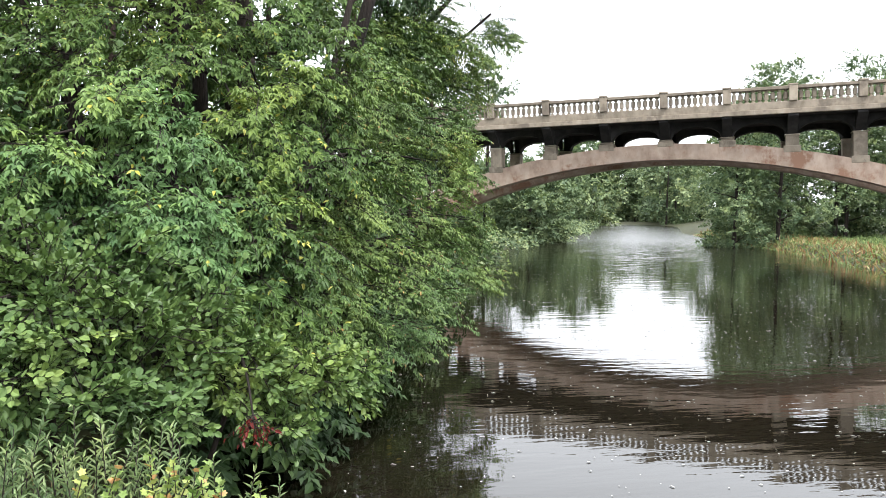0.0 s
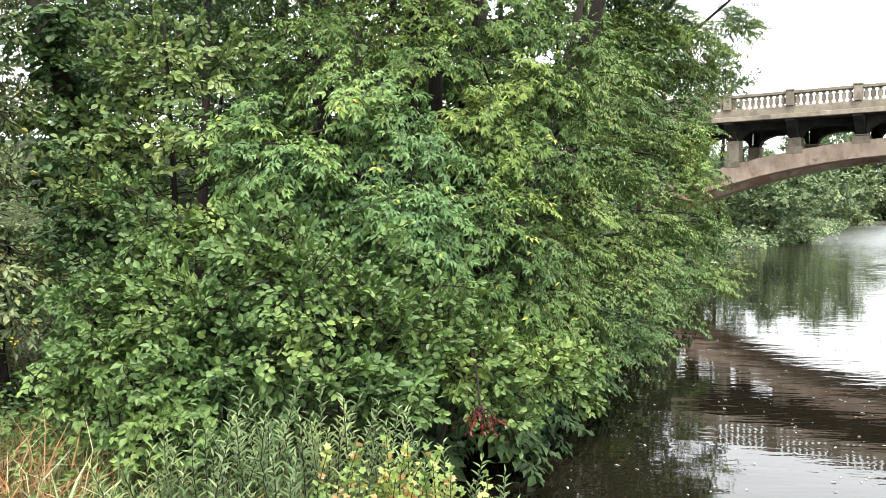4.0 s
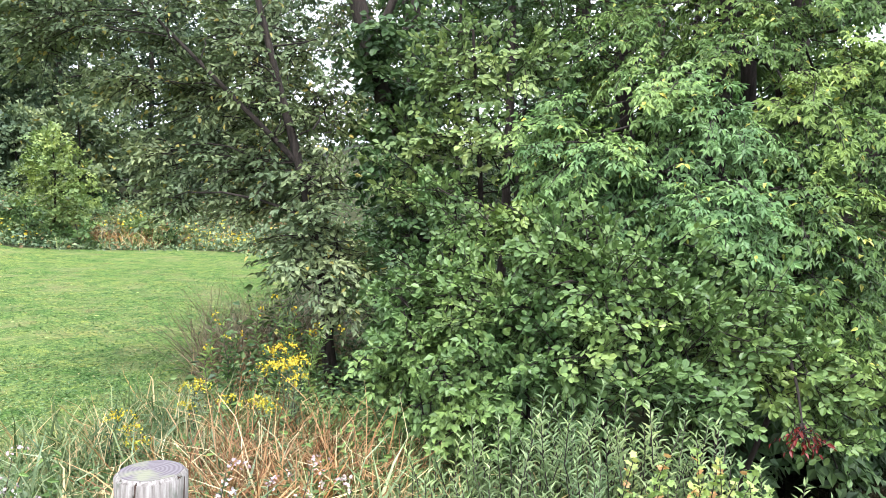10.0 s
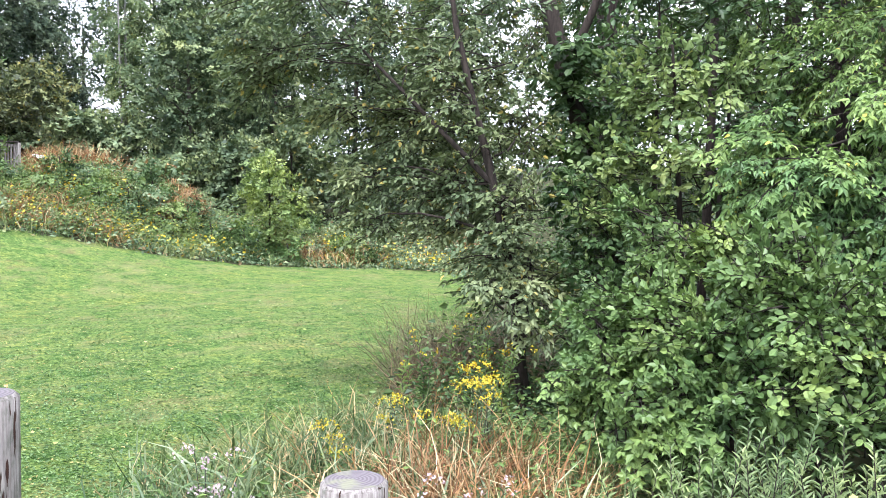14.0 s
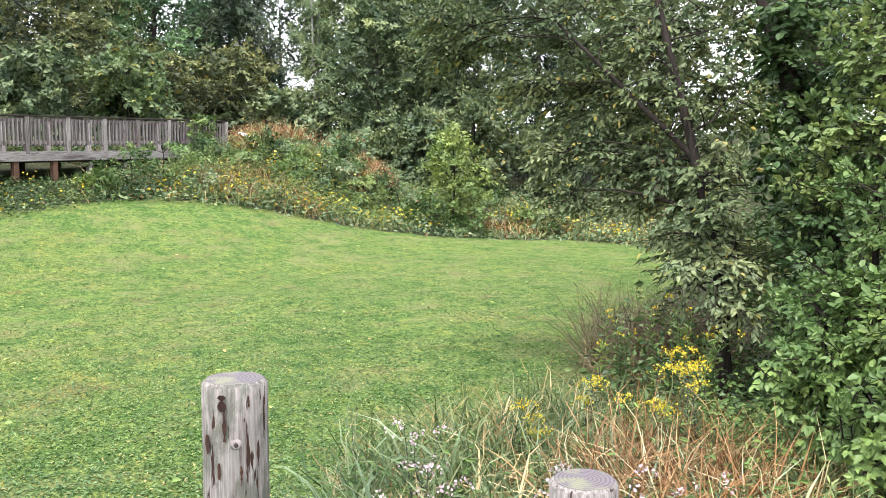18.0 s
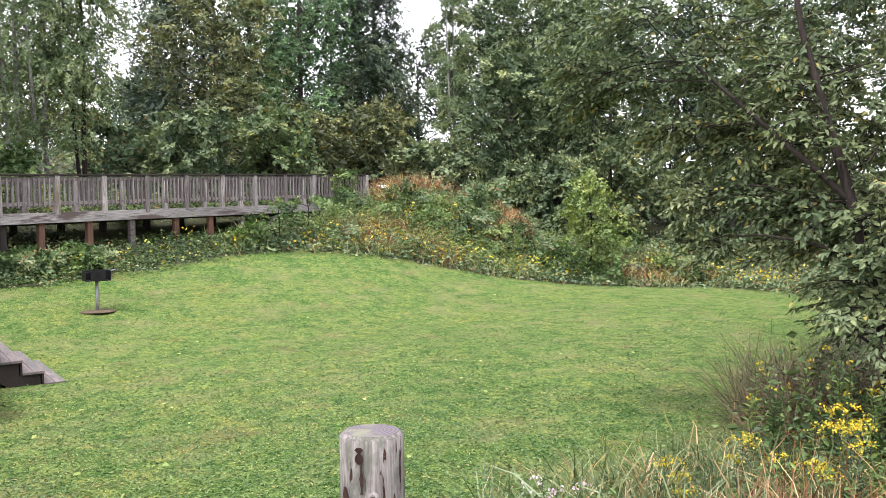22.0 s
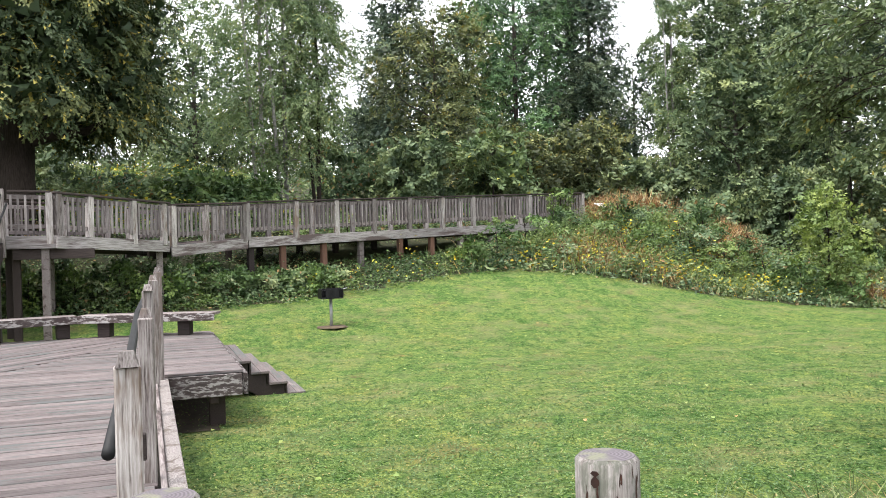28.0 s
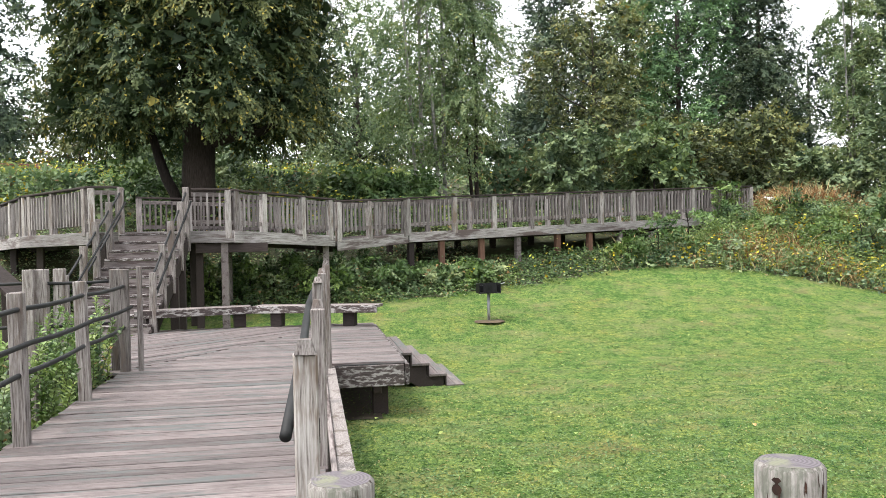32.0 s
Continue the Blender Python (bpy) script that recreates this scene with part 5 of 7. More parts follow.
part("knot", bm, BALUSTER_WOOD, knotty, pose(-2.57 + 0.085, 1.31 - 0.047, 0.655, 0, 90, -29), "raised reddish knot")
bm = bmesh.new()
bmesh.ops.create_cone(bm, cap_ends=True, segments=10, radius1=0.007, radius2=0.005, depth=0.004)
part("knot_heart", bm, DARK_WOOD, knotty, pose(-2.57 + 0.0915, 1.31 - 0.0505, 0.655, 0, 90, -29), "dark heart of the knot")
PATCH = surface("brown_bark_remnant", [(0.3, (0.05, 0.02, 0.015)), (0.7, (0.13, 0.055, 0.035))], 30)
chips = np.random.default_rng(6)
for turn, half, z0, z1 in ((-23, 7, 0.805, 0.755), (-19, 3, 0.76, 0.665), (22, 2.5, 0.80, 0.765), (14, 1.5, 0.735, 0.72), (-55, 7, 0.68, 0.62), (-30, 3, 0.60, 0.55), (8, 2, 0.59, 0.53), (40, 2, 0.66, 0.58)):
    n = 7
    zs = np.linspace(z0, z1, n)
    wide = half * np.clip(np.sin(np.linspace(0.35, 2.9, n)) + chips.normal(size=n) * 0.25, 0.25, 1.2)
    vv = []
    for z, w in zip(zs, wide):
        for a in (-w, -0.3 * w, 0.4 * w, w):
            t = radians(-29 + turn + a + chips.normal() * 0.4)
            vv.append((-2.57 + 0.1005 * math.cos(t), 1.31 + 0.1005 * math.sin(t), z))
    ff = [(4 * i + j, 4 * i + j + 1, 4 * i + j + 5, 4 * i + j + 4) for i in range(n - 1) for j in range(3)]
    child("bark_remnant", mesh_of("bark_remnant", vv, np.array(ff), PATCH, True), PATCH, knotty, None, "strip of dark bark left on the log")
lograil = thing("log_rail", "dark timber rail set low between two bollards", "rail", (-2.8, 0.7, 0.3))
beam("rail", (-3.03, 0.17, 0.30), (-2.68, 1.2, 0.34), 0.10, 0.10, DARK_WOOD, lograil, 0.03)

TX, TY = -12.9, -4.41
TZ = gz(TX, TY)
panel = thing("information_panel", "dark slanted wooden information board on posts beyond the railing", "sign", (TX, TY, TZ))
SLANT = pose(TX, TY, 1.16, -45, 0, 0)
child("board", box_mesh((0.9, 0.62, 0.035), 0.004, DARK_WOOD), DARK_WOOD, panel, SLANT)
child("board_edge", box_mesh((0.92, 0.03, 0.045), 0.003, WOOD), WOOD, panel, SLANT @ pose(0, -0.325, 0), "pale front edge")
child("board_edge", box_mesh((0.92, 0.03, 0.045), 0.003, WOOD), WOOD, panel, SLANT @ pose(0, 0.325, 0), "pale front edge")
for side in (-0.32, 0.32):
    post("post", (TX + side, TY - 0.05, TZ - 0.2), 1.18, 0.09, DARK_WOOD, panel)

# ---- riverside trees and shrubs ----
BOUGH = dict(thick=2.5, wide=1.35, reach=0.42, shoots=7, nodes=4, droop=0.45, hang=0.75, length=0.062, width=0.027, shape="lance", leaflets=3, flat=0.45, facing=0.8)
TWIGGY = dict(thick=2.3, wide=1.25, reach=0.5, shoots=9, nodes=5, droop=0.35, hang=0.55, length=0.052, width=0.022, shape="lance", leaflets=3, flat=0.35, drift=(0.35, -0.1, 0))
ROUND_LEAF = dict(thick=2.6, wide=1.3, reach=0.34, shoots=6, nodes=5, droop=0.1, hang=0.1, length=0.054, width=0.039, shape="oval", leaflets=1, lift=0.4, flat=0.75, facing=0.9, jitter=0.55)
tree("box_elder", "box elder overhanging the river with drooping bright green leaves",
     [[(-0.6, 8.6, -0.9, 0.14), (-0.6, 8.5, 1.5, 0.12), (-0.4, 8.2, 4.5, 0.08), (-0.2, 8.0, 8, 0.03)], [(-1.4, 9.2, -0.9, 0.11), (-1.5, 9.1, 2, 0.10), (-1.6, 9, 5, 0.07)]],
     [(-1.66, 6.38, 1.92, 0.21, 0.17, 0.21, 6), (-1.36, 6.17, 1.68, 0.31, 0.25, 0.27, 10), (-1.15, 6.06, 1.5, 0.2, 0.16, 0.16, 6), (-0.84, 6.7, 2.16, 0.32, 0.25, 0.2, 8), (-0.47, 6.59, 1.93, 0.31, 0.25, 0.2, 8), (-0.85, 6.16, 1.49, 0.23, 0.18, 0.17, 6), (-0.59, 6.05, 1.27, 0.23, 0.18, 0.16, 6), (-0.37, 6.15, 1.4, 0.17, 0.13, 0.15, 6), (-0.19, 6.13, 1.05, 0.17, 0.13, 0.15, 6)], L_BOUGH, DARK_BARK, seed=11, fan=BOUGH)
tree("box_elder", "tall box elder with dense hanging leaves above the water",
     [[(0.2, 9.1, -0.9, 0.13), (0.2, 9.0, 1.5, 0.11), (0.1, 8.9, 4.5, 0.07), (0, 8.8, 8, 0.03)]],
     [(0.07, 7.1, 2.16, 0.29, 0.23, 0.24, 7), (0.04, 6.97, 1.68, 0.28, 0.23, 0.28, 7), (0.38, 7.29, 1.95, 0.29, 0.24, 0.27, 7), (0.28, 6.96, 1.4, 0.28, 0.23, 0.26, 7), (0.04, 6.65, 1.31, 0.18, 0.14, 0.23, 7), (0.88, 7.69, 1.84, 0.31, 0.25, 0.31, 7), (0.55, 7.73, 2.5, 0.31, 0.25, 0.31, 7), (1.01, 8.16, 2.96, 0.27, 0.22, 0.38, 7), (0.85, 8.02, 2.34, 0.27, 0.22, 0.27, 7), (-1.35, 7.52, 2.62, 0.4, 0.32, 0.3, 7), (-0.65, 7.63, 2.65, 0.41, 0.33, 0.31, 7), (-0.03, 7.94, 2.83, 0.37, 0.3, 0.32, 7), (-1.21, 7.95, 3.06, 0.48, 0.38, 0.27, 7)], L_ELDER, DARK_BARK, seed=12, fan=BOUGH)
# the last two masses are unseen upper crown, added to shade what is below
tree("box_elder", "box elder with shaded low boughs over the bank",
     [[(-0.3, 8.9, -0.9, 0.10), (-0.3, 8.8, 1.5, 0.09), (-0.3, 8.7, 4.5, 0.05)]],
     [(-0.37, 8.16, 3.19, 0.49, 0.39, 0.27, 7), (0.4, 8.16, 3.1, 0.44, 0.35, 0.33, 7), (-1.77, 7.62, 2.67, 0.31, 0.25, 0.31, 7), (0.54, 7.04, 1.08, 0.29, 0.23, 0.29, 7), (0.14, 6.63, 0.99, 0.27, 0.22, 0.27, 7), (-0.16, 6.51, 0.64, 0.27, 0.21, 0.27, 7), (0.39, 6.81, 0.62, 0.32, 0.26, 0.28, 7), (0.29, 6.49, 0.3, 0.27, 0.21, 0.22, 7), (-1.26, 8.2, 3.92, 0.82, 0.66, 0.44, 12), (0.11, 8.52, 4.06, 0.85, 0.68, 0.45, 12)], L_ELDER, DARK_BARK, seed=13, fan=BOUGH)
tree("river_willow", "fine-leaved tree leaning out low over the water",
     [[(0.3, 10.0, -1.0, 0.13), (0.6, 9.9, 0.6, 0.11), (1.0, 9.7, 2.2, 0.07), (1.4, 9.8, 4, 0.03)]],
     [(1.07, 8.57, 1.43, 0.35, 0.28, 0.29, 7), (1.63, 9.08, 1.51, 0.37, 0.29, 0.28, 7), (1.06, 8.34, 0.98, 0.34, 0.27, 0.25, 7), (1.71, 9.05, 1.03, 0.43, 0.34, 0.28, 7), (2.39, 9.87, 1.34, 0.33, 0.27, 0.27, 7), (2.47, 9.85, 0.88, 0.33, 0.27, 0.27, 7), (1.03, 8.02, 0.56, 0.33, 0.26, 0.22, 7), (1.58, 8.62, 0.57, 0.41, 0.33, 0.26, 7), (2.25, 9.42, 0.45, 0.35, 0.28, 0.26, 7), (1.4, 8.2, 0.21, 0.34, 0.27, 0.17, 7), (1.94, 8.79, 0.11, 0.27, 0.22, 0.13, 4), (0.96, 7.79, 0.15, 0.32, 0.26, 0.16, 7), (0.73, 7.83, 0.78, 0.27, 0.21, 0.32, 7)], L_FINE, DARK_BARK, seed=16, fan=TWIGGY)
tree("river_willow", "fine-leaved tree leaning out towards the bridge",
     [[(0.4, 12.2, -0.9, 0.16), (1.0, 12.0, 1.5, 0.13), (1.9, 11.6, 4, 0.09), (2.4, 11.6, 8, 0.03)]],
     [(1.84, 9.61, 1.98, 0.39, 0.31, 0.32, 7), (2.47, 10.33, 2.25, 0.38, 0.31, 0.35, 7), (3.06, 11.11, 1.88, 0.26, 0.21, 0.45, 7), (3.14, 11.66, 2.68, 0.27, 0.22, 0.39, 7), (3.08, 11.07, 1.13, 0.26, 0.21, 0.3, 7), (3.14, 11.03, 0.53, 0.3, 0.24, 0.19, 5), (3.8, 12.03, 0.46, 0.25, 0.2, 0.11, 3), (1.95, 9.95, 2.6, 0.4, 0.32, 0.4, 7), (1.41, 9.14, 2.67, 0.31, 0.25, 0.37, 7), (3.62, 12.07, 1.2, 0.2, 0.16, 0.25, 4)], L_FINE, DARK_BARK, seed=17, fan=TWIGGY)
tree("oak_limb_tree", "dark-limbed tree reaching over the river against the sky",
     [[(3.06, 28.84, -2.43, 0.20), (4.64, 28.49, 3.35, 0.16), (6.04, 27.09, 7.02, 0.10), (7.44, 24.81, 8.77, 0.05)], [(5.86, 27.79, 5.27, 0.08), (6.91, 25.51, 6.50, 0.05), (7.79, 24.29, 7.37, 0.04)]],
     [(3.84, 21.35, 5.71, 0.72, 0.58, 0.86, 12), (5.41, 23.13, 6.11, 1.08, 0.88, 0.93, 16), (6.74, 24.04, 6.32, 0.89, 0.72, 0.81, 12), (7.98, 24.97, 7.13, 0.58, 0.47, 0.47, 8), (8.63, 24.95, 6.81, 0.26, 0.21, 0.23, 4), (6.30, 23.96, 5.03, 0.81, 0.65, 0.81, 12), (7.11, 23.97, 5.20, 0.32, 0.26, 0.49, 6), (6.91, 23.85, 3.28, 0.40, 0.32, 0.65, 8), (5.18, 23.25, 7.97, 1.71, 1.36, 0.93, 16)], L_ELDER, DARK_BARK, seed=15, fan=dict(TWIGGY, thick=3.4, leaflets=1, shape="diamond", reach=0.75, length=0.11, width=0.045, drift=(0.2, 0, 0)))
tree("alder_shrub", "dense riverside alder shrub with rounded green leaves",
     [[(-1.0, 5.6, -0.8, 0.025), (-1.1, 5.5, 0.4, 0.02), (-1.2, 5.4, 1.0, 0.015)], [(-1.5, 5.5, -0.8, 0.03), (-1.6, 5.4, 0.3, 0.022), (-1.8, 5.3, 0.8, 0.012)], [(-0.4, 5.8, -0.9, 0.02), (-0.3, 5.7, 0.3, 0.016)]],
     [(-1.25, 5.33, 1.03, 0.29, 0.23, 0.18, 9), (-0.94, 5.22, 0.83, 0.25, 0.2, 0.21, 9), (-1.43, 5.21, 0.85, 0.21, 0.17, 0.18, 9), (-1.71, 5.1, 0.61, 0.24, 0.19, 0.17, 9), (-1.34, 5.0, 0.6, 0.27, 0.22, 0.2, 9), (-0.93, 5.0, 0.54, 0.27, 0.22, 0.2, 9), (-0.61, 5.21, 0.63, 0.21, 0.17, 0.21, 9), (-0.43, 5.19, 0.42, 0.25, 0.2, 0.21, 9), (-0.23, 5.51, 0.67, 0.23, 0.18, 0.19, 9), (-1.14, 4.88, 0.32, 0.27, 0.21, 0.17, 9), (-0.74, 4.88, 0.3, 0.23, 0.19, 0.17, 9), (-0.4, 4.98, 0.18, 0.17, 0.14, 0.14, 9), (-0.62, 5.62, 0.91, 0.23, 0.18, 0.19, 9)], L_ALDER, DARK_BARK, seed=21, category="shrub", fan=ROUND_LEAF)
tree("alder_shrub", "alder shrub stretching leafy branches out over the water",
     [[(-0.3, 6.2, -1.0, 0.022), (0.0, 6.1, 0.0, 0.018), (0.5, 6.0, 0.25, 0.01)]],
     [(0.05, 5.49, 0.27, 0.23, 0.18, 0.17, 7), (0.33, 5.68, 0.12, 0.19, 0.16, 0.16, 7), (0.58, 5.89, 0.18, 0.18, 0.14, 0.12, 7), (0.86, 6.09, 0.17, 0.15, 0.12, 0.12, 5), (0.93, 6.08, -0.01, 0.08, 0.07, 0.08, 3), (0.33, 5.57, -0.07, 0.11, 0.09, 0.08, 4), (0.01, 5.7, 0.42, 0.23, 0.19, 0.19, 7)], L_ALDER, DARK_BARK, seed=22, category="shrub", fan=dict(ROUND_LEAF, length=0.055, width=0.04, reach=0.3))
tree("alder_shrub", "shaded alder shrub behind the bank",
     [[(-1.9, 6.6, -0.8, 0.03), (-1.8, 6.5, 0.8, 0.02), (-1.7, 6.4, 1.3, 0.012)]],
     [(-2.07, 5.61, 0.79, 0.27, 0.21, 0.19, 8), (-1.81, 6.03, 1.13, 0.29, 0.23, 0.16, 8), (-0.91, 6.03, 1.12, 0.29, 0.23, 0.2, 8), (-2.21, 6.23, 1.11, 0.3, 0.24, 0.21, 8), (-2.62, 6.54, 1.31, 0.27, 0.21, 0.22, 8)], L_ALDER, DARK_BARK, seed=24, category="shrub", fan=ROUND_LEAF)
tree("raspberry_shrub", "low broad-leaved bright green shrub under the trees",
     [[(-2.1, 5.4, -0.75, 0.02), (-2.1, 5.3, 0.2, 0.015), (-2.1, 5.3, 0.6, 0.01)]],
     [(-2.2, 5.18, 0.33, 0.21, 0.17, 0.18, 9), (-1.9, 4.87, 0.16, 0.23, 0.19, 0.17, 9), (-2.44, 5.49, 0.53, 0.19, 0.15, 0.19, 9), (-1.7, 4.76, -0.01, 0.2, 0.16, 0.13, 9), (-1.67, 4.98, 0.35, 0.17, 0.14, 0.17, 9), (-2.37, 5.16, 0.11, 0.14, 0.11, 0.14, 9), (-2.1, 5.5, 0.65, 0.19, 0.15, 0.15, 9)], L_RASP, DARK_BARK, seed=25, category="shrub", fan=dict(ROUND_LEAF, leaflets=3, length=0.055, width=0.036, shape="lance", nodes=3, hang=0.3))
tree("hazel_shrub", "tall shrub with broad pale green leaves and thin reddish stems",
     [[(-2.5, 7.4, -0.7, 0.035), (-2.5, 7.3, 1.0, 0.028), (-2.6, 7.2, 2.8, 0.012)], [(-2.2, 7.4, -0.7, 0.03), (-2.2, 7.3, 1.2, 0.022), (-2.1, 7.3, 2.6, 0.012)]],
     [(-2.85, 7.1, 2.36, 0.29, 0.23, 0.24, 6), (-2.42, 7.1, 2.27, 0.29, 0.23, 0.24, 6), (-2.75, 6.97, 1.78, 0.24, 0.19, 0.24, 6), (-2.29, 6.87, 1.74, 0.28, 0.22, 0.28, 6), (-2.78, 7.42, 2.75, 0.35, 0.28, 0.25, 6), (-2.1, 7.31, 2.51, 0.25, 0.2, 0.29, 6), (-3.15, 7.04, 1.39, 0.24, 0.19, 0.24, 6)], L_HAZEL, DARK_BARK, seed=26, category="shrub", fan=dict(ROUND_LEAF, reach=0.4, length=0.066, width=0.046, hang=0.2))
tree("hazel_shrub", "dark leafy shrub between the ivy trunk and the alders",
     [[(-2.9, 7.8, -0.7, 0.035), (-2.9, 7.7, 1.0, 0.028), (-2.9, 7.7, 3.2, 0.012)]],
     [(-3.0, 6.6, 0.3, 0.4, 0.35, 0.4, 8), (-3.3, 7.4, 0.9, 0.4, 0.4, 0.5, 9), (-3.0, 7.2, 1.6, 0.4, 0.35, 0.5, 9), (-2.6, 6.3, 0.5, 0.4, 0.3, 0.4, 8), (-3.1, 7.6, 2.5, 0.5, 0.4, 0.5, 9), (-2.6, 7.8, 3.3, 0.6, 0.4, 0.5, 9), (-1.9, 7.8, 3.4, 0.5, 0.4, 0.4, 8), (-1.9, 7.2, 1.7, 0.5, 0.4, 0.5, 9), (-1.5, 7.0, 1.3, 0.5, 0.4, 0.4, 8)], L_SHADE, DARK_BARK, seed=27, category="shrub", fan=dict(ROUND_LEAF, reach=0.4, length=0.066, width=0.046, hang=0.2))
# added fill: dark shrubs that close sky gaps in the water's reflection
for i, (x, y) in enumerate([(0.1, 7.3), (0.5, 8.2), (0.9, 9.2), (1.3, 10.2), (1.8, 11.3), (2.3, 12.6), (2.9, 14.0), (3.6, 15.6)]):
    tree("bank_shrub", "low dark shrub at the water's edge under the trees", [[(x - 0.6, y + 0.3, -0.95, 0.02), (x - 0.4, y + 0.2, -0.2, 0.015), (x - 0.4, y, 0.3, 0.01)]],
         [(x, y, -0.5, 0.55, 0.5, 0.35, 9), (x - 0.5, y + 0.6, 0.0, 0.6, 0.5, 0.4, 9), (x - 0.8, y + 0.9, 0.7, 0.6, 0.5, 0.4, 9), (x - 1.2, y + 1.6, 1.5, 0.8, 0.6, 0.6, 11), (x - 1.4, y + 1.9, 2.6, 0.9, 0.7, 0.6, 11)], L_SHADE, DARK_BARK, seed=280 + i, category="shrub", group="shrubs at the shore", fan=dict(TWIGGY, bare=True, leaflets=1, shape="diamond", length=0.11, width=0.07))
tree("lawn_tree", "small grey-leaved tree at the lawn edge with drooping branches",
     [[(-3.85, 7.0, -0.75, 0.075), (-3.9, 6.95, 0.4, 0.06), (-4.2, 6.9, 1.6, 0.045), (-4.6, 6.9, 3.0, 0.03), (-4.9, 6.9, 4.4, 0.015)], [(-4.2, 6.9, 1.6, 0.03), (-5.0, 6.7, 2.4, 0.02), (-5.8, 6.5, 3.2, 0.01)]],
     [(-6.53, 6.28, 2.96, 0.47, 0.38, 0.32, 18), (-5.94, 6.76, 2.94, 0.58, 0.46, 0.35, 22), (-5.16, 7.12, 2.89, 0.56, 0.45, 0.34, 22), (-4.55, 7.46, 2.86, 0.44, 0.35, 0.33, 18), (-6.74, 6.33, 2.72, 0.21, 0.17, 0.12, 6), (-5.9, 6.72, 2.39, 0.35, 0.28, 0.26, 15), (-5.37, 6.97, 2.29, 0.45, 0.36, 0.34, 20), (-4.77, 7.15, 2.26, 0.49, 0.39, 0.33, 20), (-4.21, 7.43, 2.19, 0.32, 0.26, 0.32, 14), (-5.59, 6.81, 1.73, 0.26, 0.21, 0.26, 10), (-5.17, 6.95, 1.67, 0.36, 0.29, 0.31, 15)]
     + [(-4.63, 7.06, 1.61, 0.43, 0.35, 0.32, 18), (-4.11, 7.16, 1.5, 0.31, 0.25, 0.31, 14), (-5.56, 6.78, 1.24, 0.2, 0.16, 0.14, 5), (-4.78, 7.01, 1.23, 0.33, 0.26, 0.16, 9), (-4.21, 6.98, 0.93, 0.31, 0.25, 0.26, 9), (-3.86, 7.05, 0.9, 0.25, 0.2, 0.25, 8), (-3.69, 7.04, 0.56, 0.25, 0.2, 0.2, 7), (-4.17, 6.83, 0.63, 0.15, 0.12, 0.15, 4), (-6.18, 6.58, 3.58, 1.16, 0.93, 0.41, 30), (-4.89, 7.48, 3.51, 1.01, 0.81, 0.39, 26)]
     + [(-3.83, 6.67, 1.11, 0.24, 0.19, 0.29, 6), (-4.06, 6.77, 1.5, 0.3, 0.24, 0.25, 6), (-4.34, 6.84, 2.01, 0.31, 0.25, 0.26, 6), (-3.72, 6.74, 0.73, 0.15, 0.12, 0.17, 3), (-4.61, 6.78, 2.53, 0.31, 0.25, 0.31, 7)] + [(-3.79, 6.52, 0.69, 0.24, 0.19, 0.19, 5), (-3.67, 6.6, 0.4, 0.19, 0.15, 0.12, 3)],
     L_GREY, DARK_BARK, seed=14, fan=dict(thick=1.7, wide=1.15, reach=0.46, shoots=8, nodes=5, droop=0.3, hang=0.35, length=0.066, width=0.036, shape="lance", leaflets=1, flat=0.8, lift=0.2))
tree("ivy_trunk_tree", "leaning dead-topped tree with its trunk wrapped in ivy",
     [[(-3.35, 8.4, -0.75, 0.14), (-3.6, 8.3, 1.2, 0.12), (-4.05, 8.15, 2.8, 0.10), (-4.6, 8.0, 4.6, 0.07), (-5.0, 8.0, 7, 0.03)], [(-4.05, 8.15, 2.8, 0.05), (-3.7, 8.2, 3.6, 0.04), (-3.5, 8.2, 5.5, 0.02)]],
     [(-3.55, 8.05, 0.9, 0.25, 0.25, 0.8, 130), (-3.75, 8.0, 2.0, 0.28, 0.25, 0.7, 140), (-3.85, 8.0, 2.9, 0.28, 0.25, 0.4, 80)],
     L_SHADE, DARK_BARK, leaves=8, span=0.16, droop=0.4, length=0.09, width=0.075, shape="oval", seed=19, clump=0.16, twig_count=8)
WOODS = [(-2.9, 9.2, 0.09), (-2.2, 9.8, 0.10), (-1.4, 10.4, 0.11), (-1.1, 11.2, 0.10), (-4.8, 10.8, 0.12), (-2.4, 12.5, 0.14), (-1.0, 12.6, 0.13), (-6.2, 14, 0.14), (-3.5, 15.5, 0.16), (-0.4, 10.6, 0.07), (0.0, 12.9, 0.09), (0.6, 15.2, 0.1), (1.9, 17.6, 0.1), (3.4, 21.5, 0.12), (2.6, 19, 0.17), (-1, 19, 0.18), (-8.5, 20, 0.18), (5.2, 24, 0.2), (-5.5, 22, 0.18), (4.4, 22.6, 0.12), (6.6, 27, 0.14)]
for i, (x, y, r) in enumerate(WOODS):
    rng = np.random.default_rng(40 + i)
    tall = 9 + 3 * rng.random()
    near = y < 11.5
    blobs = [(x + rng.uniform(-1.0, 1.0), y + rng.uniform(-0.3, 0.8), gz(x, y) + h, 1.0, 0.8, 0.6, 26 if near else 24 if x > 0 else 11) for h in np.linspace(0.3, tall, 10)]
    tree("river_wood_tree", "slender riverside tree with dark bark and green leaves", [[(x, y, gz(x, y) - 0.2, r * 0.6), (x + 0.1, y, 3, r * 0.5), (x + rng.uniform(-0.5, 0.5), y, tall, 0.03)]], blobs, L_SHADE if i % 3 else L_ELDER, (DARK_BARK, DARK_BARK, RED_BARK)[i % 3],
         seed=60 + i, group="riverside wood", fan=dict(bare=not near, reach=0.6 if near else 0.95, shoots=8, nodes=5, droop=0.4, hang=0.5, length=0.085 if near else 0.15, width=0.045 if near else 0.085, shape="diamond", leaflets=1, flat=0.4))

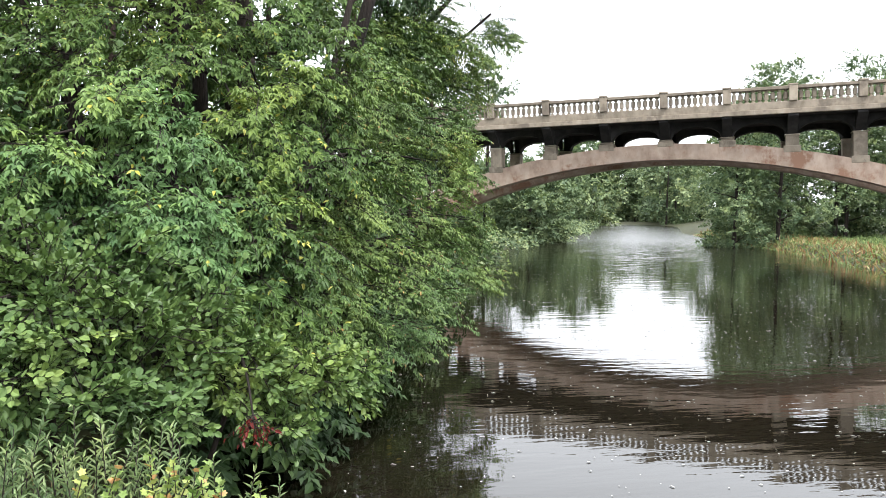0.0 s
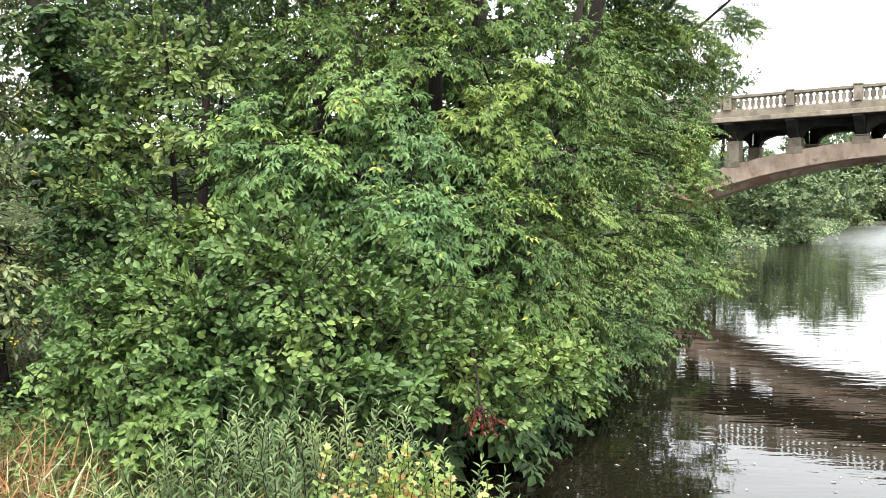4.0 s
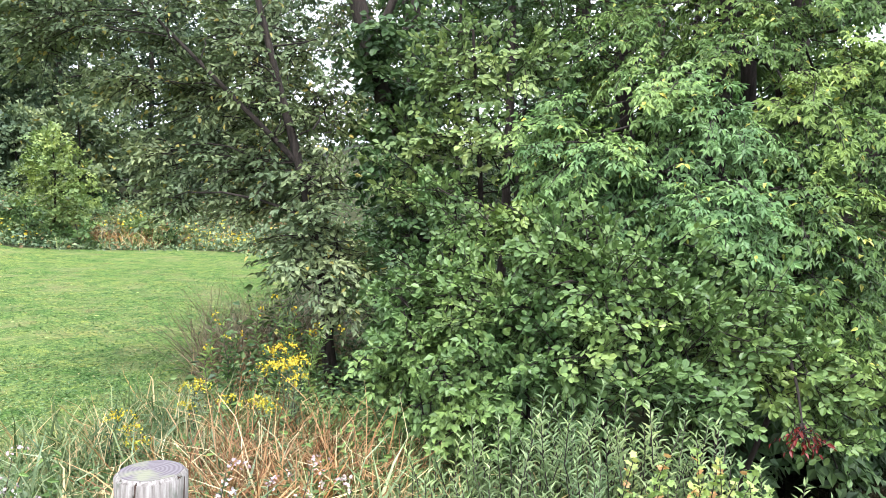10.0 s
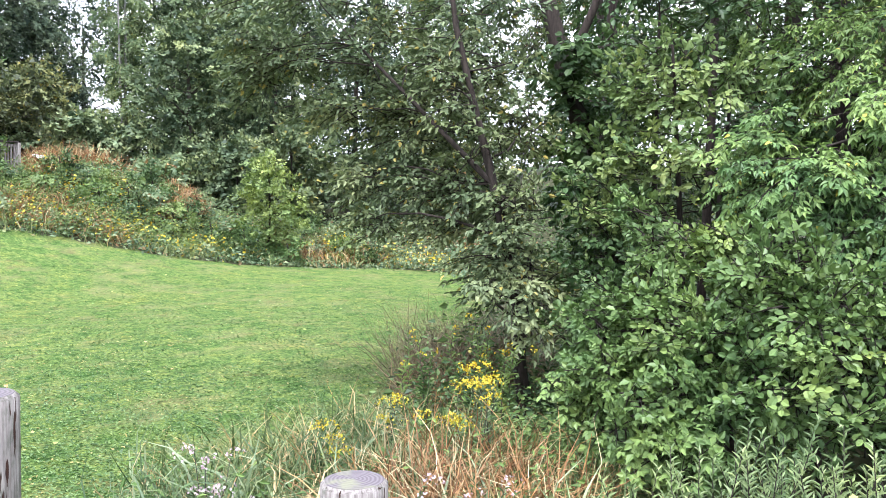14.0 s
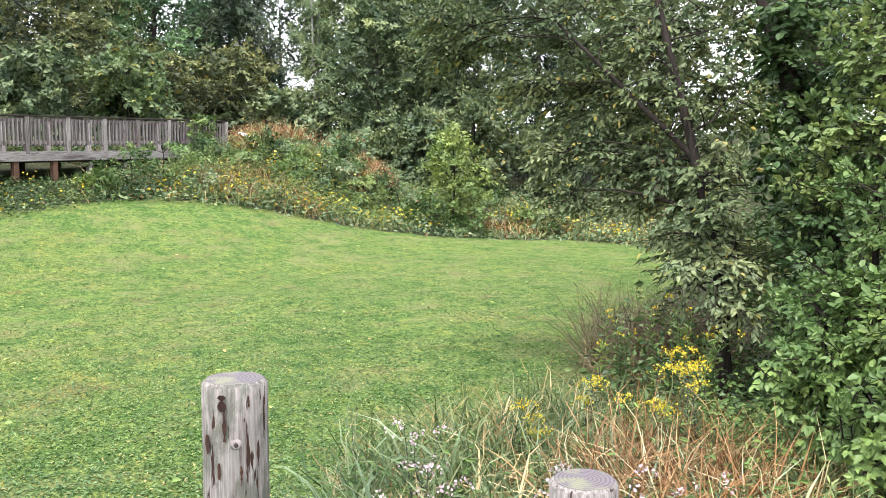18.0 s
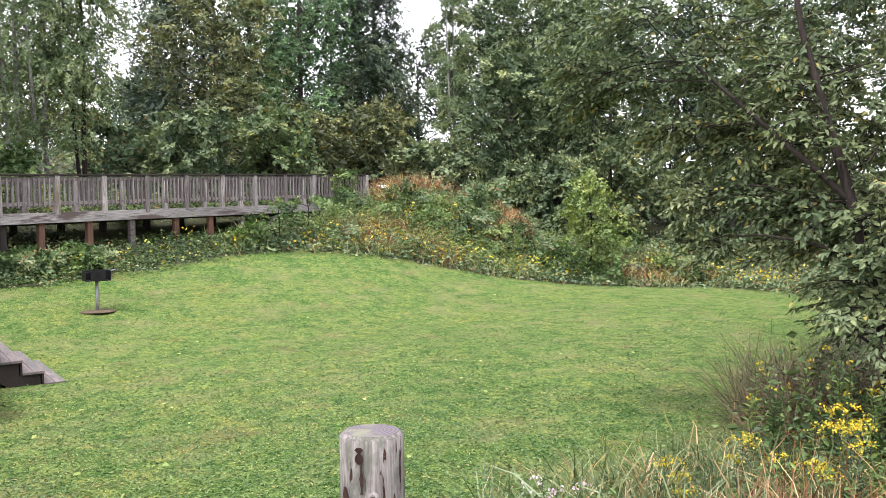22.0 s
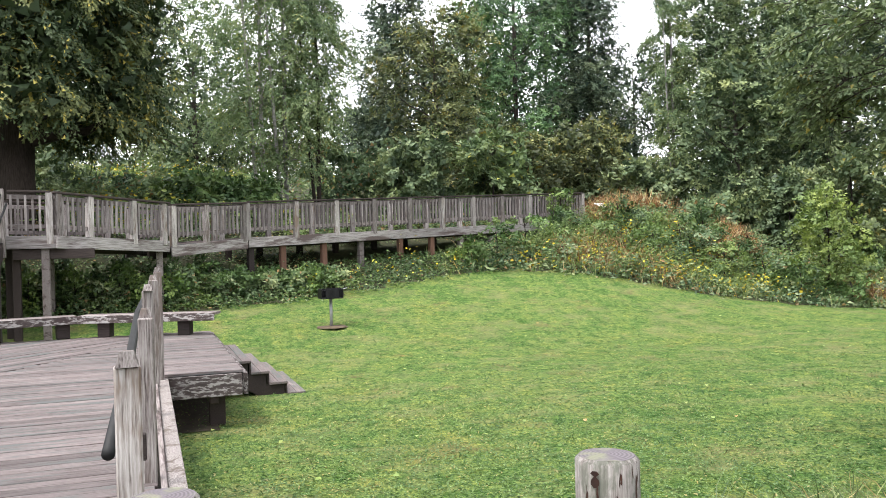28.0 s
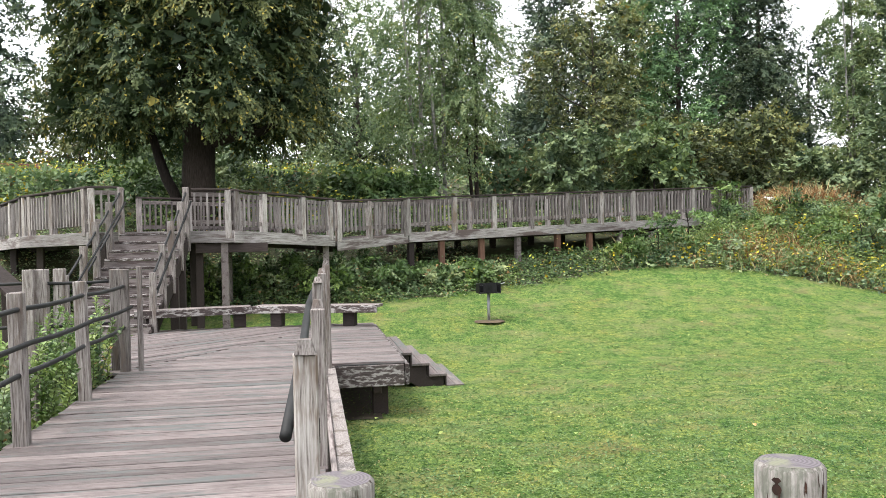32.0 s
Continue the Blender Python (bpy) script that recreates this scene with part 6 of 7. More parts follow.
# red withered spray over the water
red = tree("withered_branch", "small hanging spray of withered red leaves above the water", [[(0.05, 5.7, 0.4, 0.012), (0.09, 5.35, 0.28, 0.009), (0.115, 5.06, 0.12, 0.005)]],
           [(0.115, 5.03, 0.08, 0.06, 0.05, 0.05, 14)], L_RED, DARK_BARK, leaves=5, span=0.1, droop=0.8, length=0.042, width=0.02, shape="lance", seed=23, category="branch", trunk_name="stem")


def far_tree(x, y, h, w, leaf, kind, seed, bark=BARK, n=2200, trunk=0.15, size=0.18, low=0.12, label="leafy green tree rising behind the boardwalk railing", group="trees beyond the boardwalk", name="background_tree", clump=0.0, masses=18):
    rng = np.random.default_rng(seed)
    z0 = gz(x, y)
    blobs = []
    if kind == "cone":
        for f in np.linspace(low, 0.97, 15):
            r = w / 2 * (1.04 - f) ** 0.75
            for a in range(4):
                t = rng.random() * 6.28
                blobs.append((x + 0.5 * r * math.cos(t), y + 0.5 * r * math.sin(t), z0 + f * h, 0.6 * r + 0.2, 0.6 * r + 0.2, h * 0.07, max(16, int(n * (1.05 - f) / 16))))
    else:
        lumps = masses + masses // 2
        for k in range(lumps):
            f = low + (0.93 - low) * (k + 0.5) / lumps
            r = w / 2 * math.sqrt(max(0.12, 1 - ((f - 0.45) / 0.6) ** 2))
            t = k * 2.4 + rng.random()
            q = r * rng.uniform(0.25, 0.8)
            blobs.append((x + q * math.cos(t), y + q * math.sin(t), z0 + f * h, r * 0.5, r * 0.5, min(r * 0.45, 0.12 * h + 0.1), n // lumps))
    airy = leaf is L_BIRCH and h > 6
    stem = [[(x, y, z0 - 0.3, trunk), (x + 0.1, y, z0 + h * 0.5, trunk * 0.7), (x, y, z0 + h * (0.75 if kind == "cone" else 0.85), 0.02)]]
    if airy:
        stem.append([(x + 0.25, y - 0.2, z0 - 0.2, trunk * 0.8), (x + 0.5, y - 0.6, z0 + h * 0.45, trunk * 0.5), (x + 0.6, y - 0.8, z0 + h * 0.8, 0.02)])
    near = [(*b[:6], max(4, int(b[6] / (4.5 if airy else 3.6)))) for b in blobs]
    bough = dict(bare=True, thick=1.5 if airy else 1.9 if h > 2 else 1.3, reach=size * (4.2 if kind == "cone" else 5 if airy else 4.2), shoots=6, nodes=4, droop=0.8 if airy else 0.3, hang=0.6 if airy else 0.2, length=size, width=size * (0.5 if kind == "cone" else 0.8), shape="chip", leaflets=1, lift=0.1 if kind == "cone" else 0.45, flat=0.7, facing=1.0, jitter=0.55)
    solid = 0 if airy or h < 2 or name == "sapling" else 40 if name == "riverbank_tree" else 40 if kind == "cone" else 60
    return tree(name, label, stem, near, leaf, bark, seed=seed, twigs=False, group=group, core=solid, core_size=size * 1.6 if name == "riverbank_tree" else 0.3, fan=bough)


# the great cedar by the stairs
rng = np.random.default_rng(5)
cz = gz(-26.3, -3.45)
cedar = [(-26.3 + 3.0 * math.cos(a), -3.35 + 3.15 * math.sin(a), cz + h, 1.4, 1.4, 0.6, 74) for h, k in ((3.4, 8), (4.3, 8), (5.2, 9), (6.2, 9), (7.2, 9), (8.2, 8), (9.2, 8)) for a in [6.28 * i / k + h for i in range(k)]]
cedar += [(-26.3, -3.45, cz + h, 2.8, 2.8, 1.4, 30) for h in (4.4, 6.4, 8.4, 10.4, 12)]
tree("cedar_tree", "large old cedar with a broad dark crown and browning tips", [[(-26.3, -3.45, cz - 0.4, 0.62), (-26.3, -3.45, cz + 0.5, 0.52), (-26.3, -3.4, cz + 3, 0.46), (-26.3, -3.4, cz + 11, 0.08)], [(-26.2, -3.7, cz + 0.2, 0.18), (-26.1, -4.4, cz + 1.8, 0.15), (-26, -5, cz + 4, 0.08)]],
     cedar, L_CEDAR, DARK_BARK, seed=101, twigs=False, core=110, core_size=0.45, fan=dict(bare=True, jitter=0.5, reach=0.6, shoots=7, nodes=5, droop=0.7, hang=0.6, length=0.13, width=0.075, shape="chip", leaflets=1, lift=0.15, flat=0.5, facing=0.9))
FAR = [(-31.0, 4.1, 14, 5.6, L_BIRCH, "round", BIRCH, 0.13, "birch tree with pale bark and airy foliage"), (-31.0, 4.95, 13, 5.4, L_BIRCH, "round", BIRCH, 0.13, "birch tree with pale bark and airy foliage"), (-31.7, 6.3, 11, 3.4, L_BIRCH, "round", DARK_BARK, 0.3, "slim leaning dark-stemmed tree with sparse leaves"),
       (-41, 12.4, 13, 7.5, L_WOODS_DARK, "cone", BARK, 0.06, "dark pine with layered branches"), (-34.3, 12.0, 8.6, 6.0, L_OLIVE, "round", BARK, 0.04, "rounded olive-green tree behind the boardwalk"), (-37.2, 17.2, 17, 6.6, L_BRIGHT, "round", BARK, 0.05, "tall bright green broadleaf tree"),
       (-37.2, 21.3, 17, 6.0, L_WOODS_DARK, "cone", BARK, 0.04, "tall dark conifer standing over the bank"), (-31, 14.0, 3.8, 5, L_OLIVE, "round", BARK, 0.02, "low yellowing tree beside the boardwalk end"), (-32, 18.0, 4.6, 5, L_OLIVE, "round", BARK, 0.02, "low yellowing tree above the bank"), (-33.5, 23.6, 12.0, 2.6, L_BIRCH, "round", BIRCH, 0.1, "slender pale birch with thin foliage"),
       (-28.4, 23.0, 8.0, 5.0, L_WOODS, "round", BARK, 0.04, "dense green tree above the weedy bank"), (-27, 26.5, 9.5, 6, L_WOODS, "round", BARK, 0.04, "dense green tree above the weedy bank"), (-24, 28.5, 10, 6, L_WOODS_DARK, "round", BARK, 0.04, "dark green tree above the weedy bank"), (-20.5, 31, 12, 7, L_WOODS, "round", BARK, 0.03, "green tree at the far lawn edge"),
       (-15.5, 33, 11, 7, L_WOODS_WARM, "round", BARK, 0.03, "olive green tree at the far lawn edge"), (-10, 34, 12, 8, L_WOODS, "round", BARK, 0.03, "green tree at the far lawn edge"), (-44, 2.5, 9, 9, L_WOODS, "round", BARK, 0.03, "distant green tree on the rise"), (-43.5, -15.4, 13, 5.0, L_WOODS_DARK, "round", BARK, 0.12, "dark green tree on the rise"),
       (-52, -8, 4.5, 10, L_WOODS, "round", BARK, 0.02, "distant green tree on the rise"), (-42, 27, 9, 9, L_WOODS_DARK, "round", BARK, 0.03, "dark green tree in the wood"), (-36, 31, 9.5, 9, L_WOODS, "round", BARK, 0.03, "green tree in the wood")]
FAR += [(-33.5, 26.2, 12.5, 5.6, L_WOODS, "round", BARK, 0.04, "dense green tree above the weedy bank"), (-32, 29.5, 14, 6, L_WOODS_DARK, "round", BARK, 0.04, "tall dark green tree above the weedy bank"), (-29.5, 27.5, 11, 5, L_WOODS, "round", BARK, 0.04, "dense green tree above the weedy bank")]
FAR += [(-50.5, 20, 14, 8, L_WOODS, "round", BARK, 0.03, "tall green tree deep in the wood"), (-50.2, 25.5, 16, 8, L_WOODS_DARK, "round", BARK, 0.03, "tall dark tree deep in the wood"), (-44, 36.5, 15, 6, L_WOODS, "round", BARK, 0.03, "tall green tree deep in the wood"), (-38, 39, 15, 8, L_WOODS, "round", BARK, 0.03, "tall green tree deep in the wood"), (-30, 42, 15, 8, L_WOODS_DARK, "round", BARK, 0.03, "tall dark tree deep in the wood")]
FAR += [(-66, y, 9, 11, (L_WOODS, L_WOODS_WARM, L_WOODS_DARK)[i % 3], "round", BARK, 0.01, "distant low wood along the top of the rise") for i, y in enumerate((-26, -17, -9, 0, 9, 18, 27))]
for i, (x, y, h, w, leaf, kind, bark, low, label) in enumerate(FAR):
    airy = leaf is L_BIRCH
    far_tree(x, y, h, w, leaf, kind, 120 + i, bark, 3600 if airy else 900 if x < -50 else int((1000 if x < -40 else 1850) * min(1.35, max(0.6, h * w / 70))), 0.09 if airy else 0.14, 0.10 if airy else 0.34 if x < -50 else 0.19 if x < -40 else 0.145, low, label, masses=8 if x < -50 else 18)
rng = np.random.default_rng(9)
BEYOND = [(45, 50, 11, 9), (52, 60, 12, 10), (40, 52, 9, 7), (48, 44, 11, 9), (42, 47.5, 7, 6), (33.0, 47.5, 11, 5), (35.6, 49, 12, 7), (38, 50, 12, 8), (39.5, 46.5, 12, 8), (43, 43, 12, 8), (39, 57, 12, 7), (43, 57, 13, 9), (47, 50, 13, 9), (22.5, 59, 5.5, 6), (25.5, 63, 5, 6), (20, 62, 15, 7), (14.5, 60, 12, 9), (23, 76, 7, 7), (48, 68, 10, 7), (55, 78, 10, 8), (63, 84, 10, 8), (31, 92, 8, 8), (39, 106, 9, 8), (70, 100, 10, 9), (47, 122, 10, 9), (82, 118, 11, 9), (24, 70, 6, 7)]
for i, (x, y, h, w) in enumerate(BEYOND):
    if y < 53 and x > 30:
        x, y, h, w = x * 1.3, y * 1.3, h * 1.3 + 0.6, w * 1.3
    far_tree(x, y, h, w, L_FAR, "round", 200 + i, DARK_BARK, 800 if y < 70 else 500, 0.18, 0.24 if y < 70 else 0.34, 0.02, "riverbank tree upstream of the bridge", "trees upstream of the bridge", "riverbank_tree", masses=9 if y < 70 else 6)
for i in range(20):
    t = i / 19
    x, y = 60 + 62 * t, 140 + 68 * t - 10 * (i % 2)
    if shore_left(y) - 3 < x < shore_right(y) + 3:
        y = 222 + 4 * (i % 3)
    far_tree(x, y, rng.uniform(14, 19), 12, (L_FAR, L_WOODS, L_FAR)[i % 3], "round", 300 + i, DARK_BARK, 330, 0.25, 0.75, 0.01, "distant leafy tree where the river bends", "trees upstream of the bridge", "riverbank_tree", masses=4)

for i, (x, y) in enumerate([(98, 226), (104, 222), (110, 228), (116, 224), (122, 229), (107, 236)]):
    far_tree(x, y, 19.5, 13, (L_WOODS, L_FAR)[i % 2], "round", 360 + i, DARK_BARK, 420, 0.25, 0.7, 0.01, "distant leafy tree where the river bends", "trees upstream of the bridge", "riverbank_tree", masses=7)
for i in range(14):
    far_tree(92 + 4.6 * i, 224 + 5 * (i % 3), rng.uniform(14, 19), 12, (L_FAR, L_WOODS, L_FAR)[i % 3], "round", 330 + i, DARK_BARK, 330, 0.25, 0.75, 0.01, "distant leafy tree where the river bends", "trees upstream of the bridge", "riverbank_tree", masses=4)

# ---- undergrowth ----


def scatter(rng, n, x0, x1, y0, y1, keep):
    p = np.stack([rng.uniform(x0, x1, 9 * n), rng.uniform(y0, y1, 9 * n)], 1)
    return p[keep(p[:, 0], p[:, 1])][:n]


def cover(name, label, p, height, leaf, length, width, seed, per=6, shape="diamond", bunch=0.25, category="undergrowth"):
    """Leafy weeds over the ground: each spot is a small stem with leaves up it."""
    rng = np.random.default_rng(seed)
    n = len(p)
    h = height * (0.35 + 0.9 * rng.random(n)) * (0.6 + 0.4 * np.sin(p[:, 0] * 1.7) * np.cos(p[:, 1] * 1.3))
    z = ground_z(p[:, 0], p[:, 1])
    base = np.stack([p[:, 0], p[:, 1], z], 1)
    f = rng.random((n, per, 1)) ** 0.7
    at = base[:, None] + rng.normal(size=(n, per, 3)) * (bunch, bunch, 0.05)
    at[..., 2] += f[..., 0] * h[:, None]
    way = rng.normal(size=(n, per, 3)) * (1, 1, 0.35)
    up = rng.normal(size=(n, per, 3)) * 0.5 + (0.1, -0.25, 0.8)
    size = 0.6 + 0.7 * rng.random(n * per)
    v, q = blades(at.reshape(-1, 3), way.reshape(-1, 3), up.reshape(-1, 3), length * size, width * size, shape)
    tint = np.repeat(rng.random(n), per * len(SHAPES[shape][0]))
    return tagged(new(name, mesh_of(name, v, q, leaf, False, tint)), label, category, kind="stuff")


def grass(name, label, p, height, width, leaf, seed, lean=0.35, category="grass", bend=1.0):
    rng = np.random.default_rng(seed)
    n = len(p)
    base = np.stack([p[:, 0], p[:, 1], ground_z(p[:, 0], p[:, 1]) - 0.02], 1)
    way = rng.normal(size=(n, 3)) * lean
    way[:, 2] = 1
    up = rng.normal(size=(n, 3))
    up[:, 2] *= 0.3
    size = 0.45 + 0.75 * rng.random(n)
    v, q = blades(base, way, up, height * size, width * (0.7 + 0.6 * rng.random(n)), "blade" if height < 0.2 else "arch")
    tint = np.repeat(rng.random(n), len(v) // n)
    return tagged(new(name, mesh_of(name, v, q, leaf, False, tint)), label, category, kind="stuff")


def past_lawn(x, y):
    return np.hypot(x, y) - lawn_reach(np.degrees(np.arctan2(-x, y)))


def lawn_edge(y):
    return np.interp(y, [1.2, 2, 3.5, 5, 7, 9, 12, 18, 23, 28], [-2.6, -3.5, -4.75, -4.8, -5.2, -5.9, -7.2, -10.0, -13.0, -15])




def clear(x, y):
    """True away from the boardwalk, its ramp and its landing."""
    out = (x - BW_A.x) * BW_OUT.x + (y - BW_A.y) * BW_OUT.y
    return ~(((out > -0.3) & (out < 2.1) & (y < 15)) | ((x > -26) & (y < 3.2) & (x < -17.5)))


def beside(x, y):
    """True but under the long boardwalk's floor."""
    out = (x - BW_A.x) * BW_OUT.x + (y - BW_A.y) * BW_OUT.y
    return ~((out > 0.05) & (out < 2.0) & (y < 15) & (y > 4.5))


rng = np.random.default_rng(77)
west = lambda x, y: beside(x, y) & (past_lawn(x, y) > -0.25) & (past_lawn(x, y) < 7) & (x < -9)
cover("bank_weeds", "tangled green weeds and vines on the bank below the boardwalk", scatter(rng, 4500, -33, -9, 9, 34, west), 0.42, L_WEED, 0.13, 0.085, 71)
cover("bank_weeds", "low green weeds beside the raised boardwalk", scatter(rng, 4500, -33, -9, -10, 9, west), 0.2, L_WEED, 0.08, 0.05, 70)
# the dark leaf colour also stands for shade under the boardwalk
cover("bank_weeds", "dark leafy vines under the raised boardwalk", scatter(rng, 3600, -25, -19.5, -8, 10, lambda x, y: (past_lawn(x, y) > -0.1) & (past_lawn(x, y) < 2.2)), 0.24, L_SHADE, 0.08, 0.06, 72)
cover("hill_weeds", "rough weeds and shrubs on the rise", scatter(rng, 6000, -60, -24, -25, 30, lambda x, y: (past_lawn(x, y) > 5) & clear(x, y)), 0.9, L_WEED, 0.22, 0.14, 73)
mound = lambda x, y: ((x + 25.4) / 2.8) ** 2 + ((y - 17.6) / 3.0) ** 2 < 1
grass("mound_grass", "dry tan grass on the mound at the boardwalk end", scatter(rng, 4600, -31, -22, 11, 23, lambda x, y: mound(x, y) & (np.sin(x * 1.1) + np.cos(y * 0.9 + x) > -0.2)), 0.75, 0.022, L_DRY, 74, 0.5)
cover("mound_weeds", "leafy green weeds over the mound at the boardwalk end", scatter(rng, 2600, -30, -20, 11, 24, lambda x, y: beside(x, y) & (past_lawn(x, y) > 0) & (past_lawn(x, y) < 6)), 0.95, L_FERN, 0.10, 0.045, 77, 9, "diamond", 0.16)
cover("yellow_wildflowers", "yellow wildflowers scattered over the weedy bank", scatter(rng, 1100, -28, -15, -4, 24, lambda x, y: clear(x, y) & (past_lawn(x, y) > 0.1) & (past_lawn(x, y) < 4.5) & (np.sin(x * 0.9 + 2) + np.cos(y * 0.8) > -0.6) & ((y > 10) | (np.sin(x * 37.0) > 0.75))), 0.8, L_GOLD, 0.09, 0.08, 75, 3, "oval", 0.12, "flowers")
grass("bank_grass", "tan dry grass patches over the weedy bank", scatter(rng, 3000, -29, -14, 10, 28, lambda x, y: beside(x, y) & (past_lawn(x, y) > 0.2) & (past_lawn(x, y) < 5) & (np.sin(x * 0.8 + y * 0.5) + np.cos(y * 0.9 - x * 0.6) > 0.5)), 0.6, 0.02, L_DRY, 78, 0.6)
grass("bank_grass", "pale grass fringe at the foot of the bank", scatter(rng, 1900, -26, -9, 8, 34, lambda x, y: (past_lawn(x, y) > -0.3) & (past_lawn(x, y) < 2.5)), 0.45, 0.025, L_GRASS, 76)

cover("goldenrod_field", "yellow-green goldenrod field on the rise beyond the boardwalk", scatter(rng, 5000, -46, -26, -16, 9, lambda x, y: clear(x, y) & (past_lawn(x, y) > 5.5) & (np.sin(x * 0.45 + 1) + np.cos(y * 0.5) > 0.1)), 1.0, L_FERN, 0.20, 0.10, 79)
cover("goldenrod_field", "yellow goldenrod blooms on the rise beyond the boardwalk", scatter(rng, 1500, -46, -26, -16, 9, lambda x, y: clear(x, y) & (past_lawn(x, y) > 6.5) & (np.sin(x * 0.45 + 1) + np.cos(y * 0.5) > 0.4)), 1.2, L_GOLD, 0.12, 0.09, 80, 5, "diamond", 0.2, "flowers")

# rows of bushes along the rise
for i, (x, y, h, w, leaf) in enumerate([(-29.5, -9, 1.4, 4, L_WEED), (-31, -6, 1.6, 4.5, L_SHADE), (-30.5, -0.8, 1.4, 3.4, L_WEED), (-29.5, 1.6, 1.5, 3.6, L_SHADE), (-29, 3.4, 1.3, 2.6, L_SHADE), (-33, 8, 2.4, 4, L_WEED), (-30, 9.6, 3.2, 3.6, L_WOODS), (-29.6, 12.6, 3.4, 3.6, L_BIRCH), (-34, -4, 2.6, 6, L_WOODS), (-23.6, 17.6, 1.3, 0.8, L_SHADE), (-30, 19, 3.2, 4, L_WOODS), (-25.5, 23, 3, 3.5, L_WOODS), (-22, 27, 3, 4, L_GREY), (-24, 24.5, 4, 4, L_GREY), (-19, 29, 3, 4, L_WOODS_WARM), (-25.3, 13.2, 1.7, 0.9, L_ALDER), (-30.2, 21.6, 3.0, 4.2, L_WOODS), (-29.2, 23.4, 2.8, 4.0, L_WEED), (-31.4, 19.8, 3.0, 4.0, L_WOODS), (-27.0, 20.6, 1.8, 2.6, L_WEED)]):
    far_tree(x, y, h, w, leaf, "round", 400 + i, DARK_BARK, 200 if w < 1.5 else 380, 0.04, 0.10 if w < 1.5 else 0.19, 0.02, "rounded leafy bush on the rise beyond the railing", "bushes on the rise", "bush", 0.18 if w < 1.5 else 0.4, 8)
brush = np.random.default_rng(31)
for i in range(78):
    bearing = radians(38 + 62 * (i + brush.random()) / 78)
    reach = float(lawn_reach(math.degrees(bearing))) + brush.uniform(0.5, 4.6 if i < 50 else 1.5)
    x, y = -reach * math.sin(bearing), reach * math.cos(bearing)
    if not beside(np.float64(x), np.float64(y)):
        continue
    high = brush.uniform(0.5, 1.25) if i < 50 else (brush.uniform(0.3, 0.55) if i < 60 else brush.uniform(0.6, 1.05))
    far_tree(x, y, high, high * brush.uniform(1.3, 1.9), (L_WEED, L_SHADE, L_FERN, L_ALDER, L_WEED)[i % 5] if i < 50 else (L_SHADE, L_ALDER, L_WEED)[i % 3], "round", 700 + i, DARK_BARK, 150, 0.015, 0.10, 0.02, "low tangled weed clump on the bank below the boardwalk", "weed clumps on the bank", "weed_clump", 0.16, 4)
far_tree(-20.3, 19.7, 3.5, 2.4, L_SAPLING, "round", 450, DARK_BARK, 420, 0.04, 0.12, 0.12, "bright yellow-green sapling at the foot of the bank", "", "sapling", 0.3)

# undergrowth along the river wood
river = lambda x, y: (x > lawn_edge(y) + 0.3) & (shore_left(y) - x > 0.1)
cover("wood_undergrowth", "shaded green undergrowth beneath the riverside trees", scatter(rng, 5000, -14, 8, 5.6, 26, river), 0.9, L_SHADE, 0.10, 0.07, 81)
cover("wood_undergrowth", "leafy shoots between the shrub and the lawn tree", scatter(rng, 1500, -5.2, -1.4, 5.0, 8.5, lambda x, y: river(x, y) & (y > 4.2 - 0.3 * x) & (x > -3.3)), 0.7, L_ALDER, 0.05, 0.034, 82)
right_bank = lambda x, y: (x - shore_right(y) > 0.0) & (x - shore_right(y) < 14)
grass("far_bank_grass", "yellowing grass along the opposite bank", scatter(rng, 12000, 24, 75, 20, 90, right_bank), 0.42, 0.06, L_FERN, 83, 0.9)
grass("far_bank_grass", "dry tan reeds along the opposite bank", scatter(rng, 3200, 24, 75, 20, 90, lambda x, y: (x - shore_right(y) > 0.1) & (x - shore_right(y) < 5)), 0.5, 0.05, L_DRY, 84, 0.9)
left_bank = lambda x, y: (shore_left(y) - x > -0.4) & (shore_left(y) - x < 10)
cover("far_bank_undergrowth", "leafy undergrowth along the near bank upstream", scatter(rng, 4000, 4, 60, 22, 130, left_bank), 1.2, L_WOODS, 0.3, 0.2, 85)

# tall grass by the bollards
wedge = lambda x, y: (x > lawn_edge(y) + 0.1) & (y > 1.9) & (y < 5.0 - 0.15 * x) & (shore_left(y) - x > 0.4) & (np.hypot(x + 0.2, y) > 2.6)
grass("tall_grass", "tall green grass beside the log bollards", scatter(rng, 19000, -6.2, 1.0, 1.9, 6.5, wedge), 0.55, 0.014, L_GRASS, 91, 0.95)
grass("tall_grass", "broad pale reed blades beside the log bollards", scatter(rng, 1500, -5.4, -1.6, 1.9, 4.6, wedge), 0.62, 0.024, L_REED, 97, 1.1)
dry = lambda x, y: wedge(x, y) & (((x + 2.75) / 0.55) ** 2 + ((y - 4.2) / 0.6) ** 2 < 1.0)
grass("dry_grass", "clump of tan dry grass among the weeds", scatter(rng, 2800, -4.2, -1.4, 3.2, 5.6, dry), 0.72, 0.011, L_DRY, 92, 1.0)
grass("dry_grass", "brown dead stalks in front of the lawn tree", scatter(rng, 2700, -6.4, -3.8, 6.8, 9.4, lambda x, y: ((x + 5.1) / 0.9) ** 2 + ((y - 8.0) / 0.8) ** 2 < 1), 0.9, 0.005, L_RUST, 93, 0.45)
cover("meadow_weeds", "dark green weeds round the foot of the lawn tree", scatter(rng, 700, -6.2, -3.2, 6.0, 9.0, lambda x, y: x > lawn_edge(y) + 0.3), 0.9, L_SHADE, 0.06, 0.03, 96, 7, "diamond", 0.12)
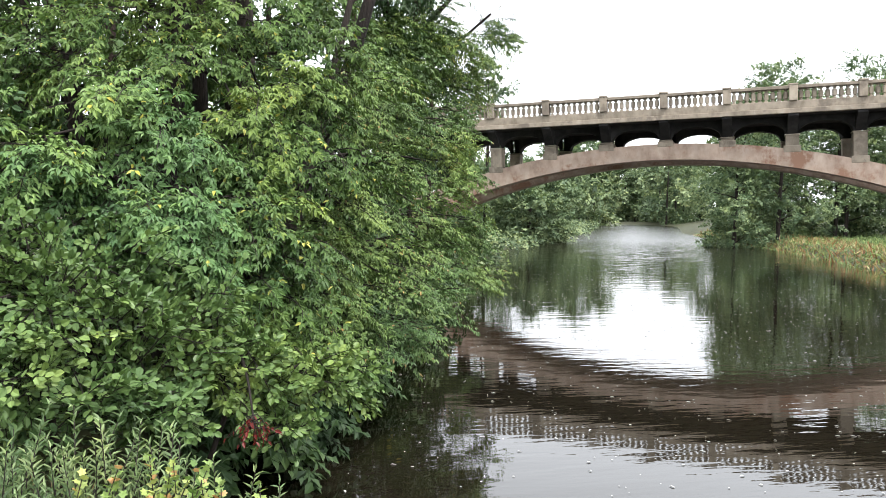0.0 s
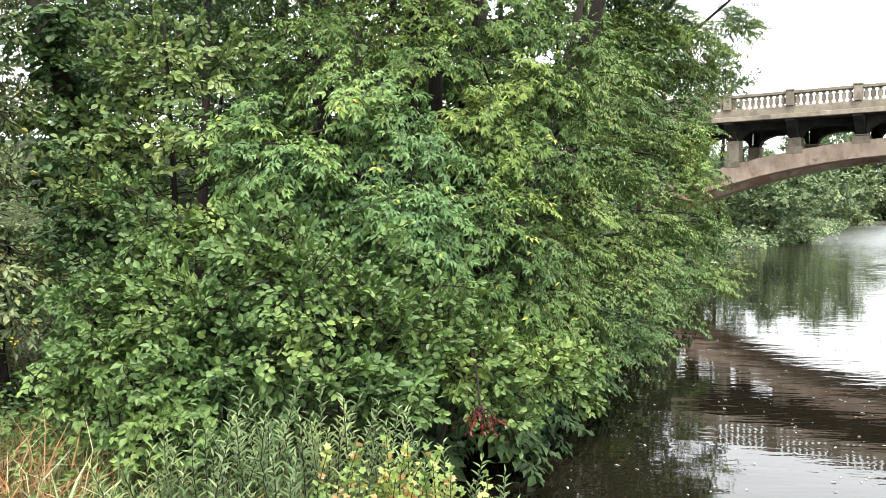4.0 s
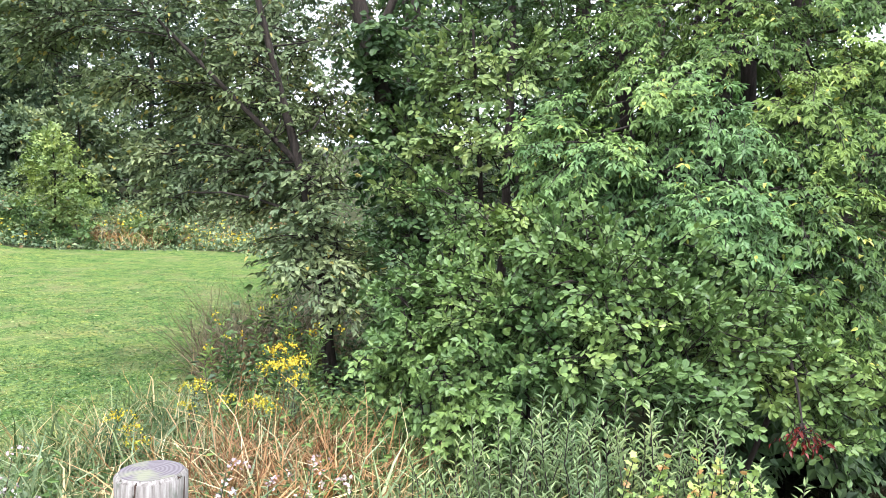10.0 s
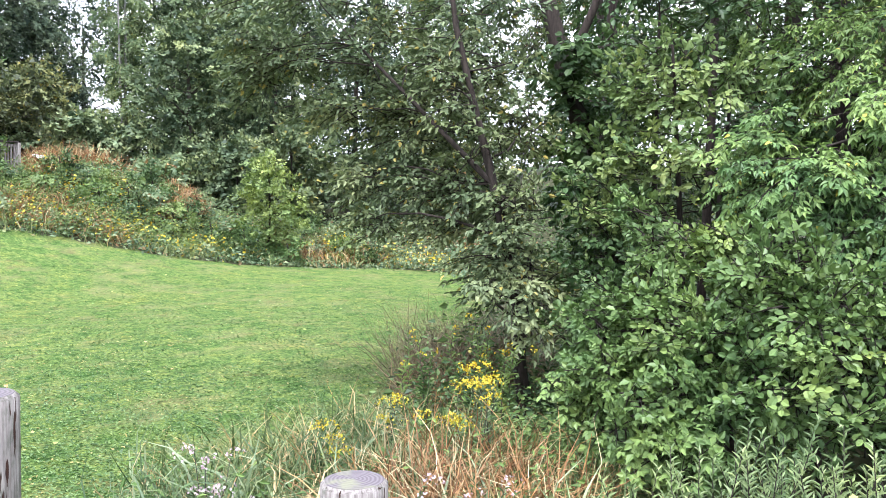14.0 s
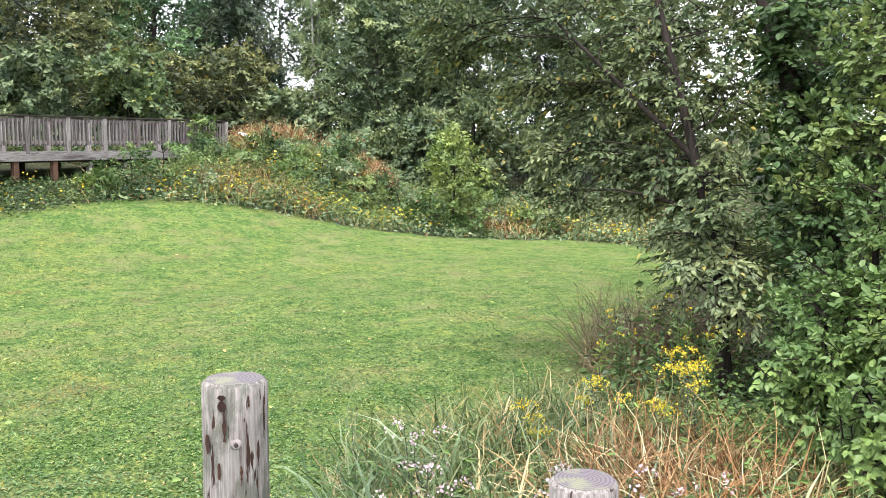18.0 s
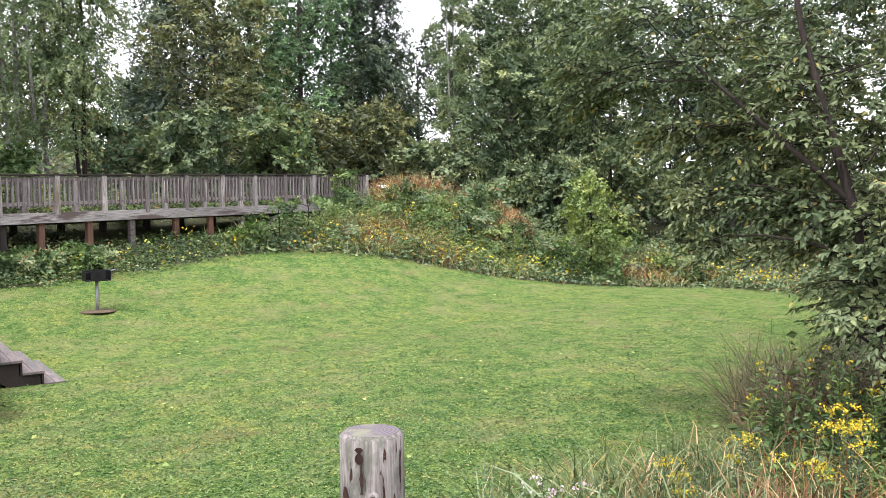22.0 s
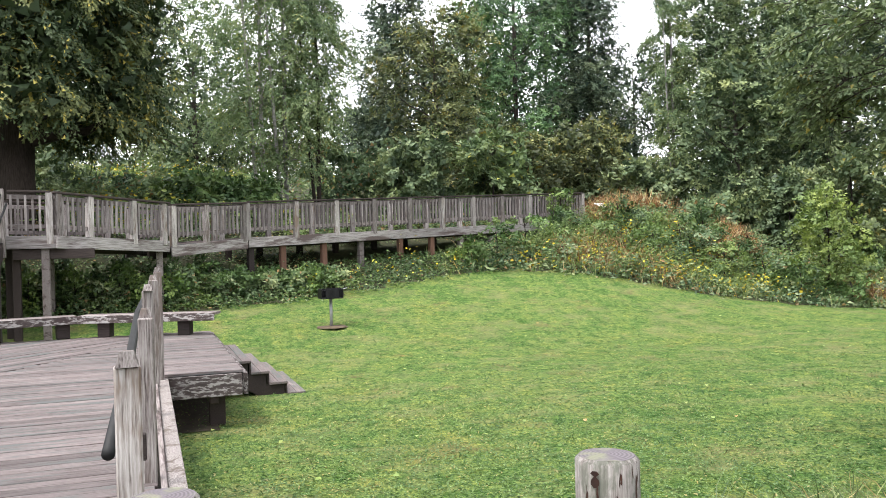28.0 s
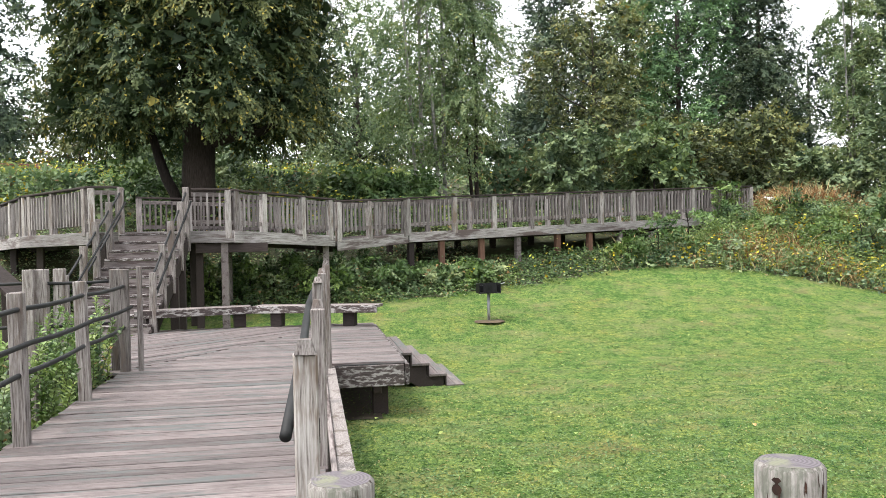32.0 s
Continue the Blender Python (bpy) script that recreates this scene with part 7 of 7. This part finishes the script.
grass("dry_grass", "thin dry grass mixed along the lawn edge", scatter(rng, 450, -7.5, -0.5, 1.9, 9, lambda x, y: (x > lawn_edge(y) - 0.15) & (x < lawn_edge(y) + 1.2) & (np.hypot(x + 0.2, y) > 2.6)), 0.5, 0.006, L_DRY, 94, 0.7)
cover("meadow_weeds", "mixed green weeds among the tall grass", scatter(rng, 2600, -6, 0.6, 2.2, 6.2, wedge), 0.7, L_RASP, 0.06, 0.02, 95, 7, "lance", 0.1)


def stem_plant(name, label, category, x, y, height, leaf, stems, spread, length, width, shape, seed, flower=None, stalk=None, flowers=0, petals=0.02, group=""):
    """A bushy plant: thin stems with leaves up them and, where it has any, flower heads at the tips."""
    rng = np.random.default_rng(seed)
    z0 = gz(x, y)
    ob = thing(name, label, category, (x, y, z0), 0, group)
    wood, vs, fl = [], [], []
    for k in range(stems):
        a, h = rng.random() * 6.28, height * rng.uniform(0.7, 1.05)
        tip = np.array([x + spread * math.cos(a) * rng.random(), y + spread * math.sin(a) * rng.random(), z0 + h])
        foot = np.array([x + 0.1 * math.cos(a), y + 0.1 * math.sin(a), z0 - 0.03])
        pts, arr = limb(rng, foot, tip, 0.006, 0.002, 0.05, 6, 4)
        wood.append(arr)
        n = int(h / 0.022)
        t = np.linspace(0.25, 1, n)
        at = np.stack([np.interp(t, np.linspace(0, 1, 6), pts[:, c]) for c in range(3)], 1)
        b = np.arange(n) * 2.4
        way = np.stack([np.cos(b), np.sin(b), np.full(n, 1.2 if leaf is L_WILLOW else 0.7)], 1)
        up = np.stack([-np.cos(b) * 0.5, -np.sin(b) * 0.5, np.ones(n)], 1) + rng.normal(size=(n, 3)) * 0.35
        way = way + rng.normal(size=(n, 3)) * 0.35
        vs.append(blades(at, way, up, length * (1.1 - 0.5 * t), width * (1.1 - 0.4 * t), shape))
        if flower:
            m = flowers
            ray, along = rng.random(m // 10 + 1) * 6.28, rng.random(m)
            ray = ray[np.arange(m) % len(ray)]
            d = tip + np.stack([np.cos(ray) * 0.11 * along, np.sin(ray) * 0.11 * along, 0.05 * np.sin(3.1 * along) - 0.02 * ray / 6.28], 1) + rng.normal(size=(m, 3)) * 0.007
            fl.append(blades(d, rng.normal(size=(m, 3)) + (0, 0, 0.5), rng.normal(size=(m, 3)) + (0, 0, 1.0), petals, petals * 0.8, "oval"))
    v, f = joined(wood)
    tagged(child("stalk_growth", mesh_of("stalk_growth", v, f, stalk or BARK, True), stalk or BARK, ob), kind="stuff")
    v, f = joined(vs)
    tagged(child("foliage", mesh_of("foliage", v, f, leaf), leaf, ob), kind="stuff")
    if fl:
        v, f = joined(fl)
        tagged(child("flower_plume", mesh_of("flower_plume", v, f, flower), flower, ob), kind="stuff")
    return ob


for i, (x, y, h) in enumerate([(-2.95, 4.9, 1.0), (-3.3, 5.0, 0.92), (-3.6, 4.7, 0.75), (-3.1, 4.7, 0.8), (-3.9, 4.2, 0.6)]):
    stem_plant("goldenrod", "goldenrod with bright yellow flower plumes in the tall grass", "wildflower", x, y, h, L_WEED, 4, 0.22, 0.09, 0.016, "lance", 500 + i, L_GOLD, None, 75, 0.016, "goldenrods")
for i, (x, y, h) in enumerate([(-4.0, 6.2, 1.15), (-4.3, 6.0, 1.0), (-3.6, 6.0, 1.0)]):
    stem_plant("goldenrod", "tall green goldenrod with few blooms by the tree", "wildflower", x, y, h, L_ALDER, 5, 0.25, 0.11, 0.02, "lance", 520 + i, L_GOLD, None, 8, 0.025, "goldenrods")
for i, (x, y, h) in enumerate([(-2.3, 3.2, 0.85), (-2.55, 3.1, 0.8), (-3.1, 2.6, 0.8), (-1.95, 3.4, 0.85), (-3.6, 3.1, 0.7)]):
    stem_plant("knapweed", "wilting knapweed with pale pink and white heads", "wildflower", x, y, h, L_WEED, 5, 0.25, 0.07, 0.012, "lance", 540 + i, L_PINK, None, 22, 0.019, "knapweeds")
for i, (x, y, h) in enumerate([(-1.25, 4.1, 1.0), (-0.95, 4.15, 1.05), (-0.7, 4.2, 1.1), (-0.45, 4.25, 1.0), (-1.55, 4.0, 0.8), (-0.2, 4.35, 1.0), (0.05, 4.35, 0.85), (0.2, 4.5, 0.9), (-1.1, 4.4, 1.0), (-0.6, 4.5, 1.05), (-1.35, 3.8, 0.75), (0.3, 4.4, 0.7), (-0.85, 3.9, 0.85)]):
    stem_plant("willow_sapling", "young willow shoots with narrow silvery green leaves", "shrub", x, y, h, L_WILLOW, 14, 0.36, 0.09, 0.017, "lance", 560 + i, group="willow saplings")
for i, (x, y, h) in enumerate([(-0.38, 3.8, 1.0), (-0.2, 3.8, 1.0), (-0.6, 3.75, 0.88), (-0.48, 3.7, 0.75), (-0.1, 3.9, 0.95), (-0.3, 3.6, 0.8)]):
    stem_plant("maple_sapling", "small maple sapling with yellowing and pinkish leaves", "sapling", x, y, h, L_MAPLE, 9, 0.26, 0.066, 0.056, "lobed", 580 + i, group="maple saplings")
for i, (x, y, h) in enumerate([(-6.6, -2.75, 0.9), (-7.6, -2.7, 0.9), (-8.3, -2.75, 1.1), (-9.0, -2.75, 1.0), (-9.8, -2.7, 1.2), (-10.4, -2.6, 1.2), (-10.8, -2.75, 1.3), (-5.8, -2.8, 0.7)]):
    stem_plant("bramble", "leafy bramble growing through the walkway railing", "shrub", x, y, h + 0.3, (L_FERN, L_WEED, L_FERN, L_ALDER)[i % 4], 16, 0.55, 0.10, 0.065, "oval", 600 + i, group="brambles by the railing")
stem_plant("goldenrod", "yellow goldenrod blooming by the walkway railing", "wildflower", -6.7, -2.9, 0.95, L_WEED, 7, 0.3, 0.09, 0.016, "lance", 620, L_GOLD, None, 70, 0.028, "goldenrods")

# lawn blades where the camera stands close, fallen leaves, foam on the water
lawn = lambda x, y: (x < lawn_edge(y) + 0.1) & (np.hypot(x, y) > 2.6) & ~((y < 0.2) & (x < -2.4)) & (past_lawn(x, y) < 0)
fade = lambda x, y: lawn(x, y) & (rng.random(len(x)) < (5.5 / np.hypot(x, y)) ** 2.2) & (np.hypot(x, y) < 22)
p = scatter(rng, 75000, -20, -2.4, 0.2, 17, fade)
n = len(p)
v, q = blades(np.stack([p[:, 0], p[:, 1], ground_z(p[:, 0], p[:, 1]) + 0.005], 1), rng.normal(size=(n, 3)) * (1, 1, 0.1) + (0, 0, 0.3), rng.normal(size=(n, 3)) * 0.25 + (0, 0, 1.0), 0.022 + 0.032 * rng.random(n), 0.011 + 0.012 * rng.random(n), "diamond")
tagged(new("lawn_grass", mesh_of("lawn_grass", v, q, L_LAWN)), "short mown grass and clover leaves of the lawn", "grass", kind="stuff")
p = scatter(rng, 160, -18, -4, 0.5, 16, lawn)
n = len(p)
v, q = blades(np.stack([p[:, 0], p[:, 1], ground_z(p[:, 0], p[:, 1]) + 0.05], 1), rng.normal(size=(n, 3)) * (1, 1, 0.1), np.tile((0.0, 0.0, 1.0), (n, 1)) + rng.normal(size=(n, 3)) * 0.2, 0.07, 0.05, "oval")
tagged(new("fallen_leaves", mesh_of("fallen_leaves", v, q, L_MAPLE)), "yellowed fallen leaves strewn over the lawn", "leaves", kind="stuff")
p = scatter(rng, 4200, 0.5, 26, 5, 36, lambda x, y: (x > shore_left(y) + 0.6) & (x < shore_right(y)))
n = len(p)
v, q = blades(np.stack([p[:, 0], p[:, 1], np.full(n, WATER_Z + 0.006)], 1), rng.normal(size=(n, 3)) * (0.4, 0.4, 0) + (0.8, -0.5, 0), np.tile((0.0, 0.0, 1.0), (n, 1)), 0.016 + 0.05 * rng.random(n) ** 4, 0.008 + 0.012 * rng.random(n), "oval")
FOAM = surface("white_foam", [(0.3, (0.7, 0.7, 0.67)), (0.7, (0.85, 0.85, 0.82))], 20, rough=0.9, big=0.1)
tagged(new("foam_flecks", mesh_of("foam_flecks", v, q, FOAM)), "white foam flecks drifting on the river", "foam", kind="stuff")
